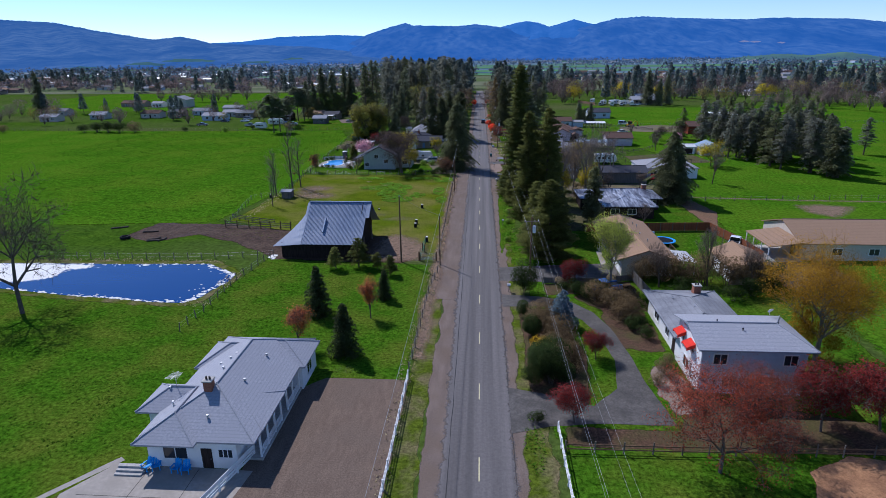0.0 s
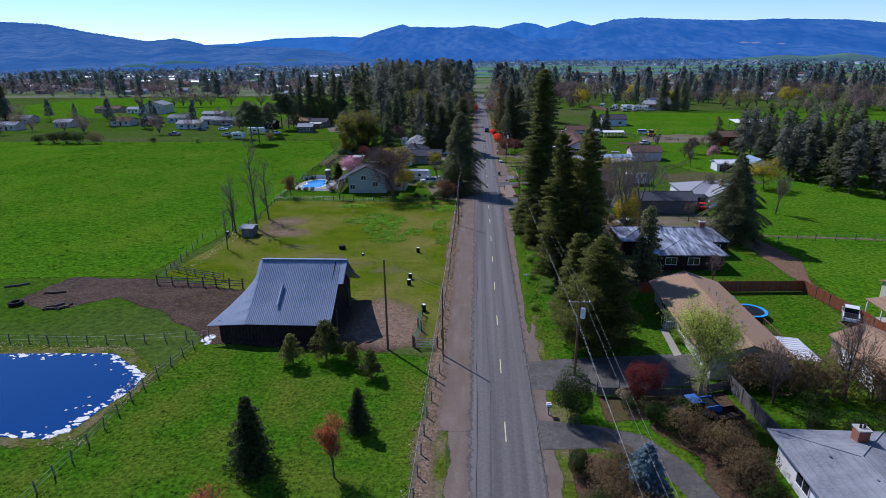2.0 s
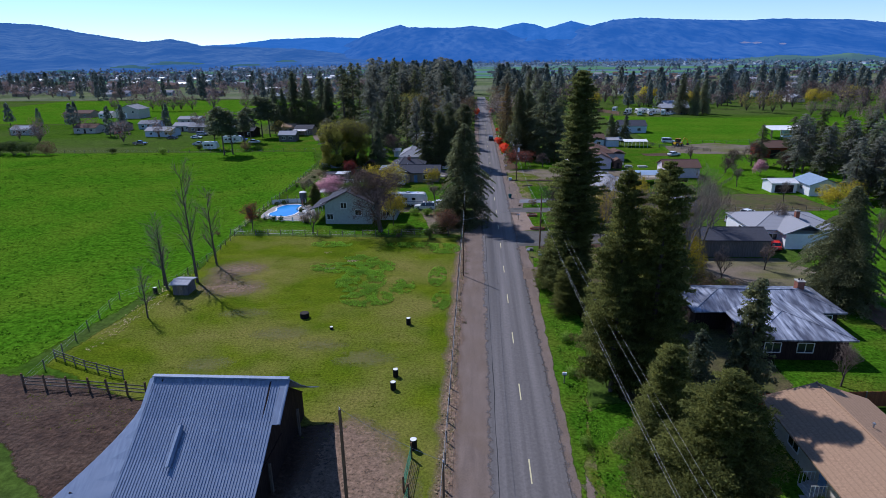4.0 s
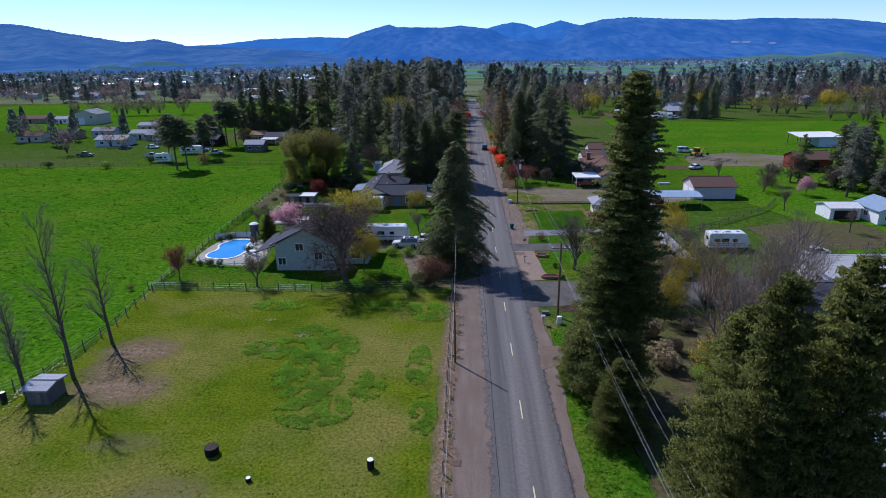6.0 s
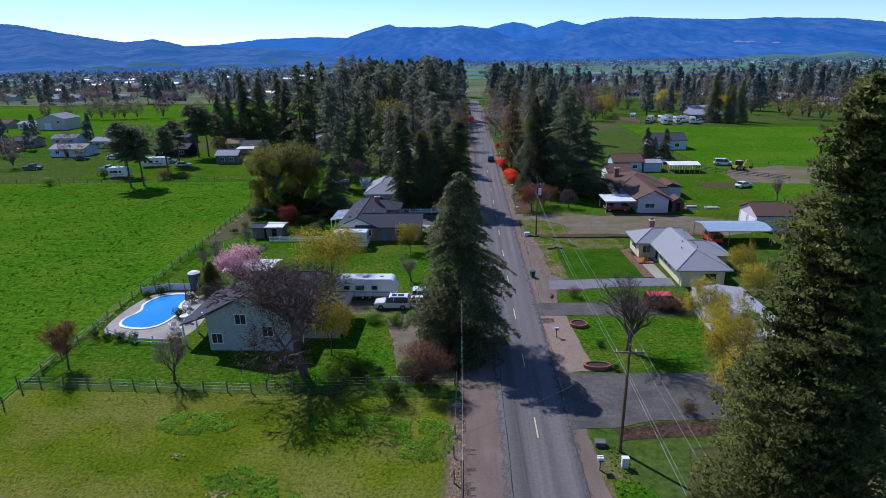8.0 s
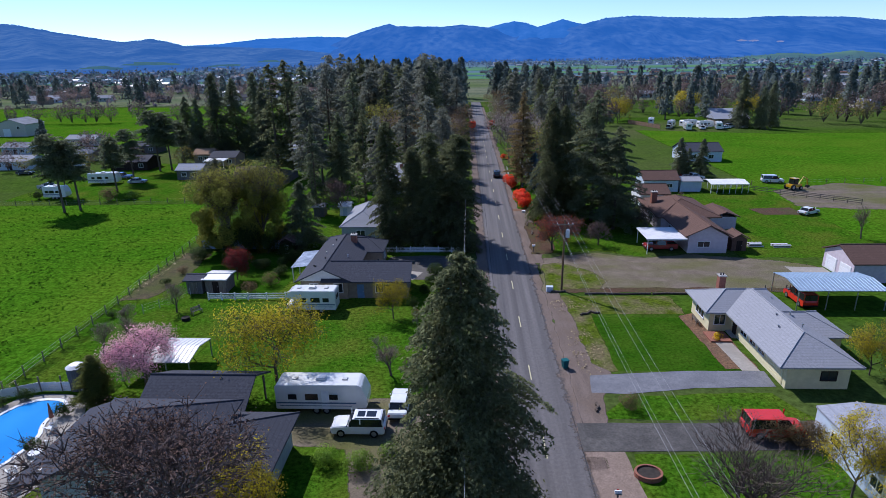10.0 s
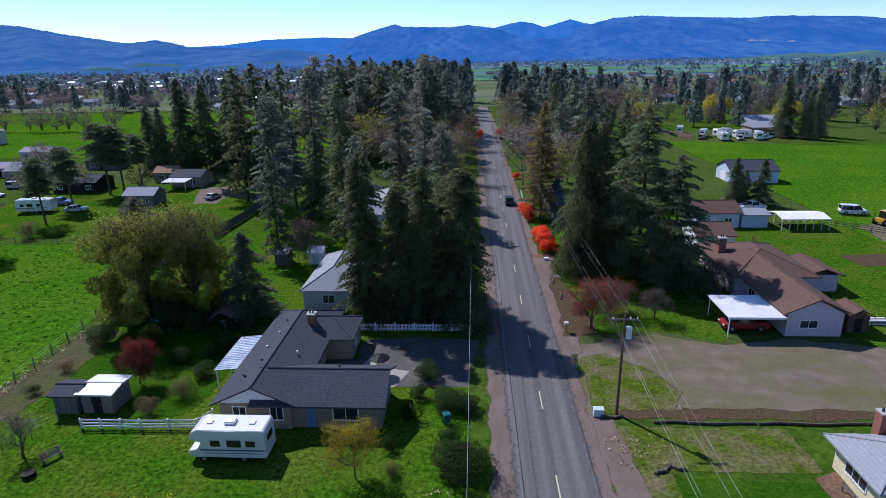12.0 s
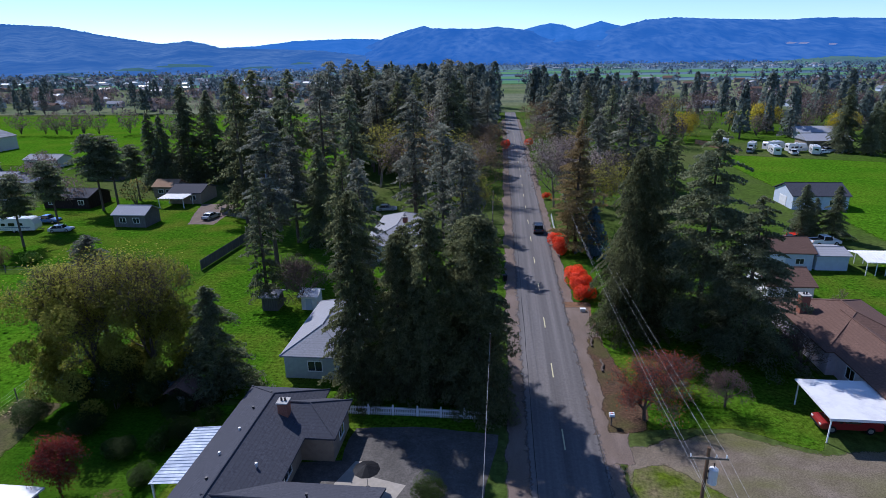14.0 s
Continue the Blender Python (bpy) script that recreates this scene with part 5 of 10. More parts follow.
        tube(bm, (x - self.x, y - self.y, z - 0.3), (x - self.x, y - self.y, z + h), r * 0.55, r * 0.55, 8)
        tube(bm, (x - self.x, y - self.y, z + h), (x - self.x, y - self.y, z + h + 0.12), r, r * 0.8, 8)
        return part("roof_vent", bm, material or STEEL, self.root)

    def tin(self, x0, x1, y0, y1, zlow, zhigh, low, material, pitch=0.62, name="roof", label="", bow=0.0):
        """A ribbed metal slope; low: the side ('s', 'n', 'w', 'e') of its lower eave."""
        along_x = low in "sn"
        n = int(((x1 - x0) if along_x else (y1 - y0)) / pitch)
        verts, faces = [], []
        prof = [(0.0, 0.0), (0.62, 0.0), (0.72, 0.05), (0.90, 0.05)]
        cols = []
        for i in range(n):
            for f, h in prof:
                cols.append(((i + f) / n, h))
        cols.append((1.0, 0.0))
        for layer in (0.0, -0.03):
            for u, h in cols:
                for k in range(4):
                    v = k / 3
                    z = zlow + (zhigh - zlow) * v + h + layer - bow * math.sin(v * 3.14) * (1 + 0.3 * math.sin(u * 9))
                    if along_x:
                        y = y0 + (y1 - y0) * (v if low == "s" else 1 - v)
                        verts.append((x0 + (x1 - x0) * u - self.x, y - self.y, z))
                    else:
                        x = x0 + (x1 - x0) * (v if low == "w" else 1 - v)
                        verts.append((x - self.x, y0 + (y1 - y0) * u - self.y, z))
        m = len(cols)
        for layer in range(2):
            o = layer * m * 4
            for i in range(m - 1):
                for k in range(3):
                    a = o + i * 4 + k
                    faces.append((a, a + 4, a + 5, a + 1))
        o = m * 4
        for i in range(m - 1):
            faces.append((i * 4, i * 4 + 4, o + i * 4 + 4, o + i * 4))
        return raw(name, verts, faces, material, self.root, label)


def HIP_END(at, e, lo, hi, ulo, uhi, z):
    return at((lo, lo, hi, hi)[e], (ulo, uhi, uhi, ulo)[e], z)


CONCRETE_PLAIN = mat("cast_concrete", (0.450, 0.430, 0.400), (0.340, 0.325, 0.300), 4, 0.9)


def ranch_house():
    b = Building("ranch_house", -24, 50, "white single-storey ranch house with a grey hipped shingle roof")
    b.walls(-28.9, -20.9, 40.4, 58.7, 2.75, WHITE)
    b.walls(-31.3, -28.9, 45.0, 48.4, 2.75, WHITE, "bay_wall")
    b.walls(-29.9, -28.9, 52.6, 57.2, 2.75, WHITE, "bay_wall")
    b.walls(-20.9, -19.0, 53.2, 58.2, 2.75, WHITE, "wing_wall")
    b.hip(-29.2, -19.6, 40.6, 58.9, 2.72, 5.25, GREY_ROOF, "y")
    b.hip(-31.6, -24.0, 44.6, 48.6, 2.70, 4.05, GREY_ROOF, "x", gable=(False, True))
    b.hip(-29.8, -24.0, 52.6, 57.6, 2.70, 4.25, GREY_ROOF, "x", gable=(False, True))
    b.hip(-24.0, -19.0, 53.4, 58.4, 2.70, 4.30, GREY_ROOF, "x", gable=(True, False))
    b.hip(-24.0, -19.5, 42.4, 48.0, 2.71, 4.10, GREY_ROOF, "x", gable=(True, False), over=0.4)
    b.hip(-29.3, -24.6, 39.9, 46.0, 2.71, 4.15, GREY_ROOF, "y", gable=(False, True), over=0.4)
    b.window("s", -26.4, 40.4, 0.95, 2.1, 1.15, bars=1)
    b.window("s", -21.9, 40.4, 1.2, 1.2, 0.8, bars=2)
    b.door("s", -23.6, 40.4, 0.95, 2.05, DARK_WALL)
    b.window("e", 44.5, -20.9, 0.9, 1.8, 1.2)
    b.window("e", 50.6, -20.9, 0.9, 1.6, 1.2)
    b.door("e", 47.0, -20.9, 0.95, 2.05, DARK_WALL)
    b.window("e", 55.6, -19.0, 0.9, 1.5, 1.2)
    b.window("w", 46.7, -31.3, 0.9, 1.6, 1.2)
    b.box("porch_floor", -20.9, -19.2, 41.6, 53.2, 0, 0.28, CONCRETE_PLAIN)
    for y in (41.8, 43.6, 45.4, 47.2, 49.0, 50.8, 52.8):
        b.post(-19.35, y, 0.28, 2.72, 0.08, WHITE, "porch_column")
    for y in (41.8, 43.6, 45.4, 49.0, 50.8):
        r = b.box("railing", -19.39, -19.31, y + 0.1, y + 1.7, 1.05, 1.13, WHITE)
        for k in range(9):
            b.box("baluster", -19.37, -19.33, y + 0.16 + k * 0.18, y + 0.20 + k * 0.18, 0.28, 1.05, WHITE, parent=r)
        b.box("rail", -19.385, -19.315, y + 0.1, y + 1.7, 0.36, 0.42, WHITE, parent=r)
    b.chimney(-24.9, 44.9, 4.4, 6.0, 0.75)
    for x, y, z in ((-26.3, 50.4, 4.25), (-22.6, 47.3, 4.4), (-25.9, 53.0, 4.2), (-22.3, 52.4, 4.3), (-27.2, 42.8, 3.6), (-25.2, 48.6, 4.9), (-24.6, 56.0, 4.1), (-29.6, 46.4, 3.9), (-22.4, 43.8, 3.9), (-26.9, 55.2, 4.0), (-25.4, 50.8, 4.75), (-25.2, 51.8, 4.7), (-24.9, 54.2, 4.4), (-28.2, 44.2, 3.75), (-24.0, 42.2, 3.8)):
        b.vent(x, y, z, 0.14, 0.28, WHITE_TIN if x < -25 else STEEL)
    mast = b.box("antenna_mast", -29.02, -28.98, 46.5, 46.54, 3.2, 5.6, STEEL)
    for k in range(7):
        b.box("antenna_element", -29.7 + 0.03 * k, -28.3 - 0.03 * k, 45.8 + 0.2 * k, 45.82 + 0.2 * k, 5.45, 5.47, STEEL, parent=mast)
    b.box("antenna_boom", -29.015, -28.985, 45.7, 47.2, 5.42, 5.45, STEEL, parent=mast)
    for k in range(3):
        b.box("step", -31.4 + 0.0, -29.0, 39.0 + k * 0.35, 39.35 + k * 0.35, 0.0, 0.16 * (k + 1), CONCRETE_PLAIN)
    return b


def white_house():
    b = Building("two_storey_house", 27, 62, "white two-storey house with grey low roofs and red window awnings")
    b.walls(22.9, 31.0, 61.8, 74.6, 2.9, WHITE)
    # White walls too: their blue shade is put into the siding colour.
    b.walls(22.8, 33.2, 54.6, 61.8, 5.3, PALE_BLUE, "wall", "white siding with its blue shade painted in")
    b.walls(22.68, 22.8, 54.6, 61.9, 5.35, WHITE, "front_wall")
    b.hip(22.6, 31.2, 61.6, 74.9, 2.88, 3.9, MID_ROOF, "y", over=0.5)
    b.hip(22.6, 33.4, 54.4, 62.0, 5.25, 6.35, GREY_ROOF, "x", gable=(True, False), over=0.5, cut=2.5)
    b.gable_wall(54.6, 61.8, 22.8, 5.3, 6.2, WHITE, 0.12, "x")
    b.chimney(28.6, 73.6, 3.0, 4.5, 0.9)
    for y in (60.2, 57.2):
        b.window("w", y, 22.68, 3.5, 1.2, 1.1)
        a = bmesh.new()
        prism(a, [(22.66 - b.x, 4.75), (22.66 - b.x, 4.68), (21.75 - b.x, 4.2), (21.75 - b.x, 4.28)], "y", y - 0.8 - b.y, y + 0.8 - b.y)
        prism(a, [(22.66 - b.x, 4.70), (21.75 - b.x, 4.22), (21.75 - b.x, 3.95), (22.66 - b.x, 4.3)], "y", y - 0.82 - b.y, y - 0.80 - b.y)
        prism(a, [(22.66 - b.x, 4.70), (21.75 - b.x, 4.22), (21.75 - b.x, 3.95), (22.66 - b.x, 4.3)], "y", y + 0.80 - b.y, y + 0.82 - b.y)
        part("awning", a, RED_CLOTH, b.root, "bright red canvas awning")
    b.window("w", 58.4, 22.68, 0.9, 1.6, 1.2)
    b.window("w", 70.5, 22.9, 0.9, 1.8, 1.2)
    b.window("w", 66.0, 22.9, 0.9, 1.4, 1.2)
    b.door("w", 63.4, 22.9, 0.95, 2.05, DARK_WALL)
    for x in (24.6, 31.6):
        b.window("s", x, 54.6, 3.5, 1.3, 1.1)
    b.window("s", 29.4, 54.6, 0.9, 1.8, 1.2)
    b.window("s", 25.8, 54.6, 0.9, 1.4, 1.2)
    for x, y, z in ((26.5, 68, 3.55), (24.8, 71, 3.3), (25.5, 58.8, 6.05), (27.5, 57.0, 5.95), (31.6, 58.2, 6.1)):
        b.vent(x, y, z + 0.1, 0.1, 0.3, DARK_STEEL if y < 60 else STEEL)
    dish = bmesh.new()
    bmesh.ops.create_cone(dish, cap_ends=True, segments=14, radius1=0.34, radius2=0.12, depth=0.12, matrix=pose(32.3 - b.x, 61.6 - b.y, 6.5, 60, 0, 200))
    tube(dish, (32.3 - b.x, 61.6 - b.y, 5.9), (32.3 - b.x, 61.6 - b.y, 6.45), 0.03, 0.03, 6)
    part("satellite_dish", dish, WHITE, b.root)


def tan_house():
    b = Building("ranch_house", 26, 98, "white ranch house with a broad tan-brown gabled shingle roof")
    # Beige on this white house: shade of the near walls put into colour.
    b.walls(22.3, 30.2, 88.4, 109.6, 2.75, BEIGE)
    b.hip(21.9, 30.4, 88.4, 109.6, 2.72, 4.35, TAN_ROOF, "y", gable=(True, True), over=0.6)
    b.gable_wall(22.3, 30.2, 88.4, 2.7, 4.25, BEIGE)
    b.gable_wall(22.3, 30.2, 109.45, 2.7, 4.25, WHITE)
    b.window("s", 27.0, 88.4, 1.0, 1.5, 1.1)
    b.door("w", 91.6, 22.3, 4.6, 2.2, WHITE, "garage_door", 4)
    b.window("w", 97.6, 22.3, 0.9, 2.2, 1.2, bars=2)
    b.window("w", 105.4, 22.3, 0.9, 1.6, 1.2)
    b.door("w", 100.9, 22.3, 0.95, 2.05, BLUE_WALL)
    for k in range(3):
        b.box("step", 21.0 + 0.3 * k, 22.3, 100.2, 101.8, 0.17 * k, 0.17 * (k + 1), CONCRETE_PLAIN)
    for y in (100.15, 101.85):
        r = b.box("handrail", 21.0, 22.3, y - 0.03, y + 0.03, 1.25, 1.32, WHITE)
        for k in range(5):
            b.box("baluster", 21.02 + 0.3 * k, 21.06 + 0.3 * k, y - 0.02, y + 0.02, 0.17, 1.25, WHITE, parent=r)
    b.box("deck", 30.2, 33.6, 94.5, 101.0, 0.5, 0.66, OLD_WOOD)
    for x, y0, y1 in ((33.5, 94.5, 101.0),):
        r = b.box("deck_rail", x - 0.04, x + 0.04, y0, y1, 1.5, 1.58, POLE_WOOD)
        for k in range(14):
            b.box("baluster", x - 0.03, x + 0.03, y0 + 0.1 + k * 0.48, y0 + 0.16 + k * 0.48, 0.0, 1.5, POLE_WOOD, parent=r)
    b.box("deck_rail", 30.3, 33.5, 94.5, 94.58, 1.5, 1.58, POLE_WOOD)
    b.tin(30.4, 34.0, 88.6, 94.0, 2.35, 2.65, "e", WHITE_TIN, 0.5, "patio_cover", "white corrugated patio cover")
    for y in (88.9, 93.7):
        b.post(33.8, y, 0, 2.35)
    for x, y in ((27.4, 104.0), (27.8, 102.6), (27.1, 97.5), (27.5, 94.0)):
        b.vent(x, y, 4.1, 0.13, 0.3)


def brown_house():
    b = Building("dark_house", 31, 129, "dark brown low house under a worn patchy metal roof")
    b.walls(26.3, 36.6, 122.5, 130.0, 2.7, DARK_WALL)
    b.walls(22.4, 39.6, 130.0, 137.2, 2.7, DARK_WALL)
    b.hip(26.3, 36.6, 122.4, 132.0, 2.68, 3.65, WORN_TIN, "y", gable=(False, True), over=0.6)
    b.hip(22.4, 39.6, 129.8, 137.4, 2.66, 3.95, WORN_TIN, "x", over=0.6)
    for x in (28.4, 32.0):
        b.window("s", x, 122.5, 1.0, 1.7, 1.1)
    b.window("s", 38.2, 130.0, 1.0, 1.5, 1.1)
    b.chimney(37.4, 135.4, 3.0, 4.6, 0.9)
    b.window("e", 126, 36.6, 1.0, 1.5, 1.1)


def shed(name, x0, x1, y0, y1, z, top, wall, roof, label, along="x", doors=(), gable=True, category="building", windows=(), over=0.35):
    b = Building(name, (x0 + x1) / 2, (y0 + y1) / 2, label, category)
    b.walls(x0, x1, y0, y1, z, wall)
    b.hip(x0, x1, y0, y1, z - 0.02, top, roof, along, over, gable=(gable, gable))
    if gable:
        if along == "y":
            b.gable_wall(x0, x1, y0, z, top - 0.1, wall)
            b.gable_wall(x0, x1, y1 - 0.15, z, top - 0.1, wall)
        else:
            b.gable_wall(y0, y1, x0, z, top - 0.1, wall, axis="x")
            b.gable_wall(y0, y1, x1 - 0.15, z, top - 0.1, wall, axis="x")
    for side, pos, w, h, m in doors:
        b.door(side, pos, {"s": y0, "n": y1, "w": x0, "e": x1}[side], w, h, m, "door", 4 if w > 2 else 0)
    for side, pos, zz, w, h in windows:
        b.window(side, pos, {"s": y0, "n": y1, "w": x0, "e": x1}[side], zz, w, h)
    return b


def barn():
    b = Building("barn", -28, 100, "old dark timber barn with a blue-grey corrugated metal roof", "barn")
    b.walls(-35.4, -21.7, 95.2, 103.0, 2.75, DARK_WALL)
    b.walls(-31.0, -21.9, 103.0, 109.6, 2.75, DARK_WALL)
    for k in range(32):
        x = -35.4 + k * 0.43
        b.box("wall_board", x, x + 0.36, 95.1, 95.2, 0.0, 2.62 - 0.12 * (k % 3 == 0), DARK_WALL)
    b.gable_wall(95.2, 109.6, -21.95, 2.7, 8.2, DARK_WALL, 0.15, "x")
    b.gable_wall(95.2, 109.6, -31.1, 2.7, 8.2, DARK_WALL, 0.15, "x")
    b.tin(-31.8, -21.0, 94.3, 102.6, 2.75, 8.35, "s", TIN, 0.23, "roof", bow=0.22)
    b.tin(-31.8, -20.4, 102.6, 110.4, 2.75, 8.35, "n", TIN, 0.23, "roof", bow=0.3)
    b.tin(-21.0, -20.3, 99.4, 102.6, 6.2, 8.35, "s", TIN, 0.35, "roof_edge")
    n = 12
    flare = bmesh.new()
    for side in (0.0, -0.04):
        rows = []
        for k in range(n + 1):
            f = k / n
            y = 102.6 - 8.3 * f
            z = 8.35 - 5.6 * f - 0.22 * math.sin(f * 3.14)
            out = 0.5 + 4.6 * max(0.0, (f - 0.25) / 0.75) ** 1.25
            low = z - (0.5 + 0.2 * out) * f * 0.35 - 0.25 * (1 - f)
            rows.append([flare.verts.new(p) for p in b.loc([(-31.75, y, z + side + 0.04 * (k % 2)), (-31.75 - out * 0.5, y + 0.25 * f, (z + low) / 2 + side), (-31.75 - out, y + 0.5 * f, low + side)])])
        for k in range(n):
            for j in range(2):
                flare.faces.new((rows[k][j], rows[k + 1][j], rows[k + 1][j + 1], rows[k][j + 1]))
    part("flared_roof", flare, TIN, b.root)
    b.box("ridge_cap", -31.9, -20.4, 102.4, 102.8, 8.36, 8.46, TIN)
    for y in (95.0, 99.0, 106.5):
        b.post(-21.4, y, 0, 2.8, 0.1, OLD_WOOD)
    torn = bmesh.new()
    prism(torn, [(-28.4 - b.x, 5.2), (-28.1 - b.x, 5.35), (-27.95 - b.x, 5.2), (-28.2 - b.x, 5.05)], "y", 96.2 - b.y, 99.4 - b.y)
    bmesh.ops.rotate(torn, verts=torn.verts[:], cent=(-28.2 - b.x, 97.8 - b.y, 5.2), matrix=Matrix.Rotation(radians(34), 3, "X"))
    part("torn_sheet", torn, TIN, b.root, "lifted torn roof sheet")
    return b


def farmhouse():
    b = Building("farmhouse", -31, 182, "sage-grey two-storey farmhouse with dark shingle roofs")
    b.walls(-37.0, -27.2, 177.4, 187.0, 4.3, SAGE)
    b.hip(-37.2, -27.0, 177.4, 187.2, 4.25, 7.0, DARK_ROOF, "y", gable=(True, False), over=0.5)
    b.gable_wall(-37.0, -27.2, 177.4, 4.3, 6.9, SAGE)
    b.walls(-27.2, -22.6, 180.6, 187.4, 2.8, SAGE)
    b.hip(-28.6, -22.4, 180.4, 187.6, 2.78, 4.5, DARK_ROOF, "x", gable=(True, False), over=0.5)
    b.walls(-36.0, -29.4, 188.6, 194.6, 2.6, SAGE, "garage_wall")
    b.hip(-36.2, -27.2, 188.4, 194.8, 2.58, 4.3, DARK_ROOF, "x", gable=(True, True), over=0.4)
    for x, y in ((-27.4, 188.6), (-27.4, 194.6)):
        b.post(x, y, 0, 2.58, 0.08, OLD_WOOD)
    # veranda roof on the pool side
    bm = bmesh.new()
    prism(bm, [(-37.2 - b.x, 4.0), (-37.2 - b.x, 3.85), (-40.8 - b.x, 2.6), (-40.8 - b.x, 2.75)], "y", 178.4 - b.y, 188.6 - b.y)
    part("veranda_roof", bm, DARK_ROOF, b.root)
    for y in (178.7, 182.0, 185.2, 188.3):
        b.post(-40.6, y, 0, 2.65)
    for x, z in ((-36.0, 1.0), (-33.0, 3.4), (-30.0, 1.9)):
        b.window("s", x, 177.4, z, 1.2, 1.15)
    b.window("w", 181, -37.0, 1.0, 1.4, 1.2)
    b.door("w", 184, -37.0, 1.8, 2.05, GLASS)
    b.window("s", -24.6, 180.6, 1.0, 1.5, 1.2)
    for x, y in ((-38.2, 179.2), (-29.6, 181.4)):
        b.vent(x, y, 5.3 if x > -37 else 3.6, 0.16, 0.3)


def charcoal_house():
    b = Building("ranch_house", -24, 227, "tan ranch house with a charcoal shingle roof and white window frames")
    b.walls(-30.6, -24.1, 219.1, 238.0, 2.65, TAN_WALL)
    b.walls(-24.1, -16.0, 219.4, 225.2, 2.65, TAN_WALL)
    b.walls(-24.1, -21.2, 231.8, 236.8, 2.65, TAN_WALL)
    b.hip(-30.7, -23.9, 219.0, 238.2, 2.62, 4.45, DARK_ROOF, "y", gable=(True, False), over=0.5)
    b.hip(-27.2, -15.9, 219.0, 225.4, 2.60, 4.30, DARK_ROOF, "x", gable=(True, True), over=0.5)
    b.hip(-27.0, -21.2, 231.6, 236.8, 2.60, 4.05, DARK_ROOF, "x", gable=(True, False), over=0.4)
    b.gable_wall(-30.9, -23.7, 219.1, 2.62, 4.30, WHITE)
    b.gable_wall(219.4, 225.2, -16.1, 2.62, 4.15, WHITE, axis="x")
    for x in (-28.8, -25.4):
        b.window("s", x, 219.1, 1.0, 1.1, 1.25, bars=1)
    b.window("s", -19.2, 219.4, 0.9, 2.2, 1.2)
    b.door("s", -22.4, 219.4, 0.95, 2.05, BLUE_WALL)
    b.door("n", -20.0, 225.2, 4.6, 2.2, WHITE, "garage_door", 4)
    b.window("e", 228.6, -24.1, 0.9, 1.6, 1.2)
    b.window("e", 234.3, -21.2, 0.9, 1.2, 1.2)
    b.chimney(-25.7, 233.0, 3.6, 5.0, 0.85)
    for x, y, z in ((-28.2, 224.0, 4.05), (-29.0, 221.6, 3.7), (-28.7, 227.0, 3.9), (-25.4, 226.2, 3.75), (-28.4, 230.0, 4.0), (-29.4, 222.2, 3.5), (-28.6, 233.2, 3.9), (-20.3, 222.8, 4.25), (-27.9, 235.6, 4.0)):
        b.vent(x, y, z, 0.13, 0.22, WHITE_TIN if y > 225.9 and y < 231 else DARK_STEEL)
    b.tin(-33.8, -31.2, 225.2, 232.4, 2.35, 2.62, "w", PALE_SHEET, 0.4, "patio_cover", "pale translucent corrugated patio cover")
    for y in (225.4, 228.8, 232.2):
        b.post(-33.6, y, 0, 2.4)


# Darker blotches paint dappled tree shade onto the pale sheet.
PALE_SHEET = mat("shade_dappled_pale_sheet", (0.560, 0.610, 0.690), (0.350, 0.400, 0.480), 1.2, 0.5, 0.0, big=(0.300, 0.345, 0.420), big_scale=0.9)


def cream_house():
    b = Building("ranch_house", 26, 206, "cream-yellow ranch house with a grey hipped shingle roof")
    b.walls(23.6, 29.6, 197.3, 215.4, 2.55, CREAM)
    b.walls(21.0, 23.6, 209.9, 215.4, 2.55, CREAM)
    b.hip(23.0, 30.0, 197.2, 215.6, 2.52, 4.35, PALE_ROOF, "y", over=0.5)
    b.hip(20.7, 28.0, 209.7, 215.6, 2.53, 4.15, PALE_ROOF, "x", gable=(False, True), over=0.5)
    b.hip(27.0, 32.6, 203.4, 209.4, 2.53, 4.0, PALE_ROOF, "x", gable=(True, False), over=0.4)
    b.walls(29.6, 32.4, 203.6, 209.2, 2.5, CREAM)
    b.window("w", 212.7, 21.0, 0.9, 2.4, 1.3, bars=2)
    b.window("s", 22.2, 209.9, 0.9, 1.2, 1.2)
    b.door("w", 208.9, 23.6, 0.95, 2.05, DARK_WALL)
    for y in (206.6, 204.4, 202.4):
        b.window("w", y, 23.6, 1.1, 1.3, 0.9)
    b.door("w", 199.2, 23.6, 2.6, 2.1, CREAM, "garage_door", 4)
    b.window("s", 27.6, 197.3, 1.0, 1.4, 0.9, DARK_WALL)
    b.chimney(24.6, 216.2, 0.0, 4.6, 0.8)
    for x, y, z in ((26.0, 205.2, 4.1), (25.2, 203.0, 3.75), (27.4, 202.6, 4.1), (27.9, 206, 3.9), (25.6, 200.0, 3.6)):
        b.vent(x, y, z + 0.05, 0.12, 0.25)
    b.box("planter_bed", 20.2, 22.6, 206.9, 209.3, 0.0, 0.22, BRICK)
    b.box("threshold", 23.0, 23.6, 208.0, 210.0, 0.0, 0.15, CONCRETE_PLAIN)


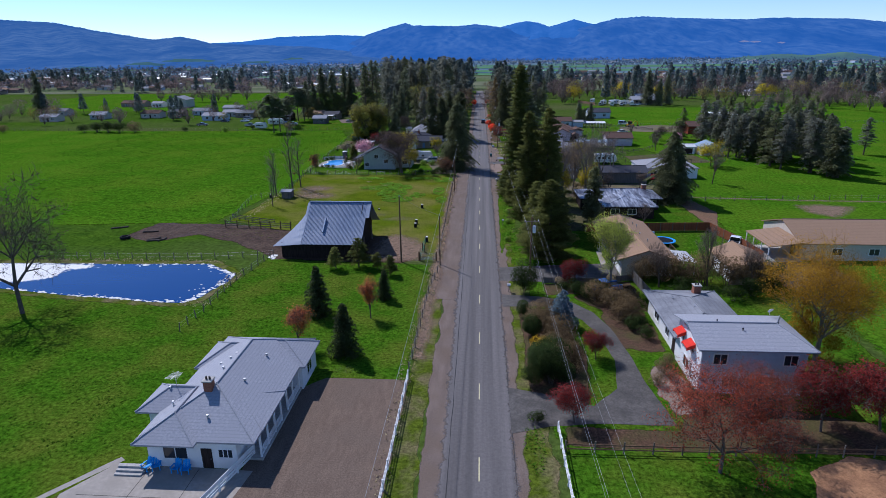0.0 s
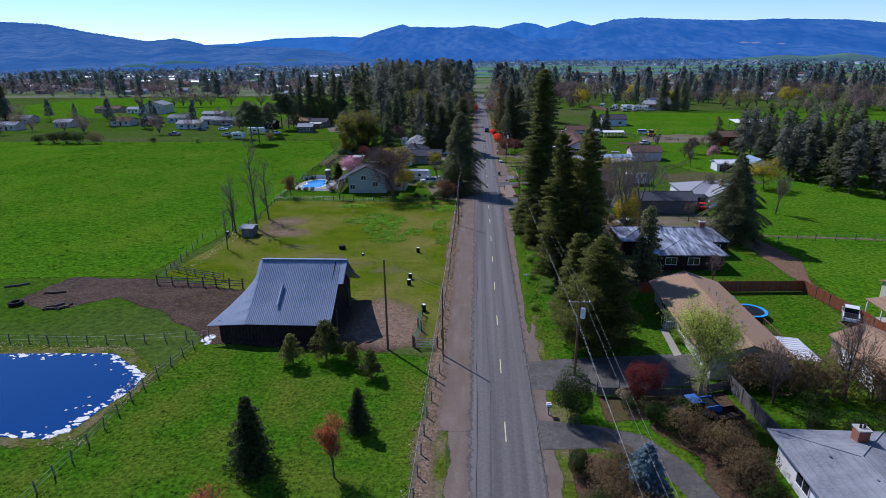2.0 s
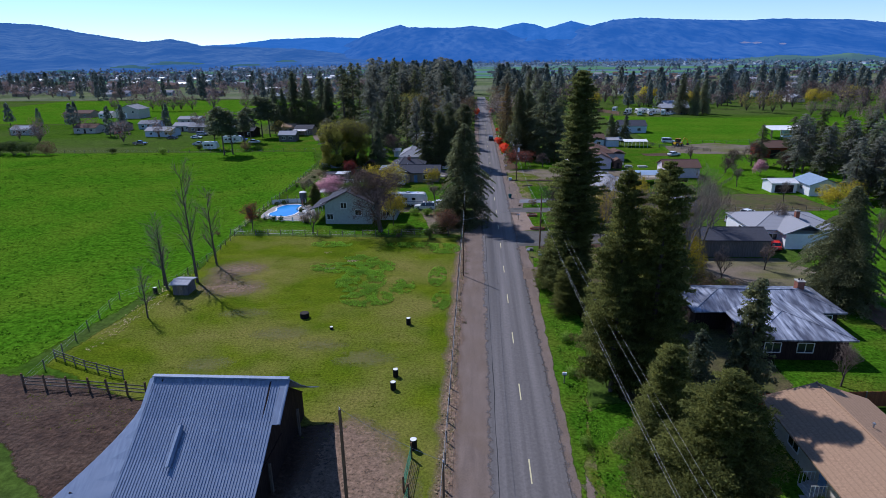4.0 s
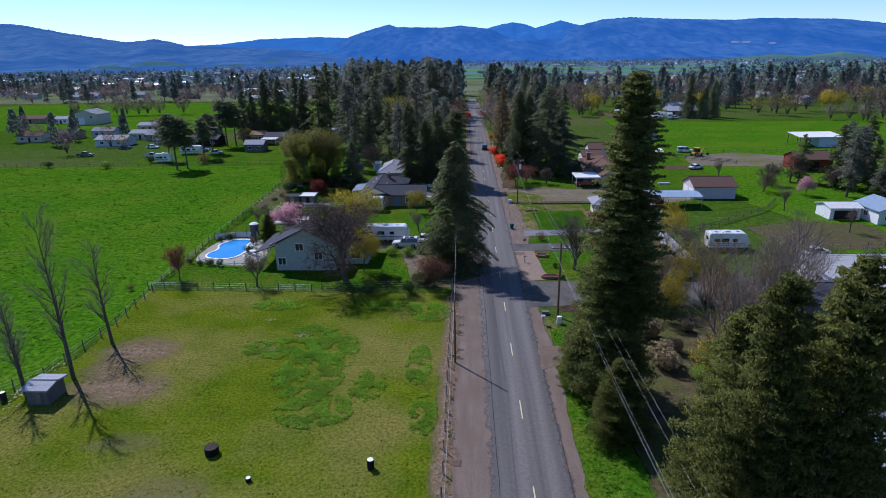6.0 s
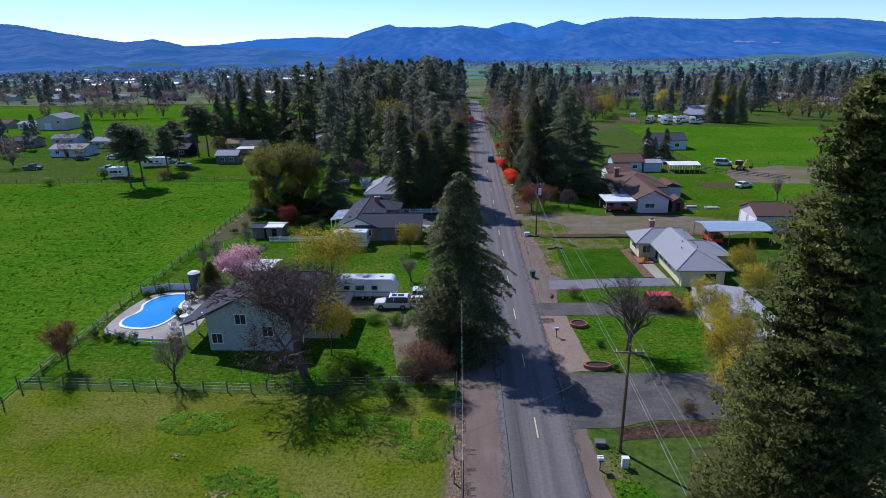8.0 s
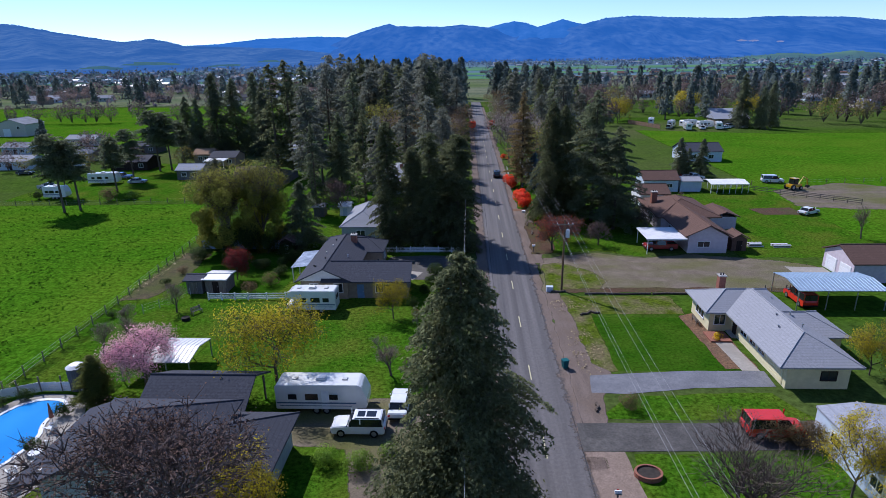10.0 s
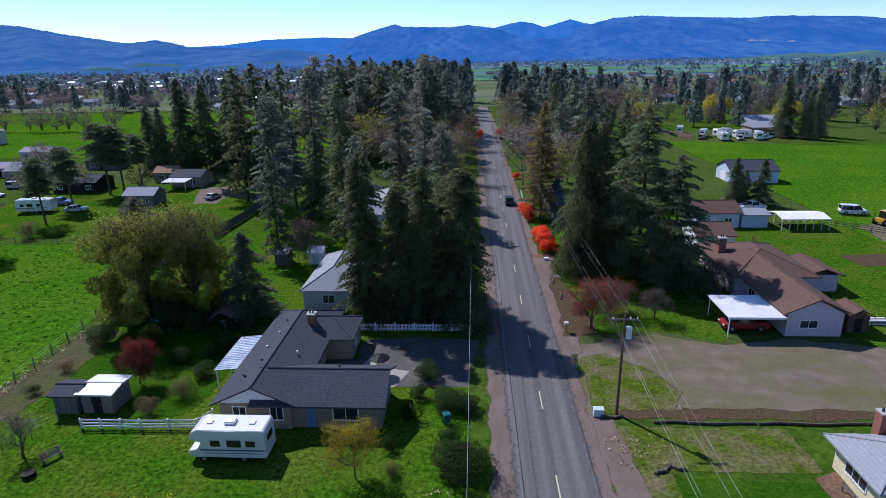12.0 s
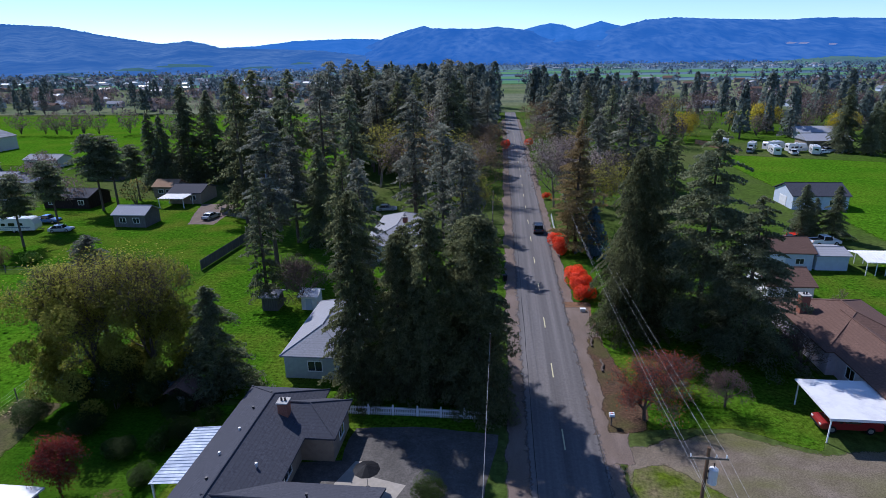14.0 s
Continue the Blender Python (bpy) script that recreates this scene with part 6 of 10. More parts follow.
def pink_house():
    b = Building("house", 32, 250, "pale pink house with brown shingle gables and a brick chimney")
    b.walls(28.5, 34.8, 238.4, 251.0, 2.9, PINK_WALL)
    b.walls(27.6, 37.6, 250.0, 263.4, 2.9, PINK_WALL)
    b.hip(28.3, 35.0, 238.4, 256.0, 2.86, 4.7, BROWN_ROOF, "y", gable=(True, True), over=0.5)
    b.hip(27.4, 37.8, 250.0, 263.6, 2.88, 5.0, BROWN_ROOF, "y", over=0.5)
    b.gable_wall(28.5, 34.8, 238.4, 2.9, 4.6, PINK_WALL)
    b.window("s", 31.0, 238.4, 1.1, 1.9, 0.9)
    b.window("w", 256, 27.6, 1.0, 2.0, 1.2)
    b.window("w", 247.4, 28.5, 1.0, 1.4, 1.2)
    b.chimney(28.6, 258.6, 2.5, 5.7, 1.0)
    b.box("carport_roof", 21.5, 28.0, 237.6, 244.2, 2.62, 2.74, WHITE_TIN, "flat white carport roof")
    b.box("fascia", 21.46, 28.0, 237.54, 237.6, 2.5, 2.76, WHITE)
    for x, y in ((21.8, 237.9), (21.8, 243.9), (25, 243.9)):
        b.post(x, y, 0, 2.62, 0.05)
    b.walls(37.8, 42.0, 252, 258, 2.4, PINK_WALL, "annex_wall")
    b.hip(37.6, 42.2, 251.8, 258.2, 2.4, 3.3, BROWN_ROOF, "y", gable=(True, True), over=0.3, label="pinkish brown annex roof")


ranch_house(); white_house(); tan_house(); brown_house(); barn(); farmhouse(); charcoal_house(); cream_house(); pink_house()
shed("long_shed", 28.8, 44.4, 158.2, 165.6, 2.9, 4.1, GREY_BOARD, DARK_ROOF, "long low dark grey shed beside the gravel yard", windows=(("s", 32, 1.2, 1.2, 0.8),))
g = shed("house", 44.6, 60.0, 165.0, 176.6, 2.8, 4.6, WHITE, PALE_ROOF, "white house with a pale grey hipped roof", gable=False, category="house", windows=(("s", 48, 1.0, 1.6, 1.1), ("s", 56, 1.0, 1.6, 1.1), ("w", 170, 1.0, 1.6, 1.1)))
g.hip(49, 56, 162.4, 172, 2.8, 4.4, PALE_ROOF, "y", gable=(True, True))
g.walls(49.2, 55.8, 162.6, 165.0, 2.8, WHITE)
g.chimney(53.6, 168.6, 3.6, 5.4, 0.7)
shed("house", 74.4, 81.6, 203.2, 211.0, 2.6, 4.1, WHITE, BLUE_TIN, "small white house with a blue metal roof", "y", category="house", windows=(("s", 76.2, 1.0, 1.1, 1.1), ("s", 79.6, 1.0, 1.1, 1.1), ("w", 207, 1.0, 1.1, 1.1)))
shed("shed", 67.4, 73.4, 207, 212, 2.3, 3.0, WHITE, WHITE_TIN, "low white open-fronted shed", doors=(("s", 70.4, 4.4, 1.9, DARK_WALL),))
shed("barn", 87.6, 97.2, 258, 266, 3.2, 5.0, RED_WALL, BROWN_ROOF, "small red barn with a brown roof", doors=(("s", 92, 3, 2.6, DARK_WALL),), category="barn")
pb = Building("pole_barn", 118, 305, "open pole barn with a pale metal roof", "barn")
pb.walls(118, 125, 302, 309, 3.4, PALE_BLUE)
pb.tin(110.5, 126, 301, 310, 3.6, 4.4, "s", WHITE_TIN, 0.8)
for x_ in (111, 114.5):
    for y_ in (301.4, 309.6):
        pb.post(x_, y_, 0, 3.7, 0.12, OLD_WOOD)
shed("garage", 46.8, 56.4, 225.2, 232.4, 2.8, 4.5, PINK_WALL, BROWN_ROOF, "pale detached garage with a brown roof and white doors", doors=(("w", 227.0, 2.6, 2.2, WHITE), ("w", 230.4, 2.6, 2.2, WHITE)), category="garage")
shed("shed", 36.0, 38.4, 239.4, 242.4, 2.1, 2.9, BROWN_ROOF, BROWN_ROOF, "small brown garden shed beside the pink house", "y", doors=(("s", 37.2, 0.9, 1.8, DARK_WALL),))
shed("workshop", 33.8, 41.8, 283.0, 290.0, 2.8, 4.4, PALE_BLUE, BROWN_ROOF, "pale blue workshop with a brown gabled roof", doors=(("s", 36.4, 2.4, 2.1, WHITE),), windows=(("s", 39.8, 1.1, 1.2, 0.8),))
shed("shed", 42.4, 47.2, 283.2, 288.6, 2.4, 3.0, PALE_BLUE, PALE_ROOF, "low grey-roofed shed beside the workshop")
shed("house", 29.0, 35.0, 268.6, 276.0, 2.8, 4.2, WHITE, BROWN_ROOF, "white cottage half hidden behind the cedar", windows=(("s", 32, 1.0, 1.6, 1.1),), category="house")
# The front wall's blue shade is put into the wall colour.
shed("house", 56.2, 67.8, 322.4, 331.6, 3.0, 5.0, PALE_BLUE, DARK_ROOF, "pale house, front shade painted blue, dark grey gabled roof", "x", category="house", doors=(("w", 327.0, 3.4, 2.3, WHITE),), windows=(("s", 59.5, 1.0, 1.4, 1.1), ("s", 64.6, 1.0, 1.4, 1.1)))
shed("house", -30.4, -23.6, 245.0, 259.0, 2.7, 4.7, SAGE, PALE_ROOF, "house with a pale grey hipped shingle roof", "y", gable=False, category="house", windows=(("s", -27, 1.0, 1.5, 1.1),))
c_ = shed("house", -30.6, -20.6, 283, 302, 2.8, 5.0, SAGE, PALE_ROOF, "long house with a pale grey roof among the pines", "y", gable=False, category="house", windows=(("s", -25, 1.0, 1.5, 1.1),))
c_.chimney(-24.6, 291, 4.0, 5.8, 0.8)
# The open shed's grey board colour paints in the shade on its walls.
for x0_, x1_, y0_, y1_, wall_, roof_, lab_ in ((-88.4, -81.4, 301.2, 306.6, GREY_BOARD, GREY_ROOF, "pale open shed with a flat grey roof"), (-116.4, -104.8, 316, 324, DARK_WALL, DARK_ROOF, "dark low outbuilding behind the pasture"),
                                               (-88, -80, 322, 330, TAN_WALL, DARK_ROOF, "grey-roofed carport building by the drive"), (-96, -90, 328.4, 334, TAN_WALL, TAN_ROOF, "small tan shed with a shallow roof"), (-72, -62, 334, 343, SAGE, GREY_ROOF, "grey house standing beyond the sheds")):
    shed("house" if x1_ - x0_ > 8.5 else "shed", x0_, x1_, y0_, y1_, 2.6, 4.0, wall_, roof_, lab_, category="house" if x1_ - x0_ > 8.5 else "shed", windows=(("s", x0_ + 2, 1.0, 1.3, 1.0), ("s", x1_ - 2, 1.0, 1.3, 1.0)))
for x_, y_, w_, d_, wall_, roof_, lab_, rise_ in ((-149.4, 322, 12.5, 8, PALE_BLUE, PALE_ROOF, "pale house with a pale grey roof beyond the pasture", 1.4), (-170.7, 351, 10, 7, PALE_BLUE, MID_ROOF, "pale blue house with a grey roof", 1.4),
                                            (-148, 341, 9, 7, SAGE, PALE_ROOF, "grey house with a pale roof in the far yards", 1.3), (-137.6, 336.5, 10.5, 7.5, TAN_WALL, MID_ROOF, "brown house with a grey roof in the far yards", 1.4),
                                            (-193.5, 336, 11, 8, BEIGE, BROWN_ROOF, "beige house with a brown roof in the far yards", 1.5), (-183, 344, 9, 7, TAN_WALL, DARK_ROOF, "tan house with a dark roof in the far yards", 1.4),
                                            (-249, 412, 17, 9, TAN_WALL, BROWN_ROOF, "long brown house at the meadow's edge", 1.6), (-229.5, 408, 8, 7, WHITE, PALE_ROOF, "small white outbuilding at the meadow's edge", 1.2),
                                            (-222, 330, 9, 7, SAGE, GREY_ROOF, "grey cottage beyond the pasture", 1.4), (-160, 372, 12, 7, BEIGE, PALE_ROOF, "low beige house by the meadow", 1.3), (-124, 352, 10, 7, GREY_BOARD, DARK_ROOF, "dark grey outbuilding by the meadow", 1.3),
                                            (-262, 352, 11, 8, SAGE, MID_ROOF, "grey-green house with a grey roof beyond the pasture", 1.5), (-243, 318, 10, 7, BEIGE, GREY_ROOF, "beige cottage with a grey roof", 1.4)):
    shed("house", x_ - w_ / 2, x_ + w_ / 2, y_ - d_ / 2, y_ + d_ / 2, 2.6, 2.6 + rise_, wall_, roof_, lab_, category="house", windows=(("s", x_ - w_ * 0.28, 1.0, 1.3, 1.0), ("s", x_ + w_ * 0.28, 1.0, 1.3, 1.0)), doors=(("s", x_, 0.95, 2.05, DARK_WALL),))
shed("barn", -219.6, -205.6, 400, 412, 5.2, 7.6, BEIGE, MID_ROOF, "tall beige barn with a grey gabled roof and a white door", "y", category="barn", doors=(("s", -214.6, 3.4, 3.4, WHITE),), windows=(("s", -209, 3.4, 1.2, 1.0),))
cp_ = Building("carport", -85, 319, "flat white carport before a dark-roofed shed", "carport")
cp_.tin(-88.2, -81.8, 317.2, 321.8, 2.35, 2.6, "s", WHITE_TIN, 0.4, "canopy", "flat white metal canopy")
for x_ in (-88.0, -82.0):
    for y_ in (317.4, 321.6):
        cp_.post(x_, y_, 0, 2.4)
shed("garden_shed", -47.6, -45.4, 220.8, 223.2, 2.0, 2.4, GREY_BOARD, DARK_ROOF, "weathered grey garden shed", doors=(("s", -46.5, 0.9, 1.75, OLD_WOOD),), category="shed")
shed("garden_shed", -45.0, -42.0, 221.0, 224.0, 2.1, 2.3, OLD_WOOD, WHITE_TIN, "small wooden shed with a white roof", category="shed", doors=(("s", -43.5, 0.9, 1.8, DARK_WALL),))
shed("garden_shed", -39.6, -37.2, 238.0, 240.2, 2.0, 2.9, DARK_WALL, BROWN_ROOF, "small dark playhouse by the blue fence", "y", category="shed", doors=(("s", -38.4, 0.8, 1.7, WHITE),))
shed("garden_shed", -34.6, -32.4, 262.6, 265, 2.0, 2.6, WHITE, WHITE_TIN, "small white metal garden shed", category="shed", doors=(("s", -33.5, 0.9, 1.7, PALE_BLUE),))
shed("garden_shed", -40.0, -37.8, 262, 264.4, 2.0, 2.5, GREY_BOARD, PALE_ROOF, "grey-roofed garden shed by the conifers", category="shed")
shed("pump_shed", -50.2, -48.0, 138.8, 141.4, 1.7, 1.95, GREY_BOARD, GREY_ROOF, "small weathered pump shed by the bare trees", category="shed", doors=(("s", -49.1, 0.8, 1.5, OLD_WOOD),))
hb = shed("house", 54.0, 72, 97.0, 111.0, 2.9, 5.2, BEIGE, TAN_ROOF, "beige house with a tan gabled roof and open porch", "x", category="house", windows=(("s", 60, 1.0, 1.6, 1.1), ("s", 66, 1.0, 1.6, 1.1)), doors=(("w", 99.6, 0.95, 2.05, DARK_WALL),))
bm_ = bmesh.new()
prism(bm_, [(53.9 - hb.x, 3.5), (53.9 - hb.x, 3.36), (48.2 - hb.x, 2.62), (48.2 - hb.x, 2.76)], "y", 95.8 - hb.y, 105.2 - hb.y)
part("porch_roof", bm_, TAN_ROOF, hb.root)
hb.box("porch_floor", 48.6, 54.0, 96.0, 105.0, 0.0, 0.12, CONCRETE_PLAIN)
for y_ in (96.2, 99.0, 102.0, 104.9):
    hb.post(48.4, y_, 0.0, 2.68)
hb.box("porch_rail", 48.38, 48.44, 99.1, 104.8, 0.85, 0.95, RED_CLOTH)
shed("garage", 38.2, 44.8, 85.2, 94.4, 2.45, 3.9, TAN_WALL, TAN_ROOF, "brown garage with white doors and a tan roof", "y", category="garage", doors=(("w", 87.4, 2.4, 2.1, WHITE), ("w", 91.4, 2.4, 2.1, WHITE)))
shed("mobile_home", 22.3, 28.6, 174.8, 190.0, 2.7, 3.1, PALE_BLUE, GREY_ROOF, "long mobile home with a flat grey roof", "y", category="mobile home", windows=(("w", 178, 1.1, 1.3, 0.9), ("w", 182, 1.1, 1.3, 0.9), ("w", 187, 1.1, 1.3, 0.9)), over=0.1)


def open_canopy(name, x0, x1, y0, y1, z, rise, material, label, low="s", posts=3, rm=None):
    b = Building(name, (x0 + x1) / 2, (y0 + y1) / 2, label, "carport")
    ym = (y0 + y1) / 2
    b.tin(x0, x1, y0, ym, z, z + rise, "s", material, 0.45)
    b.tin(x0, x1, ym, y1, z, z + rise, "n", material, 0.45)
    for i in range(posts):
        x = x0 + 0.15 + (x1 - x0 - 0.3) * i / (posts - 1)
        for y in (y0 + 0.1, y1 - 0.1):
            b.post(x, y, 0, z, 0.05, rm or STEEL)
    b.box("beam", x0, x1, y0 + 0.05, y0 + 0.13, z - 0.12, z - 0.02, rm or STEEL)
    b.box("beam", x0, x1, y1 - 0.13, y1 - 0.05, z - 0.12, z - 0.02, rm or STEEL)


open_canopy("carport", -43.8, -36.2, 197.6, 203.0, 2.2, 0.5, WHITE_TIN, "open carport with a white ribbed metal roof", posts=4)
open_canopy("carport", 34.2, 45.4, 215.8, 222.4, 2.7, 0.5, BLUE_TIN, "open steel carport with a pale blue ribbed roof", posts=4)
open_canopy("greenhouse_frame", 48.6, 57.4, 281.0, 287.0, 2.2, 0.5, WHITE_TIN, "long white-roofed open greenhouse frame", posts=7, rm=WHITE)

HAZY_TWIG = leaf("grey_brown_twig_haze", (0.300, 0.235, 0.215), (0.195, 0.155, 0.148), 0.4)

# ---- trees and shrubs: one of each kind, then copies ----
SEQUOIA = conifer("towering dense dark green sequoia by the road", 31.2, 4.3, SEQUOIA_SPRAY, 11, bare=0.0, power=0.44, droop=-0.25, per=34, size=0.25, dense=9, sweep=0.6, rough=0.6, short=0.5)
CEDARS = [conifer("tall dense green incense cedar", 21, 4.6, CEDAR, 21 + i, bare=0.02, power=0.5, droop=-0.25, per=22, size=0.25, dense=9, sweep=0.7) for i in range(2)]
FIRS = [conifer("dark green fir tree with tiered boughs", 20, 5.2, FIR, 31 + i, bare=0.03, power=0.62, droop=0.22, per=13, size=0.38, dense=6) for i in range(3)]
SPRUCES = [conifer("dense dark spruce with drooping boughs", 20, 6.0, SPRUCE, 41 + i, bare=0.02, power=0.55, droop=0.4, per=15, size=0.26, dense=9) for i in range(2)]
PINES = [conifer("tall ponderosa pine with an open crown", 28, 5.6, PINE, 51 + i, bare=0.22, power=0.42, droop=0.02, per=7, size=0.42, clump=0.45, belly=0.55, dense=7) for i in range(3)]
DEODAR = conifer("broad dark deodar cedar with tiered boughs", 25, 9.0, FIR, 61, bare=0.05, power=0.62, droop=0.05, per=7, size=0.34, dense=10)
YOUNG = conifer("small dense conical evergreen on the lawn", 6.6, 1.9, DARK_NEEDLE, 71, bare=0.0, power=0.65, droop=0.1, per=34, size=0.27)
SAPLING = conifer("young green pine sapling by the barn", 4.6, 1.8, CEDAR, 72, bare=0.12, power=0.5, droop=-0.15, per=18, size=0.28)
BLUE_CONE = conifer("small blue spruce with silvery needles", 4.8, 2.2, BLUE_FIR, 73, bare=0.0, power=0.7, droop=0.1, per=22, size=0.34)
NARROW = conifer("narrow upright dark green cypress", 11, 1.9, SPRUCE, 74, bare=0.02, power=0.45, droop=-0.1, per=22, size=0.38)
FAR_FIRS = [conifer("tall dark conifer in the roadside woods", 26, 4.9 + 0.6 * (i % 2), (FIR, PINE, PINE, SPRUCE, PINE)[i], 81 + i, bare=(0.08, 0.2, 0.26, 0.06, 0.15)[i], power=(0.5, 0.34, 0.3, 0.54, 0.38)[i],
                    droop=0.12, per=5.2, size=0.58, clump=0.35, dense=5, corners=3, belly=(0, 0.5, 0.4, 0, 0.5)[i]) for i in range(5)]

plant(SEQUOIA, 8.6, 141.5)
grown(CEDARS[0], 21, 8.9, 115.2, 23.2, 0.68)
grown(CEDARS[1], 21, 12.8, 115.9, 23.8, 0.78)
grown(CEDARS[1], 21, 10.6, 121.4, 19.0, 0.9)
grown(CEDARS[0], 21, 14.8, 121.6, 18.0, 0.8)
grown(CEDARS[1], 21, 6.6, 146.0, 8.5, 1.3)
grown(CEDARS[0], 21, 7.4, 134.5, 8.0, 1.6)
grown(FIRS[2], 20, 14.2, 107.4, 11.0, 1.0)
grown(NARROW, 11, 22.2, 115.0, 12.6, 1.0)
grown(SPRUCES[0], 20, -7.9, 179.4, 20.4, 1.12, label="tall dark drooping spruce overhanging the road")
grown(SPRUCES[1], 20, 44.2, 138.4, 16.6, 1.2)
grown(FIRS[0], 20, 46.6, 141.0, 13.0, 1.2)
COLUMNS = [conifer("tall columnar dark fir behind the white picket fence", 20, 4.3, SPRUCE, 91 + i, bare=0.02, power=0.34, droop=0.1, per=16, size=0.28, dense=8) for i in range(2)]
for x, y, h, w_, k in ((-21.2, 242.0, 21.4, 0.72, 0), (-17.2, 242.6, 17.2, 0.85, 1), (-14.2, 242.4, 19.6, 0.88, 0), (-9.4, 242.2, 19.2, 1.08, 1), (-17.4, 247.8, 16.5, 0.9, 0), (-11.0, 248.0, 17.5, 1.05, 1)):
    grown(COLUMNS[k], 20, x, y, h, w_)
grown(FIRS[1], 20, -36.8, 242.4, 11.6, 1.5, label="dense dark fir beside the blue fence")
grown(FIRS[2], 20, -40.6, 293, 18.5, 0.9)
grown(PINES[0], 28, -45.2, 281, 25.4)
grown(PINES[1], 28, -45.6, 293, 20.0)
grown(SPRUCES[0], 20, 8.4, 257.8, 23.2, 0.72)
grown(SPRUCES[1], 20, 11.4, 264.0, 22.0, 0.75)
plant(DEODAR, 16.6, 258.4)
grown(DEODAR, 25, 19.6, 252.4, 19.0, 1.0)
grown(SPRUCES[0], 20, 12.6, 271.0, 21.0, 0.9)
for x, y, h in ((-22.4, 71.9, 7.0), (-16.2, 60.9, 6.6), (-14.2, 77.7, 4.5)):
    grown(YOUNG, 6.6, x, y, h)
for x, y, h in ((-24.4, 89.7, 3.8), (-20.8, 91.0, 5.0), (-17.3, 89.6, 3.0), (-14.9, 87.2, 3.4)):
    grown(SAPLING, 4.6, x, y, h)
grown(BLUE_CONE, 4.8, 10.7, 70.2, 4.8)
grown(BLUE_CONE, 4.8, 8.6, 289, 8.4, 0.7)
for x, y, h in ((47.6, 300, 10.4), (53.4, 300.4, 10.0), (50.4, 301.6, 7.5)):
    grown(FIRS[1], 20, x, y, h, 1.2)
# grove of firs beyond the grey house
rng = random.Random(5)
for i in range(80):
    y = rng.uniform(166, 252)
    x = rng.uniform(80 + max(0, 188 - y) * 0.83, 98 + (y - 164) * 0.42)
    grown(FAR_FIRS[(0, 3, 4)[i % 3]], 26, x, y, rng.uniform(12.0, 16.5), rng.uniform(1.15, 1.45), label="dark fir in the grove behind the pasture")
UMBRELLA = conifer("flat-topped pine with a clear leaning trunk", 17, 4.8, FIR, 58, bare=0.42, power=0.3, droop=-0.05, per=9, size=0.42, clump=0.2, belly=0.6, dense=6)
for x, y, h in ((-100.3, 314.6, 17.6), (-97.3, 315.9, 17.0), (-98.0, 325.4, 13.7), (-97.4, 287.3, 13.7), (-99.7, 299.5, 14.1), (-96.9, 266.3, 17), (-94.6, 268.4, 15.5), (-107, 282, 12)):
    grown(UMBRELLA, 17, x, y, h, 1.1)
for x, y, h in ((-97.9, 338.7, 19.5), (-94.2, 344.7, 27), (-88.8, 348, 25.3), (-102.8, 341.4, 19.9), (-82, 350, 27), (-77, 344, 24), (-70, 352, 26), (108.5, 404.5, 22.4), (114.3, 399, 17.3), (121, 405, 19), (-287, 368, 25)):
    grown(FIRS[2], 20, x, y, h, 0.9)

TWIG_BUDS = leaf("brown_twig_buds", (0.190, 0.120, 0.095), (0.110, 0.070, 0.058), 0.3, 0.05)
BIG_BARE = broadleaf("large bare spreading oak with dark limbs beside the pond", 20, 23, 101, TWIG_BUDS, 7000, 0.13, bark=BARK, twig=DARK_TWIG, levels=(1, 5, 4, 4, 5), spread=0.95, up=0.2, start=0.24, thick=0.028, stout=1.3)
GNARLED = broadleaf("gnarled bare old shade tree with twisted limbs", 13, 17, 105, TWIG_BUDS, 15000, 0.14, twig=DARK_TWIG, levels=(1, 5, 4, 4, 5), spread=0.75, up=0.4, start=0.2, thick=0.034, fuzz=0.3, hang=1.2, stout=2.2)
VASE = broadleaf("bare vase-shaped shade tree on the front lawn", 9.4, 8.6, 99, twig=DARK_TWIG, levels=(1, 6, 4, 4, 4), spread=0.5, up=0.7, start=0.22, thick=0.012, stout=1.9)
PRUNED = broadleaf("bare brown spreading fruit tree", 6, 7, 98, TWIG_BUDS, 3000, 0.09, twig=DARK_TWIG, levels=(1, 6, 4, 4, 4), spread=0.85, up=0.35, start=0.16, thick=0.012, stout=1.5)
BARES = [broadleaf("slender bare tree with grey branches", 14, 6.4, 103 + i, TWIG_BUDS, 2400, 0.09, bark=BARK, twig=TWIG, levels=(1, 4, 4, 4, 4), spread=0.5, up=0.7, start=0.34, thick=0.012) for i in range(3)]
LEADERS = [leader("tall slender bare tree at the paddock edge", 17, 5.6, 151 + i, BARK, TWIG, 24) for i in range(2)]
RED_BIG = broadleaf("broad maple with dark red young leaves", 9.2, 12, 111, MAROON, 20000, 0.13, levels=(1, 5, 4, 4, 5), spread=0.85, up=0.4, start=0.1, fuzz=0.3)
WINE_TREE = broadleaf("round dark wine-red plum tree", 6, 6.6, 112, WINE, 8000, 0.17, levels=(1, 5, 4, 4, 4), spread=0.9, up=0.4, start=0.12)
ORANGE_TREE = broadleaf("small tree with orange-red buds", 5.8, 4.2, 113, ORANGE, 4200, 0.12, levels=(1, 4, 4, 4, 4), spread=0.6, up=0.7, start=0.3)
GOLD_TREE = broadleaf("golden-brown willow just budding beside the lawn", 14.5, 13, 114, GOLD, 44000, 0.14, bark=PALE_BARK, twig=GOLD, levels=(1, 8, 4, 4, 5), spread=0.6, up=0.8, start=0.05, fuzz=0.3, hang=0.5, skirt=0.45, flare=0.75, stout=1.2)
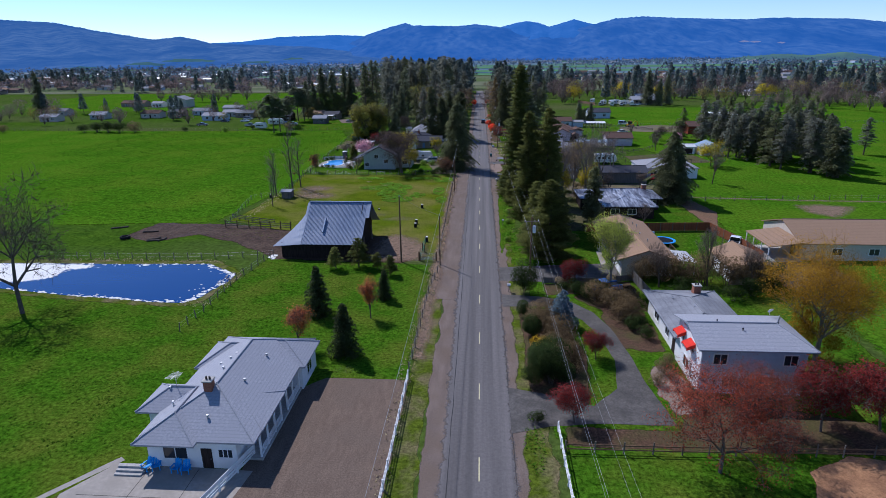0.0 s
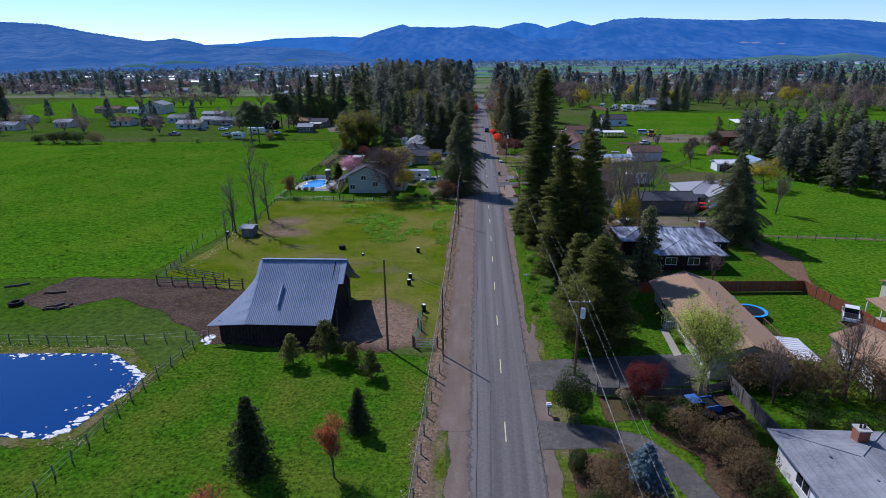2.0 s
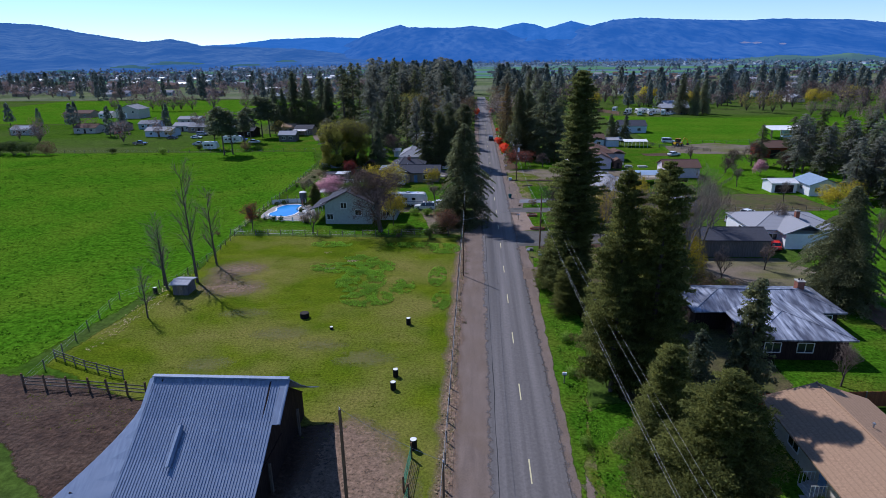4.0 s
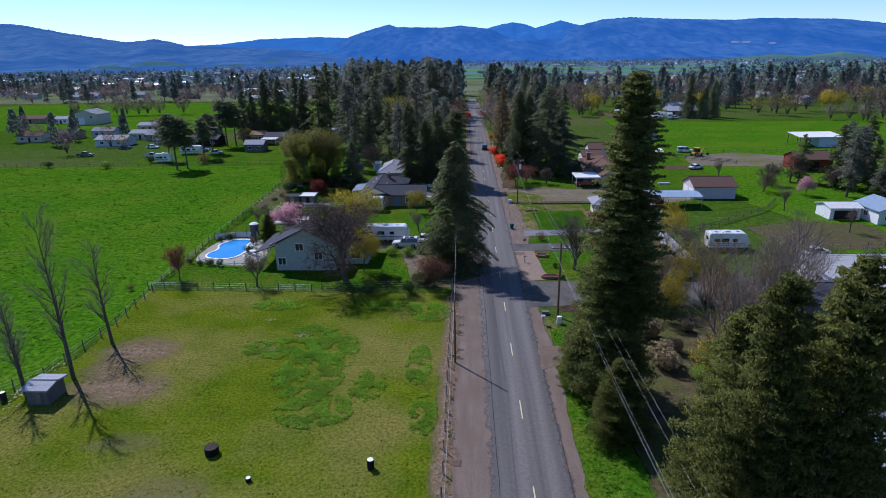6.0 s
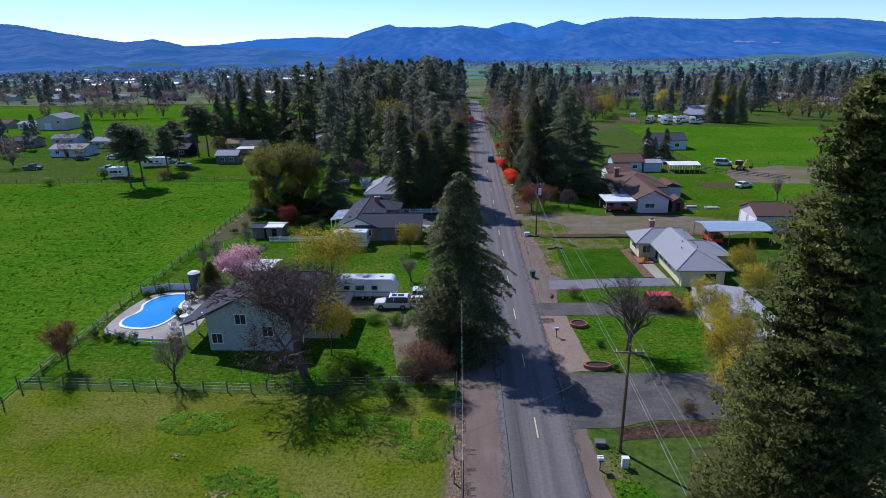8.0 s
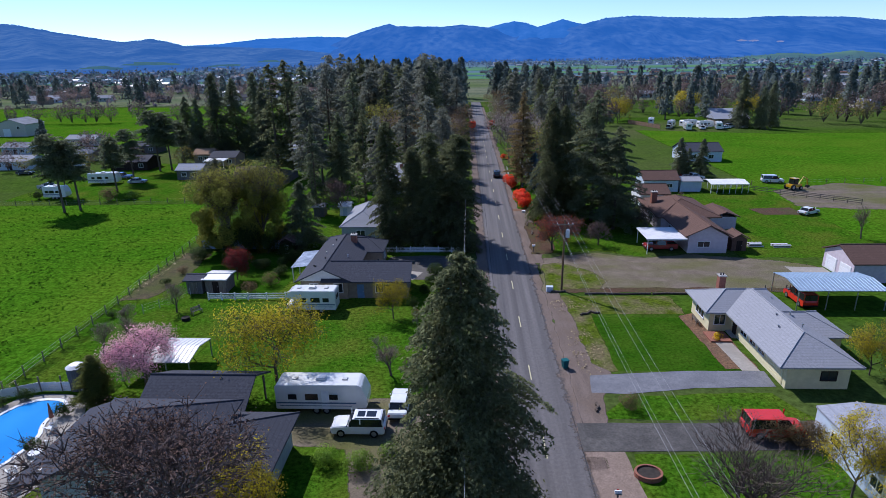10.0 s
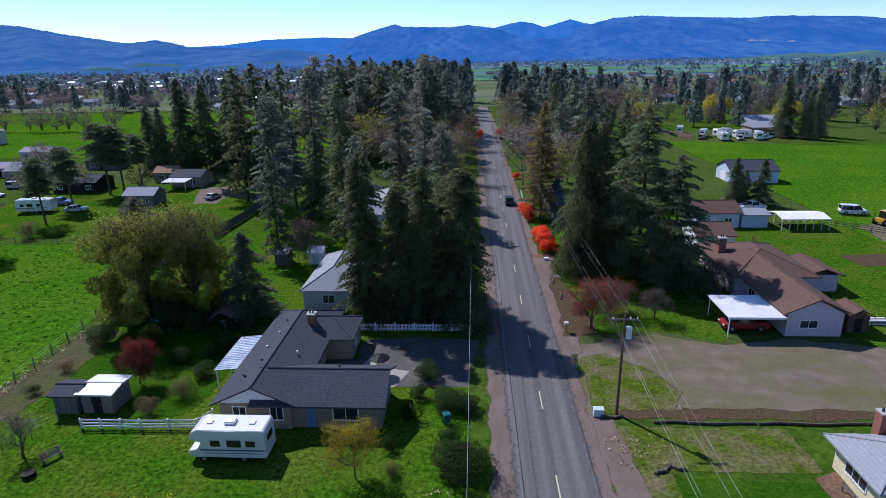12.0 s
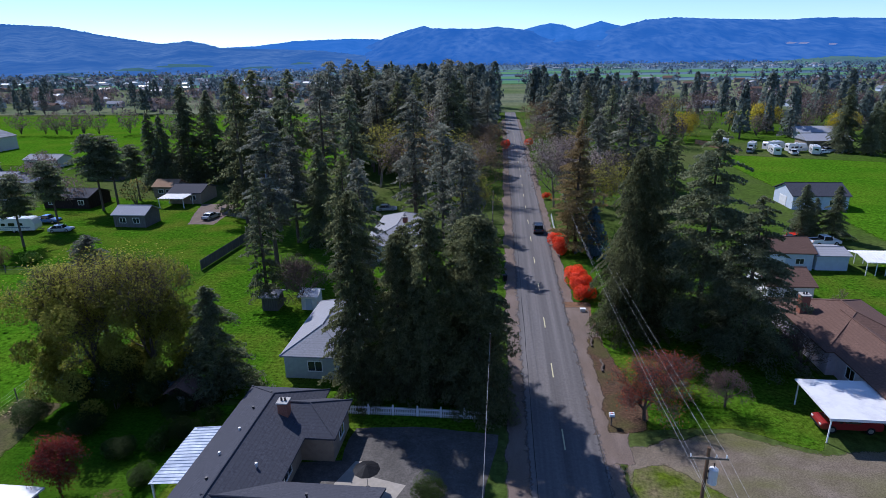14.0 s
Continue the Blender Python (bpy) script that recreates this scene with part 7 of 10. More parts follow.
LIME_TREE = broadleaf("airy tree with pale lime spring leaves", 12.5, 9.6, 115, LIME, 20000, 0.14, bark=PALE_BARK, levels=(1, 5, 4, 4, 4), spread=0.6, up=0.7, start=0.08)
YELLOW_TREE = broadleaf("tree with sparse yellow-green spring leaves", 10, 10.5, 116, YELLOW, 9000, 0.2, levels=(1, 5, 4, 4, 4), spread=0.9, up=0.3, start=0.14)
OLIVE_TREE = broadleaf("airy olive-green spring tree with hanging twigs", 15, 12, 117, OLIVE, 64000, 0.22, levels=(1, 7, 4, 4, 5), spread=0.6, up=0.8, start=0.06, fuzz=0.5, hang=0.9, thick=0.02, skirt=0.72, flare=-0.12, stout=1.3, lobes=46)
PINK_TREE = broadleaf("cherry tree in pink blossom", 6, 7, 118, PINK, 12000, 0.14, levels=(1, 5, 4, 4, 4), spread=0.9, up=0.3, start=0.1)
RED_BUDS = broadleaf("wide bare tree with dark red buds", 6, 7.2, 97, MAROON, 7000, 0.11, twig=DARK_TWIG, levels=(1, 6, 4, 4, 4), spread=0.85, up=0.4, start=0.12, thick=0.014, stout=1.5)
ROSY_TREE = broadleaf("small tree with rosy red blossom", 5.8, 4.4, 119, MAROON, 5200, 0.10, levels=(1, 4, 4, 4, 4), spread=0.7, up=0.6, start=0.28)
FAR_BARE = [broadleaf("bare greyish-brown tree in the valley", 12, 12, 121 + i, (RUST_BUSH, OLIVE, HAZY_TWIG)[i], 2600, 0.26, bark=PALE_BARK, levels=(1, 5, 4, 4), spread=0.75, up=0.55, start=0.07, thick=0.03, fuzz=0.5, corners=3) for i in range(3)]

TALL_BUSH = shrub("large rounded dark evergreen bush by the road", 4.4, 5.6, BUSH, 138, 4200, 0.26)
plant(BIG_BARE, -64.6, 70.4, 1.02, 0.72)
plant(GNARLED, -24.4, 171.9)
for x, y, h, k in ((-49.0, 144.0, 17.6, 0), (-52.4, 141.2, 11.4, 1), (-49.8, 131.0, 7.4, 1), (-49.4, 152.0, 12.8, 1), (-53.6, 142.6, 9.0, 0)):
    grown(LEADERS[k], 17, x, y, h, 1.0 if h > 15 else 1.25)
plant(RED_BIG, 20.5, 42.2)
grown(RED_BIG, 9.2, 26.0, 48.6, 6.4, 0.9)
for x, y, h in ((9.2, 48.6, 4.0), (32.0, 48.4, 6.6), (37.6, 48.8, 6.6)):
    grown(WINE_TREE, 6, x, y, h)
grown(WINE_TREE, 6, 14.3, 83.7, 4.6, 0.85)
grown(WINE_TREE, 6, 13.4, 61.0, 3.6, 0.9, label="purplish bare-twigged round shrub tree")
for x, y, h in ((-22.7, 63.0, 5.8), (-15.0, 71.0, 5.8)):
    grown(ORANGE_TREE, 5.8, x, y, h, 0.8 if h < 5.75 or x > -20 else 1.0)
plant(GOLD_TREE, 38.6, 62.2)
plant(LIME_TREE, 19.8, 84.2)
plant(YELLOW_TREE, -27.0, 197.0)
grown(YELLOW_TREE, 10, -17.1, 212.8, 5.8, 0.75)
grown(YELLOW_TREE, 10, -22.6, 176.6, 8.2, 0.7)
grown(YELLOW_TREE, 10, 70.4, 183.4, 8.2, 1.1, label="bright yellow flowering tree")
plant(OLIVE_TREE, -48.8, 241.0, 1.02, 1.0)
plant(TALL_BUSH, -45.4, 237.8, 1.1)
plant(TALL_BUSH, -48.6, 237.2, 0.9)
for x, y, s_, w_ in ((-38.6, 236.6, 0.5, 0.8), (-35.6, 233.6, 0.42, 0.7), (-40.6, 231.4, 0.34, 0.7), (-45.2, 233.6, 0.4, 0.8), (-36.6, 227.6, 0.3, 0.55), (-52.0, 235.4, 0.5, 0.9)):
    plant(TALL_BUSH, x, y, s_, w_, label="dark leafy shrub in the shaded garden")
plant(TALL_BUSH, -42.0, 238.4, 0.8)
grown(OLIVE_TREE, 15, -44.2, 242.6, 15.2, 0.78)
grown(PINES[2], 28, -54.0, 249.5, 14.5, 1.35, label="dark bushy pine behind the olive-green trees")
grown(CEDARS[1], 21, 11.4, 94.8, 14.2, 1.5, label="dense dark olive-green round cedar")
grown(CEDARS[0], 21, 9.8, 101.5, 12.5, 1.3)
plant(PINK_TREE, -40.6, 196.6, 1.08)
grown(CEDARS[1], 21, -43.6, 193.6, 5.2, 1.6, label="bushy dark green evergreen beside the blossoming cherry")
plant(ROSY_TREE, -51.0, 172.8)
grown(RED_BUDS, 6, 6.6, 240.2, 6.2, 1.0, label="wide small tree with red buds by the road")
grown(RED_BUDS, 6, 9.6, 244.6, 5.0, 1.2)
grown(WINE_TREE, 6, -42.6, 226.4, 4.9, 0.8, label="deep red ornamental bush tree")
grown(BARES[2], 14, -37.9, 170.5, 5.8, 1.6, label="small bare spreading fruit tree")
for x, y, h in ((-15.6, 199.1, 4.4), (-49.9, 209.2, 3.4), (-49.4, 203.7, 3.8), (-46.2, 214.6, 4.0), (-47.8, 206.4, 3.4)):
    grown(BARES[(int(x * 3)) % 3], 14, x, y, h, 1.9, label="small bare pruned fruit tree")
plant(VASE, 11.1, 178.0)
grown(PRUNED, 6, 25.4, 250.5, 5.6, 1.0, label="bare purplish tree before the pink house")
grown(PRUNED, 6, -34.2, 263.4, 8.0, 1.0, label="bare brown spreading tree among the conifers")
grown(PRUNED, 6, 14.9, 243.0, 4.6, 0.9, label="small bare round tree on the lawn")
THICKETS = [broadleaf("slender bare tree with pale grey twigs", 14, 8, 106 + i, leaf("pale_tan_buds", (0.520, 0.360, 0.120), (0.340, 0.235, 0.085), 0.5, 0.05), 2600, 0.10, bark=PALE_BARK, twig=TWIG, levels=(1, 4, 4, 4, 4), spread=0.55, up=0.7, start=0.3, thick=0.012) for i in range(2)]
rng = random.Random(9)
for i in range(6):
    x, y = rng.uniform(15, 33), rng.uniform(139, 167)
    if x < 15 and y < 145:
        x += 4
    grown(THICKETS[i % 2], 14, x, y, rng.uniform(9, 16.5), rng.uniform(0.8, 1.2), label="bare grey tree in the thicket")
for x, y, h in ((78, 243, 7.5), (84, 236, 5.5), (70, 240, 6.0), (66, 232, 5.0), (94, 246, 6.0)):
    grown(PRUNED, 6, x, y, h, 1.0, label="bare orchard tree in the back paddock")
grown(PINK_TREE, 6, 74, 228, 4.6, 0.8, label="small white-pink blossoming tree in the back paddock")
TALL_BARE = broadleaf("tall bare tree with pale forking limbs in the thicket", 18, 11, 96, TWIG_BUDS, 2500, 0.10, bark=PALE_BARK, twig=TWIG, levels=(1, 3, 4, 4, 4), spread=0.55, up=0.5, start=0.26, thick=0.010, stout=1.2)
for x, y, h in ((19.6, 140.4, 16.5), (26.0, 143.6, 18.5), (31.4, 152.6, 16.5), (35.0, 161.5, 12.5)):
    grown(TALL_BARE, 18, x, y, h, 1.0)
for x, y, h in ((19.0, 170.5, 8.5), (21.4, 176.0, 8.0), (21.0, 182.4, 7.6), (23.0, 166.0, 9.0), (30.6, 190, 7.0), (33.4, 200, 6.0)):
    grown(YELLOW_TREE, 10, x, y, h, 0.7, label="sparse yellow-budding tree by the drive")
LARCH = conifer("tall slender golden larch by the road", 23, 5.6, leaf("golden_larch_buds", (0.330, 0.240, 0.110), (0.210, 0.152, 0.074), 0.5, 0.05), 59, bare=0.06, power=0.75, droop=-0.1, per=11, size=0.34, dense=5)
plant(LARCH, 5.6, 290)
for x, y, h in ((32, 146, 6), (41, 152, 5), (29, 178, 8), (62, 214, 6), (66, 198, 5), (35, 262, 5), (61, 246, 6), (52, 170, 7), (33, 117, 5)):
    grown(BARES[int(x) % 3], 14, x, y, h, 1.3)

BUSHES = [shrub("rounded dark green garden bush", 2.0, 1.7, BUSH, 131 + i, 1100, 0.18) for i in range(2)]
BRIGHT = shrub("bright green leafy garden bush", 2.2, 1.6, BRIGHT_BUSH, 133, 1100, 0.18)
YELLOW_BUSH = shrub("bright yellow flowering forsythia bush", 2.0, 1.8, mat("forsythia_blossom", (0.760, 0.520, 0.020), (0.520, 0.330, 0.015), 0.4, 0.7, translucent=0.35, island=0.3), 134, 1200, 0.17)
RUSSET = shrub("russet bare-twigged garden shrub", 2.4, 2.0, RUST_BUSH, 135, 1300, 0.16)
REDBUSH = shrub("scarlet red photinia bush", 2.6, 2.6, SCARLET, 136, 2600, 0.2)
RUSSET_TREE = broadleaf("round russet-leaved young tree beside the fence", 5.4, 5.4, 95, leaf("russet_young_leaves", (0.330, 0.150, 0.075), (0.200, 0.092, 0.050), 0.5, 0.05), 6000, 0.12, levels=(1, 5, 4, 4, 4), spread=0.75, up=0.5, start=0.14)
plant(RUSSET_TREE, -10.8, 169.6)
plant(BUSHES[0], -14.2, 167.6, 1.35)
plant(BUSHES[1], -18.4, 171.8, 1.0)
grown(CEDARS[1], 21, 5.9, 143.4, 6.6, 1.9, label="low bushy olive-green cedar at the foot of the sequoia")
DRY = shrub("tan dry ornamental grass clump", 1.6, 1.6, DRY_WEED, 137, 900, 0.26)
plant(TALL_BUSH, 6.1, 80.0)
for x, y, s_, w_ in ((-8.8, 214.4, 0.42, 1.15), (-9.9, 223.4, 0.36, 0.85), (-8.0, 222.4, 0.28, 0.6), (-12.6, 227.6, 0.34, 0.7), (-11.8, 171.4, 0.45, 0.7)):
    plant(TALL_BUSH, x, y, s_, w_, label="low spreading dark evergreen bush")
plant(TALL_BUSH, 7.6, 55.5, 0.85)
plant(TALL_BUSH, 7.0, 60.6, 0.62, 0.7)
plant(TALL_BUSH, 6.6, 66.4, 0.55, 0.6, label="olive mixed garden shrubbery")
plant(YELLOW_BUSH, 7.3, 62.8, 1.25)
for x, y, s_, w_ in ((5.4, 54.8, 0.55, 0.6), (7.0, 57.4, 0.8, 0.9), (8.8, 59.0, 0.7, 0.75), (6.0, 58.8, 0.6, 0.6), (9.6, 55.8, 0.5, 0.55), (6.2, 66.0, 0.6, 0.6), (6.0, 72.6, 0.5, 0.5)):
    plant(TALL_BUSH, x, y, s_, w_, label="dense dark evergreen shrub in the roadside bed")
for x, y, s_ in ((8.6, 62.2, 1.6), (9.8, 64.4, 1.5), (7.6, 68.0, 1.7), (9.0, 70.0, 1.5), (10.6, 60.6, 1.3), (9.2, 73.0, 1.4), (16.6, 77.6, 1.8), (18.6, 75.2, 1.9), (20.2, 72.8, 1.7), (16.0, 81.4, 1.2), (19.0, 55.8, 0.8), (20.8, 57.2, 0.7)):
    plant(RUSSET, x, y, s_)
for x, y, s_ in ((13.8, 80.6, 1.4), (15.4, 78.8, 1.2), (17.4, 80.6, 1.5), (20.2, 69.6, 1.2), (12.4, 81.8, 0.9)):
    plant(BUSHES[int(x) % 2], x, y, s_)
for x, y, s_ in ((25, 86.4, 2.2), (28, 86.2, 2.6), (31, 86.0, 2.4), (34, 85.4, 2.8), (37.4, 85.0, 2.6), (40.8, 84.6, 2.8), (44, 84.8, 2.6)):
    plant((BUSHES[0], RUSSET, BUSHES[1])[int(x) % 3], x, y, s_, s_ * 0.85)
grown(BARES[0], 14, 34.4, 84.6, 10.0, 0.9, label="bare grey tree behind the hedge")
grown(BARES[1], 14, 27.0, 84.0, 7.4, 1.2, label="bare grey tree behind the hedge")
grown(BARES[2], 14, 40.6, 83.6, 8.0, 1.3, label="bare grey tree behind the hedge")
grown(BARES[1], 14, 61.8, 158.5, 9.1, 1.1)
grown(PINES[1], 28, 128.6, 205.4, 12.3, 1.3, label="lone open-crowned pine in the pasture")
for x, y, s in ((9.4, 58.5, 1.8), (9.6, 66.4, 1.7), (7.8, 71.0, 1.6), (18.9, 71.6, 1.7), (10.5, 63.5, 1.2), (20.4, 58.5, 0.9), (21.4, 60.2, 0.8), (19.5, 74.8, 1.5), (21.0, 77.8, 1.3), (18.0, 78.2, 1.0)):
    plant(RUSSET, x, y, s)
for x, y, s in ((5.5, 48.4, 0.8), (20.6, 66.8, 1.0), (19.2, 69.0, 0.9), (21.5, 52.8, 0.9), (15.6, 80.2, 1.2), (17.4, 82.6, 0.8), (25.5, 76.5, 1.3), (28.5, 79.5, 1.5), (32, 78.5, 1.6), (36, 79, 1.5), (39.5, 81, 1.8), (30.5, 83, 1.3), (43, 83, 1.7)):
    plant(BUSHES[int(x) % 2], x, y, s)
for x, y in ((12.1, 83.6), (20.0, 85.0)):
    plant(DRY, x, y)
for x, y, s in ((21.8, 97.0, 0.7), (21.9, 98.6, 0.6), (21.8, 99.6, 0.5), (-19.0, 185.2, 1.1), (-16.4, 184.4, 1.2), (-14.0, 186, 0.9), (5.0, 106, 0.7), (5.6, 118, 0.8), (6.0, 126, 0.9), (5.6, 148, 0.7)):
    plant(BRIGHT, x, y, s)
for x, y, s in ((-52.9, 180.6, 0.55), (-51.0, 179.9, 0.55), (-49.1, 179.5, 0.75), (-47.2, 179.5, 0.75), (-41.4, 178.0, 0.7), (-45.6, 191.5, 0.9), (-52.6, 192.6, 0.7), (-51.2, 194, 0.8), (-16.6, 172.4, 0.6), (-13.4, 171.8, 1.2), (-45.0, 186, 0.9),
                (-9.6, 214.6, 1.4), (-9.8, 217.2, 1.2), (-14.9, 216.6, 0.8), (-13.4, 221.0, 1.0), (-13.0, 224.2, 1.0), (-18.6, 218.0, 0.6), (-37, 232, 1.2), (-34.6, 236.4, 1.0), (-54.0, 213, 0.6), (-52.4, 224, 0.7), (24.5, 214, 0.4), (8.2, 178.8, 0.55), (8.6, 173.6, 0.5)):
    plant(BUSHES[int(-x) % 2], x, y, s)
for x, y, s in ((-11.6, 174.2, 1.7), (-10.4, 176.6, 1.4), (-20.4, 168.0, 0.5), (7.6, 193.4, 0.9), (-38.6, 221, 1.0), (-36.6, 224, 1.1), (-42.0, 178.6, 0.9), (-14.2, 213.4, 0.6), (13.6, 166, 0.8), (-56.6, 168.8, 0.5), (18.6, 189, 1.2), (20.4, 188.4, 1.3), (22.2, 188.8, 1.1), (-52, 228.6, 0.7)):
    plant(RUSSET, x, y, s)
for x, y, s in ((2.6, 294.2, 1.1), (3.3, 291.2, 1.2), (3.2, 288.4, 1.2), (4.0, 276.0, 1.2), (4.3, 273.4, 1.35), (4.4, 270.8, 1.35), (4.5, 268.4, 1.1)):
    plant(REDBUSH, x, y, s)
for x, y, s in ((-6.4, 410, 1.6), (2.6, 418, 1.4), (3.4, 330, 0.8)):
    plant(REDBUSH, x, y, s)
plant(YELLOW_BUSH, 21.4, 207.9, 0.5)
plant(YELLOW_BUSH, 20.9, 207.2, 0.4)

for i in range(26):
    x, y = rng.uniform(14, 32), rng.uniform(139, 166)
    plant((DRY, RUSSET, BRIGHT, DRY)[i % 4], x, y, rng.uniform(0.9, 2.0))
for i in range(7):
    grown(YELLOW_TREE, 10, rng.uniform(15, 32), rng.uniform(140, 166), rng.uniform(5, 8), 0.7, label="slender tree with golden-green buds in the thicket")
for x, y, s_ in ((-190, 268, 2.6), (-184, 268.6, 3.2), (-178, 268, 3.6), (-172, 267.6, 3.4), (-165, 268, 2.8), (-231, 268, 2.0), (-122, 270, 1.6), (-142, 271, 1.4), (-112, 279, 1.5), (-93, 277, 1.8), (-89, 279, 1.5)):
    plant((RUSSET, BUSHES[0], BRIGHT)[int(-x) % 3], x, y, s_)

# ---- roadside woods ----
def woods(protos, base, n, box_, heights, seed, keep=lambda x, y: True, wide=(0.85, 1.15)):
    rng = random.Random(seed)
    done = 0
    spots = []
    while done < n:
        x, y = rng.uniform(box_[0], box_[1]), rng.uniform(box_[2], box_[3])
        done += 1
        if not keep(x, y) or any((x - a) ** 2 + (y - b) ** 2 < 9 for a, b in spots):
            continue
        spots.append((x, y))
        grown(protos[done % len(protos)], base, x, y, rng.uniform(*heights), rng.uniform(*wide))


def left_woods(x, y):
    return not (-31.5 < x < -20 and 281 < y < 304) and not (x < -46 and y < 300)


woods(FAR_FIRS, 26, 38, (-62, -13, 304, 430), (21, 33), 1, left_woods)
woods(FAR_FIRS, 26, 10, (-48, -12, 262, 304), (16, 25), 2, lambda x, y: left_woods(x, y) and not (-31 < x < -22 and y < 262))
woods(FAR_FIRS, 26, 15, (8, 34, 310, 470), (16, 26), 4)
woods(FAR_BARE, 12, 22, (4.5, 18, 298, 480), (9, 16), 10)
woods(FAR_BARE, 12, 14, (-18, -11, 300, 420), (8, 14), 15)
woods(FAR_BARE, 12, 16, (-60, -20, 306, 420), (13, 19), 17)
woods([YELLOW_TREE], 10, 6, (60, 240, 408, 470), (9, 14), 16)


def grove(shape, n, box_, heights, material, label, seed, keep=lambda x, y: True, per=400, rows=None):
    """Distant trees together in one mesh: tapered trunks, limbs and crowns of small sprays."""
    r = np.random.default_rng(seed)
    xy = np.c_[r.uniform(box_[0], box_[1], n), r.uniform(box_[2], box_[3], n)]
    if rows:
        xy = np.array(rows) + r.normal(size=(len(rows), 2))
    xy = xy[[bool(keep(x, y)) for x, y in xy]]
    n = len(xy)
    h = r.uniform(heights[0], heights[1], n)
    hh, base = np.repeat(h, per), np.repeat(np.c_[xy, np.zeros(n)], per, 0)
    az, q = r.uniform(0, 6.283, n * per), r.uniform(0.25, 1.0, n * per) ** 0.5
    lump = 1 + 0.35 * np.sin(az * 2 + np.repeat(r.uniform(0, 6.3, n), per)) * np.sin(q * 5 + np.repeat(r.uniform(0, 6.3, n), per))
    wide = np.repeat(r.uniform(0.8, 1.25, n), per)
    if shape == "fir":
        low = np.repeat(r.uniform(0.04, 0.35, n), per)
        u = low + (1 - low) * r.uniform(0, 1, n * per) ** 1.25
        rad = hh * 0.20 * wide * np.clip((1.03 - u) / (1 - low), 0, 1) ** 0.55 * q * lump
        z, size = u * hh, hh * 0.080
    else:
        w = r.uniform(-1, 1, n * per)
        rad = hh * 0.46 * wide * np.sqrt(1 - w * w) * q * lump
        z, size = hh * (0.60 + 0.38 * w * q), hh * 0.058
    c = base + np.c_[np.cos(az) * rad, np.sin(az) * rad, z]
    a, s = blades(r, c, 1.0, None, 0.75)
    ob = quads("far_woods", c, a * size[:, None], s * size[:, None], material, None, face=np.c_[np.cos(az), np.sin(az), np.full(len(az), 0.5)] + unit(r, len(az)) * 0.5, corners=3)
    tagged(ob, label, "woods", kind="stuff")
    m = 1 if shape == "fir" else 14
    foot = np.repeat(np.c_[xy, np.zeros(n)], m, 0)
    tall = np.repeat(h, m)
    out = np.c_[r.normal(size=(n * m, 2)) * (0.0 if m == 1 else 0.2), np.full(n * m, 0.9 if m == 1 else 0.75)] * tall[:, None]
    foot[:, 2] = 0 if m == 1 else tall * 0.06
    side = np.c_[np.ones(n * m), np.zeros(n * m), np.zeros(n * m)] * (tall * (0.014 if m == 1 else 0.007))[:, None]
    quads("limbs", foot + out / 2, out / 2, side, BARK, ob, corners=3)


def open_field(x, y):
    return not (-360 < x < -62 and 368 < y < 552) and not (60 < x < 125 and y < 432) and not (abs(x) < 12)


# Needles tinted a little bluish: some distance haze is put into the colour.
GROVE_FIR = leaf("hazed_grove_needles", (0.150, 0.176, 0.146), (0.100, 0.124, 0.110), 0.5, 0.05)
GROVE_BARE = leaf("grove_twigs", (0.235, 0.172, 0.150), (0.155, 0.118, 0.110), 0.45, 0.05)
GROVE_OLIVE = leaf("grove_spring_leaves", (0.290, 0.235, 0.070), (0.180, 0.155, 0.052), 0.5, 0.05)
grove("fir", 70, (-80, -12, 425, 660), (20, 30), GROVE_FIR, "tall roadside conifers running into the distance", 1)
grove("fir", 34, (8, 60, 470, 700), (17, 26), GROVE_FIR, "dark conifers beyond the bend of the road", 2)
grove("fir", 90, (45, 420, 410, 640), (13, 24), GROVE_FIR, "dark conifers behind the wide pasture", 3, open_field)
grove("bare", 230, (30, 420, 404, 600), (8, 15), GROVE_BARE, "bare brown woods behind the wide pasture", 4, open_field)
grove("bare", 40, (170, 340, 330, 400), (8, 13), GROVE_BARE, "bare brown trees edging the pasture", 5)
grove("bare", 14, (60, 330, 400, 520), (9, 14), GROVE_OLIVE, "yellow-green budding trees among the woods", 6, open_field)
grove("bare", 24, (-330, -108, 296, 372), (6, 11), GROVE_BARE, "bare yard trees beyond the pasture", 7)
grove("bare", 9, (-330, -90, 300, 368), (5, 9), GROVE_OLIVE, "budding yellowish yard trees beyond the pasture", 8)
grove("fir", 12, (-330, -150, 320, 368), (8, 14), GROVE_FIR, "dark conifers between the far yards", 9)
grove("bare", 0, (0, 1, 0, 1), (9.5, 12.5), GROVE_BARE, "row of bare trees in the far meadow", 10, per=500, rows=((-225, 453), (-217, 449), (-210, 449), (-207, 451), (-199, 453), (-183.4, 455), (-238, 452), (-250, 451), (-160, 450)))
grove("fir", 120, (-620, -70, 552, 760), (10, 21), GROVE_FIR, "dark conifers along the far side of the meadow", 11, open_field)
grove("bare", 170, (-620, -70, 552, 740), (8, 14), GROVE_BARE, "bare woods along the far side of the meadow", 12, open_field)


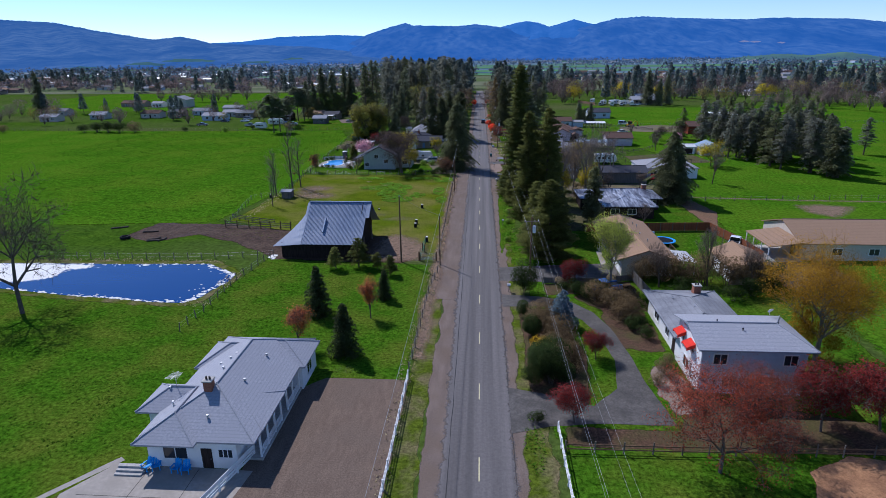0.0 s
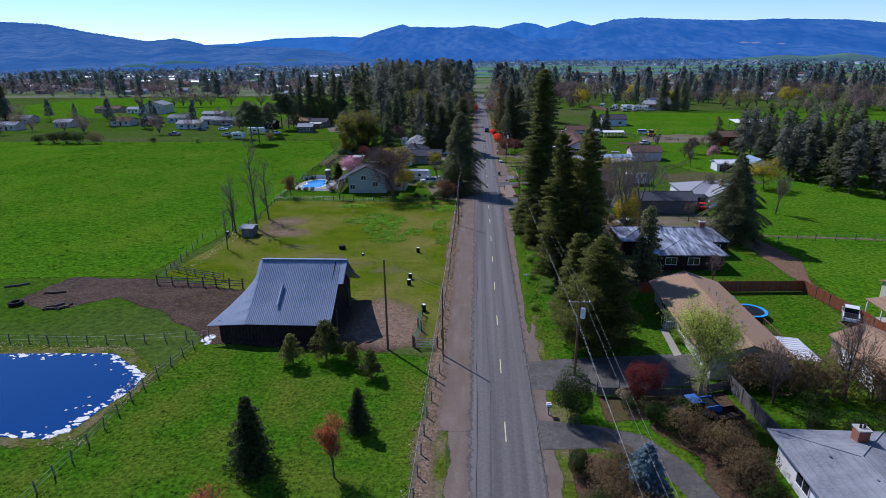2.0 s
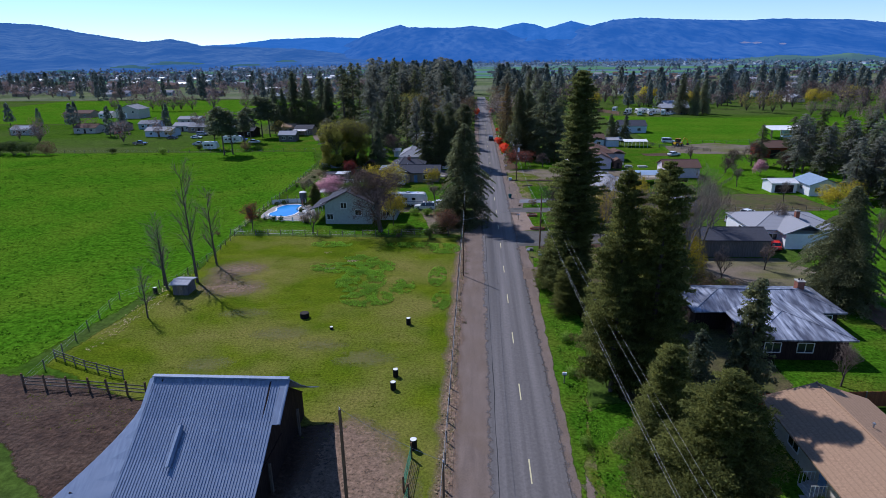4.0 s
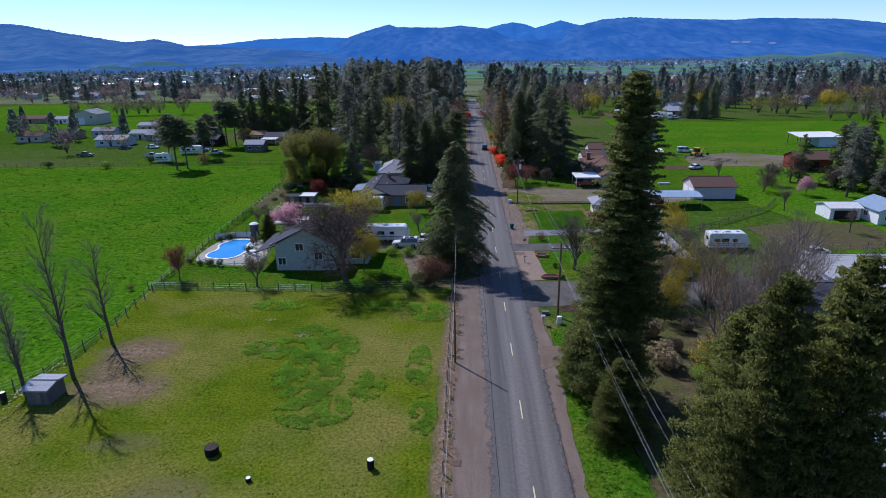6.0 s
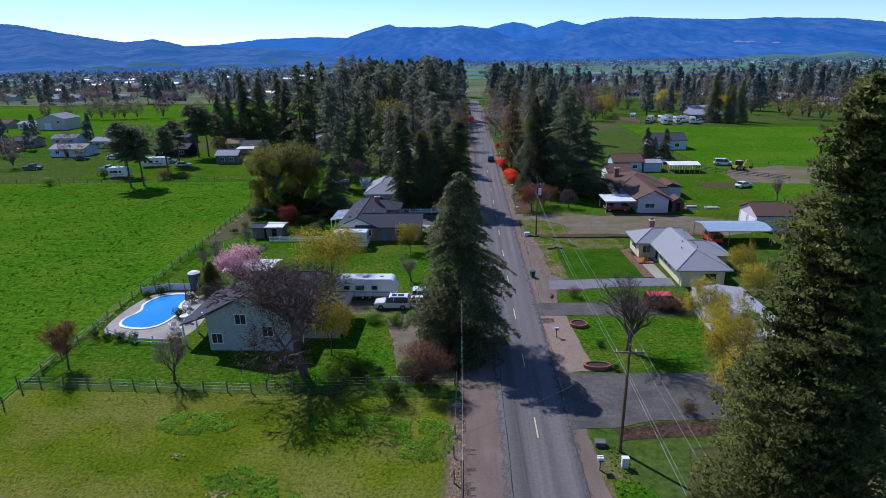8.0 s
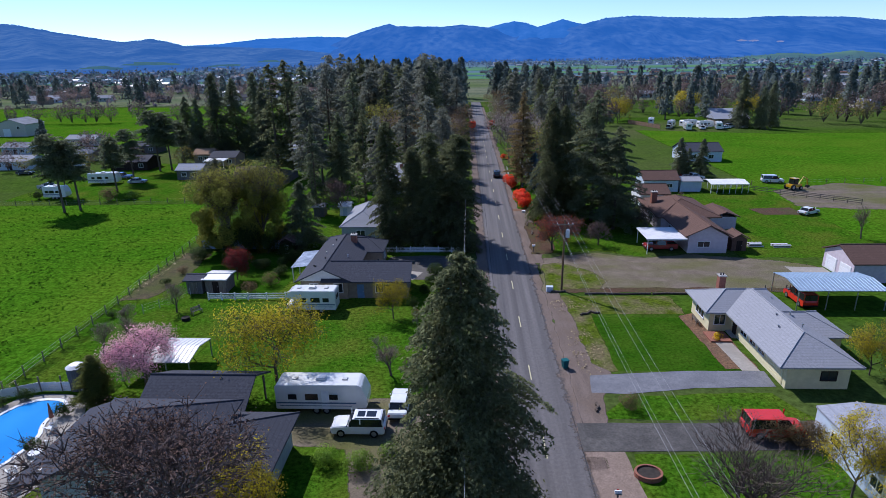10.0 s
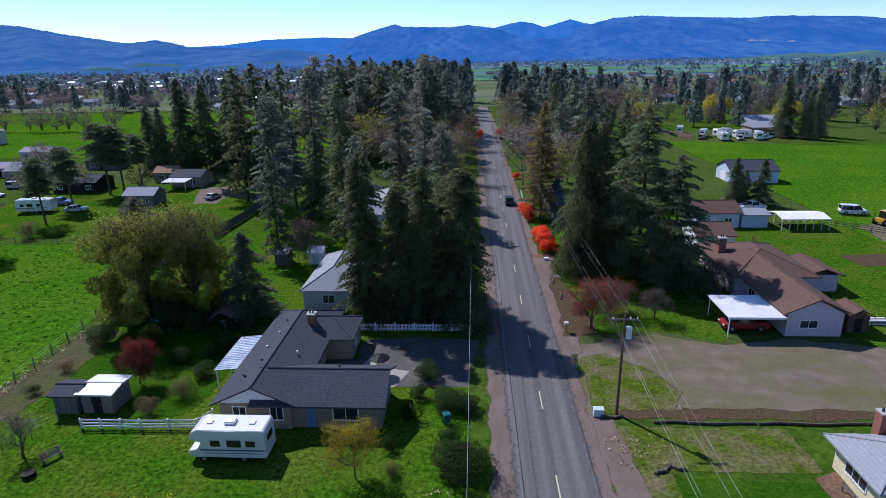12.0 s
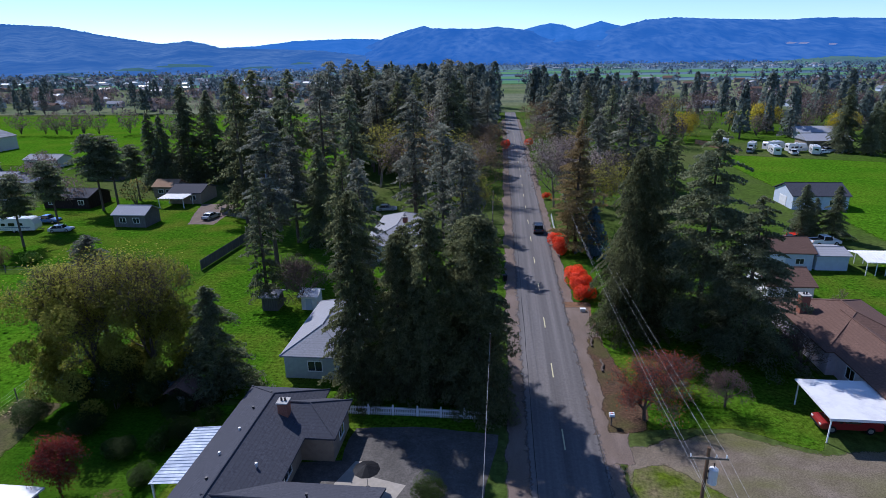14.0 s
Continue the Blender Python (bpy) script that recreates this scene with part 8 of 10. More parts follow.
def far_cover(name, n, box_, size, material, label, seed, k=10):
    """Distant woods as one mesh of upright tapering tufts, in bands and clumps."""
    r = np.random.default_rng(seed)
    x, y = r.uniform(box_[0], box_[1], n), r.uniform(box_[2], box_[3], n)
    clumpy = np.array([noise.noise((a * 0.0035, b * 0.009, seed)) + 0.5 * noise.noise((a * 0.014, b * 0.03, seed)) for a, b in zip(x, y)])
    ok = clumpy > r.uniform(-0.25, 0.3, n)
    ok &= ~((abs(x) < 14) & (y < 1500))
    ok &= ~((x > -40) & (x < 900) & (((y > 1070) & (y < 1210)) | ((y > 1320) & (y < 1530))))
    x, y = x[ok], y[ok]
    n = len(x)
    h = r.uniform(size[0], size[1], n)
    cx = np.repeat(np.c_[x, y, np.zeros(n)], k, 0)
    hh = np.repeat(h, k)
    u = r.uniform(0.08, 1.0, n * k)
    rad = hh * 0.5 * (1.05 - u) ** 0.5
    az = r.uniform(0, 6.283, n * k)
    c = cx + np.c_[np.cos(az) * rad, np.sin(az) * rad, u * hh]
    a, s = blades(r, c, 1.0, None, 0.8)
    sc = (hh * 0.42)[:, None]
    ob = quads(name, c, a * sc, s * sc, material, None, face=np.c_[np.cos(az), np.sin(az), np.full(len(az), 0.7)] + unit(r, len(az)) * 0.5, corners=3)
    tagged(ob, label, "woods", kind="stuff")


# Air haze is painted into these foliage colours: bluer and paler with distance.
HAZE_WOOD = leaf("hazed_far_leaves", (0.118, 0.152, 0.165), (0.086, 0.116, 0.132), 0.45, 0.0)
HAZE_BARE = leaf("hazed_far_twigs", (0.180, 0.160, 0.165), (0.130, 0.120, 0.134), 0.45, 0.0)
HAZE_BLUE_WOOD = leaf("haze_blue_far_leaves", (0.125, 0.175, 0.250), (0.094, 0.140, 0.210), 0.45, 0.0)
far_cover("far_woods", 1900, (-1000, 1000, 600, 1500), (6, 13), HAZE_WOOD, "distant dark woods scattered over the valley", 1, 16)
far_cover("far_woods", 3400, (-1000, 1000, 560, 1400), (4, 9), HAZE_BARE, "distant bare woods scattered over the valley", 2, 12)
far_cover("far_woods", 14000, (-2300, 2300, 1300, 3000), (5, 11), HAZE_BLUE_WOOD, "hazy woods at the foot of the hills", 3, 8)
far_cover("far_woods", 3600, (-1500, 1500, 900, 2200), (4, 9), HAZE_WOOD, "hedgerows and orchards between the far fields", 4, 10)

def far_town(n, box_, wall, roof, label, seed, big=(8, 15), keep=lambda x, y: True):
    """Small gabled houses scattered over the far valley, as one mesh of walls and one of roofs."""
    r = random.Random(seed)
    wv, wf, rv, rf = [], [], [], []
    for _ in range(n):
        x, y = r.uniform(box_[0], box_[1]), r.uniform(box_[2], box_[3])
        if not keep(x, y) or abs(x) < 20:
            continue
        w, d, h = r.uniform(*big) / 2, r.uniform(6, 10) / 2, r.uniform(2.6, 4.5)
        t = r.choice((0.0, 0.1, 1.57, -0.2))
        def at(u, v, z):
            return (x + u * math.cos(t) - v * math.sin(t), y + u * math.sin(t) + v * math.cos(t), z)
        k = len(wv)
        wv += [at(u, v, z) for z in (0, h) for u, v in ((-w, -d), (w, -d), (w, d), (-w, d))]
        wf += [(k, k + 1, k + 5, k + 4), (k + 1, k + 2, k + 6, k + 5), (k + 2, k + 3, k + 7, k + 6), (k + 3, k, k + 4, k + 7)]
        k = len(rv)
        e = 0.5
        rv += [at(-w - e, -d - e, h), at(w + e, -d - e, h), at(w + e, d + e, h), at(-w - e, d + e, h), at(-w - e, 0, h + 1.6), at(w + e, 0, h + 1.6)]
        rf += [(k, k + 1, k + 5, k + 4), (k + 2, k + 3, k + 4, k + 5), (k, k + 4, k + 3), (k + 1, k + 2, k + 5)]
    ob = raw("far_town", wv, wf, wall)
    raw("roofs", rv, rf, roof, ob)
    tagged(ob, label, "houses", kind="stuff")


far_town(45, (-760, -60, 600, 1100), BEIGE, WHITE_TIN, "scattered pale houses of the distant town", 41)
far_town(80, (-900, -60, 600, 1300), SAGE, MID_ROOF, "scattered grey-roofed houses of the distant town", 42)
far_town(70, (-760, -60, 570, 900), TAN_WALL, BROWN_ROOF, "scattered brown-roofed houses of the distant town", 43)
far_town(24, (60, 900, 640, 1000), BEIGE, PALE_ROOF, "pale farmhouses scattered over the far fields", 44)
far_town(60, (60, 900, 640, 1060), TAN_WALL, BROWN_ROOF, "brown farmhouses scattered over the far fields", 45)
far_town(110, (-1500, 1600, 1560, 2300), SAGE, PALE_ROOF, "white specks of houses at the foot of the hills", 46, (9, 22))
far_town(150, (-1500, 1600, 1300, 2300), PALE_BLUE, MID_ROOF, "grey specks of houses at the foot of the hills", 47, (9, 22), lambda x, y: not (x > -60 and y < 1540))

# ---- weeds and rough grass ----
def tufts(spots, n, size, height, material, label, seed, name="weeds"):
    """Low leafy growth scattered over ellipses (x, y, half width, half depth)."""
    r = np.random.default_rng(seed)
    cs = []
    for x, y, a, b in spots:
        m = int(n * a * b)
        t, q = r.uniform(0, 6.283, m), r.uniform(0, 1, m) ** 0.5
        px, py = x + a * q * np.cos(t), y + b * q * np.sin(t)
        hold = np.array([noise.noise((i * 0.8, j * 0.8, seed)) for i, j in zip(px, py)]) > -0.17
        px, py = px[hold], py[hold]
        cs.append(np.c_[px, py, r.uniform(0.04, height, len(px))])
    c = np.concatenate(cs)
    a, s = blades(r, c, size, np.tile([0, 0, 0.5], (len(c), 1)), 0.6)
    ob = quads(name, c, a, s, material, None, face=unit(r, len(c)) * 0.35 + np.array([0, 0, 1.0]))
    tagged(ob, label, "weeds", kind="stuff")


NETTLE = leaf("young_nettle_leaves", (0.215, 0.430, 0.030), (0.125, 0.270, 0.020), 0.55, 0.05)
tufts([(-27.5, 151.0, 5.6, 2.6), (-22.6, 151.6, 4.0, 3.6), (-23.2, 145.0, 4.0, 5.0), (-25.4, 156.0, 3.0, 1.6), (-11.4, 147.6, 1.5, 4.4), (-11.0, 161.4, 3.0, 3.0), (-32.4, 163.4, 4.0, 1.8), (-21, 138.4, 4, 3), (-16.5, 143, 2.0, 3), (-10.2, 138, 1.4, 3.5), (-17, 163.4, 5, 1.6)],
      420, 0.19, 0.24, NETTLE, "fresh green nettle patches in the paddock", 31)
tufts([(-26.4, 154.2, 1.1, 0.5), (-29.4, 150.6, 0.9, 0.45), (-32.0, 158.6, 0.8, 0.4)], 160, 0.2, 0.2, DRY_WEED, "pale heaps of dry hay in the paddock", 36)
tufts([(-8.3, 40 + 9 * i, 0.9, 5) for i in range(6)] + [(-7.8, 100 + 9 * i, 0.7, 5) for i in range(8)] + [(-40.4, 84, 1.2, 5), (-41.6, 74.4, 2.4, 1.0), (-60, 92.4, 16, 1.0)], 40, 0.24, 0.3, DRY_WEED, "dry weeds along the fence lines", 32)
tufts([(5.6, 100 + 8 * i, 1.1, 5) for i in range(8)] + [(5.0, 45, 1.0, 4)], 60, 0.26, 0.22, WEED, "long green grass on the bank beside the road", 33)
tufts([(5.6, 205, 1.8, 6), (6.2, 217, 3, 2.5), (-10.5, 206, 2.0, 6), (-54.6, 185, 1.0, 14), (-56, 230, 1.0, 12), (-52, 135, 1.4, 14)], 30, 0.24, 0.2, DRY_WEED, "straggly dry grass beside the yards", 34)
tufts([(-30, 207, 22, 7), (-30, 172, 20, 4)], 6, 0.2, 0.08, WEED, "coarse tufts in the lawn", 35)

def sward(boxes_, n, size, material, label, seed, keep=lambda x, y: True):
    """Short grass tufts in clumps over rectangles (x0, x1, y0, y1), n to the square metre."""
    r = np.random.default_rng(seed)
    out = []
    for x0, x1, y0, y1 in boxes_:
        m = int(n * (x1 - x0) * (y1 - y0))
        p = np.c_[r.uniform(x0, x1, m), r.uniform(y0, y1, m)]
        hold = np.array([noise.noise((a * 0.35, b * 0.8, seed)) + 0.6 * noise.noise((a * 1.3, b * 1.9, seed)) for a, b in p]) > 0.12
        out.append(p[hold])
    p = np.concatenate(out)
    p = p[[bool(keep(a, b)) for a, b in p]]
    c = np.c_[p, r.uniform(0.02, size * 0.4, len(p))]
    a, s = blades(r, c, size, np.tile([0, 0, 0.9], (len(c), 1)), 0.7)
    ob = quads("grass_tufts", c, a, s, material, None, face=unit(r, len(c)) * 0.3 + np.array([0, 0, 1.0]), corners=3)
    tagged(ob, label, "grass", kind="stuff")


TUFT = leaf("dark_grass_tufts", (0.066, 0.165, 0.010), (0.034, 0.095, 0.006), 0.5, 0.0)
YELLOW_TUFT = leaf("yellowing_grass_tufts", (0.130, 0.165, 0.014), (0.078, 0.110, 0.010), 0.5, 0.0)
sward([(-86, -12, 40, 92)], 9, 0.22, TUFT, "dark tufts in the lawn round the ranch house", 61, lambda x, y: not (-92 < x < -39 and 73 < y < 93) and not (-34 < x < -7 and y < 60))
sward([(-130, -58, 118, 200)], 5, 0.34, TUFT, "dark tufts in the lush pasture", 62)
sward([(-160, -60, 200, 270)], 3, 0.45, TUFT, "dark tufts in the far pasture", 63)
sward([(-52, -9, 106, 168)], 11, 0.17, YELLOW_TUFT, "yellowing tufts in the cropped paddock", 64)
sward([(-50, -10, 171, 176), (-22, -9, 176, 186), (-48, -12, 203, 217), (8, 20, 174, 186), (46, 75, 130, 160), (24, 46, 114, 121)], 12, 0.17, TUFT, "dark tufts in the garden lawns", 65)

# ---- fences ----
def shared(name, bm, material):
    me = bpy.data.meshes.new(name)
    bmesh.ops.recalc_face_normals(bm, faces=bm.faces[:])
    bm.to_mesh(me)
    bm.free()
    me.materials.append(material)
    return me


def unit_post(name, r, h, material, round_=True):
    bm = bmesh.new()
    if round_:
        tube(bm, (0, 0, -0.2), (0, 0, h), r, r * 0.9, 6)
    else:
        box(bm, -r, r, -r, r, -0.2, h)
    return shared(name, bm, material)


POSTS = {"wood": unit_post("post", 0.075, 1.25, OLD_WOOD), "stout": unit_post("post", 0.12, 1.7, POLE_WOOD), "white": unit_post("post", 0.07, 1.15, WHITE, False), "steel": unit_post("post", 0.04, 1.4, STEEL), "board": unit_post("post", 0.06, 1.8, OLD_WOOD, False)}


BOARDS = {}


def board_mesh(material):
    """One fence board of unit size for each material."""
    if material.name not in BOARDS:
        BOARDS[material.name] = shared("board", boxes((-0.5, 0.5, -0.5, 0.5, 0, 1)), material)
    return BOARDS[material.name]


def fence(name, pts, label, post="wood", gap=2.6, rails=(), wires=(), rail_mat=None, rail=(0.02, 0.06), lean=2.0, panel=None, panel_z=(0.08, 1.78), pickets=None):
    """Posts along a line of corner points, with rails, wires, boarded panels or pickets between them."""
    root = thing(name, (pts[0][0], pts[0][1], 0), label, "fence")
    o = Vector((pts[0][0], pts[0][1], 0))
    rng = random.Random(label)
    spots = []
    for a, b in zip(pts, pts[1:]):
        a, b = Vector((*a, 0)) - o, Vector((*b, 0)) - o
        k = max(1, round((b - a).length / gap))
        spots += [a.lerp(b, i / k) for i in range(k)]
    spots.append(Vector((*pts[-1], 0)) - o)
    for p in spots:
        ob = new("post", POSTS[post])
        ob.parent = root
        ob.matrix_basis = pose(p.x, p.y, 0, rng.uniform(-lean, lean), rng.uniform(-lean, lean), rng.uniform(0, 90) if post in ("wood", "stout") else math.degrees(math.atan2(spots[1].y - spots[0].y, spots[1].x - spots[0].x)))
    for z in rails:
        for a, b in zip(spots, spots[1:]):
            d = (b - a).normalized()
            s = Vector((-d.y, d.x, 0)) * rail[0]
            q = [a + s, b + s, b - s, a - s]
            bm = bmesh.new()
            lo = [bm.verts.new((p.x, p.y, z - rail[1])) for p in q]
            hi = [bm.verts.new((p.x, p.y, z + rail[1])) for p in q]
            bm.faces.new(lo[::-1]), bm.faces.new(hi)
            for i in range(4):
                bm.faces.new((lo[i], lo[(i + 1) % 4], hi[(i + 1) % 4], hi[i]))
            part("rail", bm, rail_mat or WHITE, root)
    for z in wires:
        part("wire", polytube(bmesh.new(), [(p.x, p.y, z) for p in spots], 0.008, 3), STEEL, root)
    if panel:
        for a, b in zip(spots, spots[1:]):
            d = b - a
            n = max(1, int(d.length / 0.16))
            u = d.normalized()
            s = Vector((-u.y, u.x, 0))
            for i in range(n):
                p = a.lerp(b, (i + 0.5) / n) + s * rng.uniform(-0.006, 0.006)
                ob = new("board", board_mesh(panel))
                ob.parent = root
                ob.matrix_basis = pose(p.x, p.y, panel_z[0], 0, 0, math.degrees(math.atan2(u.y, u.x))) @ Matrix.Diagonal((d.length / n * 0.94, 0.024, panel_z[1] + rng.uniform(-0.03, 0.03) - panel_z[0], 1))
    if pickets:
        me = shared("picket", prism(bmesh.new(), [(-0.045, 0.06), (0.045, 0.06), (0.045, 0.92), (0, 1.0), (-0.045, 0.92)], "y", -0.012, 0.012), pickets)
        for a, b in zip(spots, spots[1:]):
            n = int((b - a).length / 0.17)
            ang = math.degrees(math.atan2(b.y - a.y, b.x - a.x))
            for i in range(n):
                p = a.lerp(b, (i + 0.5) / n)
                ob = new("picket", me)
                ob.parent = root
                ob.matrix_basis = pose(p.x, p.y, 0, 0, 0, ang) @ pose(0, -0.05, 0)
    return root


fence("wire_fence", [(-8.1, 57.5), (-7.9, 80), (-7.0, 91.2)], "weathered post and wire fence beside the road", gap=2.8, wires=(0.4, 0.8, 1.15))
fence("wire_fence", [(-7.6, 97), (-7.8, 118), (-8.1, 150), (-8.2, 171)], "post and wire fence along the paddock", gap=3.0, wires=(0.4, 0.8, 1.15))
fence("wire_fence", [(-39.4, 66), (-39.0, 72), (-39.2, 84), (-38.3, 91), (-37.6, 95)], "leaning post and wire fence by the pond", gap=2.4, wires=(0.5, 1.0), lean=5)
fence("wire_fence", [(-80, 93.2), (-52, 93.6), (-45, 94.4), (-40, 95.2), (-37.4, 96.0)], "post and wire fence behind the pond", gap=2.6, wires=(0.5, 1.0), lean=4)
fence("rail_fence", [(-53.7, 113.4), (-46, 112.9), (-39.4, 112.2)], "brown plank corral fence", "stout", 2.4, rails=(0.45, 0.85, 1.25), rail_mat=OLD_WOOD, lean=3)
fence("rail_fence", [(-54.8, 119.7), (-49.5, 117.4), (-43.9, 115.5)], "brown rail corral fence", "wood", 2.2, rails=(0.4, 0.75, 1.1), rail_mat=OLD_WOOD, lean=3)
fence("wire_fence", [(-53.7, 113.4), (-54.8, 121), (-57.4, 137), (-52.2, 144), (-51.8, 157), (-53, 168.4), (-54.5, 189), (-55.4, 214), (-57.5, 248), (-58.5, 276)], "old wire fence along the pasture edge", gap=3.2, wires=(0.4, 0.8, 1.15))
fence("wire_fence", [(-66, 275.3), (-117, 272.6), (-154, 272.8), (-230, 274)], "long wire fence at the far end of the pasture", gap=4.0, wires=(0.5, 1.0))
fence("wire_fence", [(-54.2, 169.4), (-44, 169.2), (-29, 168.6)], "low wire fence at the foot of the farmhouse lawn", gap=2.6, wires=(0.35, 0.7, 1.05))
fence("wire_fence", [(-27.6, 169.2), (-15, 170.2), (-8.4, 170.4)], "low wire fence between lawn and paddock", gap=2.8, wires=(0.35, 0.7, 1.05))
fence("white_rail_fence", [(-7.9, 36), (-8.0, 55.8)], "white rail fence along the gravel yard", "white", 2.4, rails=(0.35, 0.7, 1.05), rail_mat=WHITE, lean=0.5)
fence("white_rail_fence", [(-22.6, 33), (-20.2, 42.2)], "white board fence beside the patio", "white", 2.4, rails=(0.3, 0.6, 0.9, 1.1), rail_mat=WHITE, lean=0.5, rail=(0.02, 0.11))
fence("white_rail_fence", [(7.4, 30), (7.4, 47.2)], "white rail fence along the verge", "white", 2.4, rails=(0.35, 0.7, 1.05), rail_mat=WHITE, lean=0.5)
fence("rail_fence", [(7.7, 44.2), (18, 44.3), (32, 44.8), (40, 45)], "dark brown rail fence under the red trees", "wood", 2.4, rails=(0.4, 0.85), rail_mat=POLE_WOOD)
fence("board_fence", [(9.5, 84.6), (18.4, 84.7), (23.5, 86.4)], "low brown board fence", "board", 2.4, panel=GREY_BOARD, panel_z=(0.06, 1.05), lean=0.5)
fence("board_fence", [(23.6, 86.2), (24.4, 76.5), (29, 75.5)], "grey weathered board fence", "board", 2.4, panel=GREY_BOARD, lean=0.5)
fence("board_fence", [(20.6, 112.4), (33, 113.2), (45.0, 113.9)], "red-brown stained board fence", "board", 2.4, panel=STAINED, lean=0.5)
fence("board_fence", [(45.0, 113.9), (47.0, 104), (47.6, 96)], "red-brown stained board fence, sunlit side", "board", 2.4, panel=STAINED, lean=0.5)
fence("white_rail_fence", [(-43.6, 218.6), (-38, 218.6), (-32.8, 218.8), (-32.0, 220.4)], "white plank garden fence", "white", 2.2, rails=(0.3, 0.6, 0.95), rail_mat=WHITE, rail=(0.02, 0.08))
fence("picket_fence", [(-22.2, 238.9), (-15, 239.0), (-8.2, 238.9)], "white picket fence between house and conifers", "white", 2.4, rails=(0.3, 0.75), rail_mat=WHITE, pickets=WHITE, lean=0.3)
fence("board_fence", [(-54.4, 240.8), (-44, 240.7), (-36.4, 240.9)], "pale blue board fence behind the garden", "board", 2.4, panel=BLUE_BOARD, panel_z=(0.05, 1.7), lean=0.5)
fence("board_fence", [(-56.7, 277), (-56.0, 290), (-55.3, 304)], "dark grey board fence", "board", 2.4, panel=GREY_BOARD, lean=0.5)
fence("board_fence", [(-55.3, 304), (-62, 308), (-70, 312)], "dark blue-grey board fence of the far yard", "board", 2.4, panel=GREY_BOARD, lean=0.5)
fence("wire_fence", [(-50.4, 214), (-46.6, 219.6), (-47.4, 221)], "wire garden fence by the sheds", "steel", 2.0, wires=(0.4, 0.8, 1.2))
fence("wire_fence", [(33, 221.4), (38.6, 221.2)], "short stretch of old post and wire fence", "wood", 2.6, wires=(0.4, 0.8))
fence("white_rail_fence", [(-51.6, 181.2), (-47, 179.0), (-42.2, 178.6)], "low white fence round the pool", "white", 2.0, rails=(0.3, 0.7), rail_mat=WHITE)
fence("board_fence", [(-54.2, 193.8), (-50.8, 195.4), (-46.5, 195.6)], "pale grey board screen behind the pool", "board", 2.0, panel=WHITE_TIN, panel_z=(0.05, 1.1))
fence("rail_fence", [(57.5, 285), (66, 278), (76, 270)], "light wooden rail fence across the paddock", "wood", 2.6, rails=(0.4, 0.8, 1.15), rail_mat=OLD_WOOD)
fence("wire_fence", [(62, 290), (90, 292), (130, 296), (220, 300)], "wire fence along the far pasture", gap=4.5, wires=(0.5, 1.0))
fence("wire_fence", [(46, 138), (60, 139), (90, 141), (150, 144)], "wire fence across the green pasture", gap=4.0, wires=(0.5, 1.0))
fence("wire_fence", [(46, 190), (60, 188), (76, 190), (86, 200)], "post and wire fence of the back garden", gap=3.0, wires=(0.4, 0.8))
fence("rail_fence", [(33, 196), (44, 203), (58, 214), (64, 222)], "weathered rail fence between the back yards", "wood", 2.8, rails=(0.45, 0.95), rail_mat=OLD_WOOD)
fence("board_fence", [(66, 424), (74, 402)], "orange-brown board fence by the parked trailers", "board", 2.6, panel=TAN_ROOF, lean=0.5)
fence("rail_fence", [(3.0, 300), (3.2, 312)], "white rail fence by the road", "white", 2.4, rails=(0.4, 0.9), rail_mat=WHITE)


def metal_gate(x, y, yaw, w, label, material):
    root = thing("metal_gate", (x, y, 0), label, "gate", yaw=yaw)
    bm = bmesh.new()
    for a, b in (((0, 0, 0.2), (w, 0, 0.2)), ((0, 0, 1.3), (w, 0, 1.3)), ((0, 0, 0.2), (0, 0, 1.3)), ((w, 0, 0.2), (w, 0, 1.3))):
        tube(bm, a, b, 0.03, 0.03, 6)
    part("gate_frame", bm, material, root)
    for i in range(4):
        part("bar", tube(bmesh.new(), (0, 0, 0.42 + 0.22 * i), (w, 0, 0.42 + 0.22 * i), 0.018, 0.018, 5), material, root)
    part("brace", tube(bmesh.new(), (0, 0, 0.2), (w, 0, 1.3), 0.018, 0.018, 5), material, root)
    for k in (-0.12, w + 0.12):
        part("gate_post", tube(bmesh.new(), (k, 0, -0.2), (k, 0, 1.6), 0.1, 0.09, 7), POLE_WOOD, root)


metal_gate(-10.9, 94.6, 82, 4.0, "green tubular steel farm gate standing ajar", GREEN_STEEL)
metal_gate(-10.8, 99.6, 88, 4.0, "green tubular steel farm gate beside the paddock", GREEN_STEEL)
metal_gate(-10.6, 94.2, 4, 2.6, "grey tubular steel farm gate", STEEL)

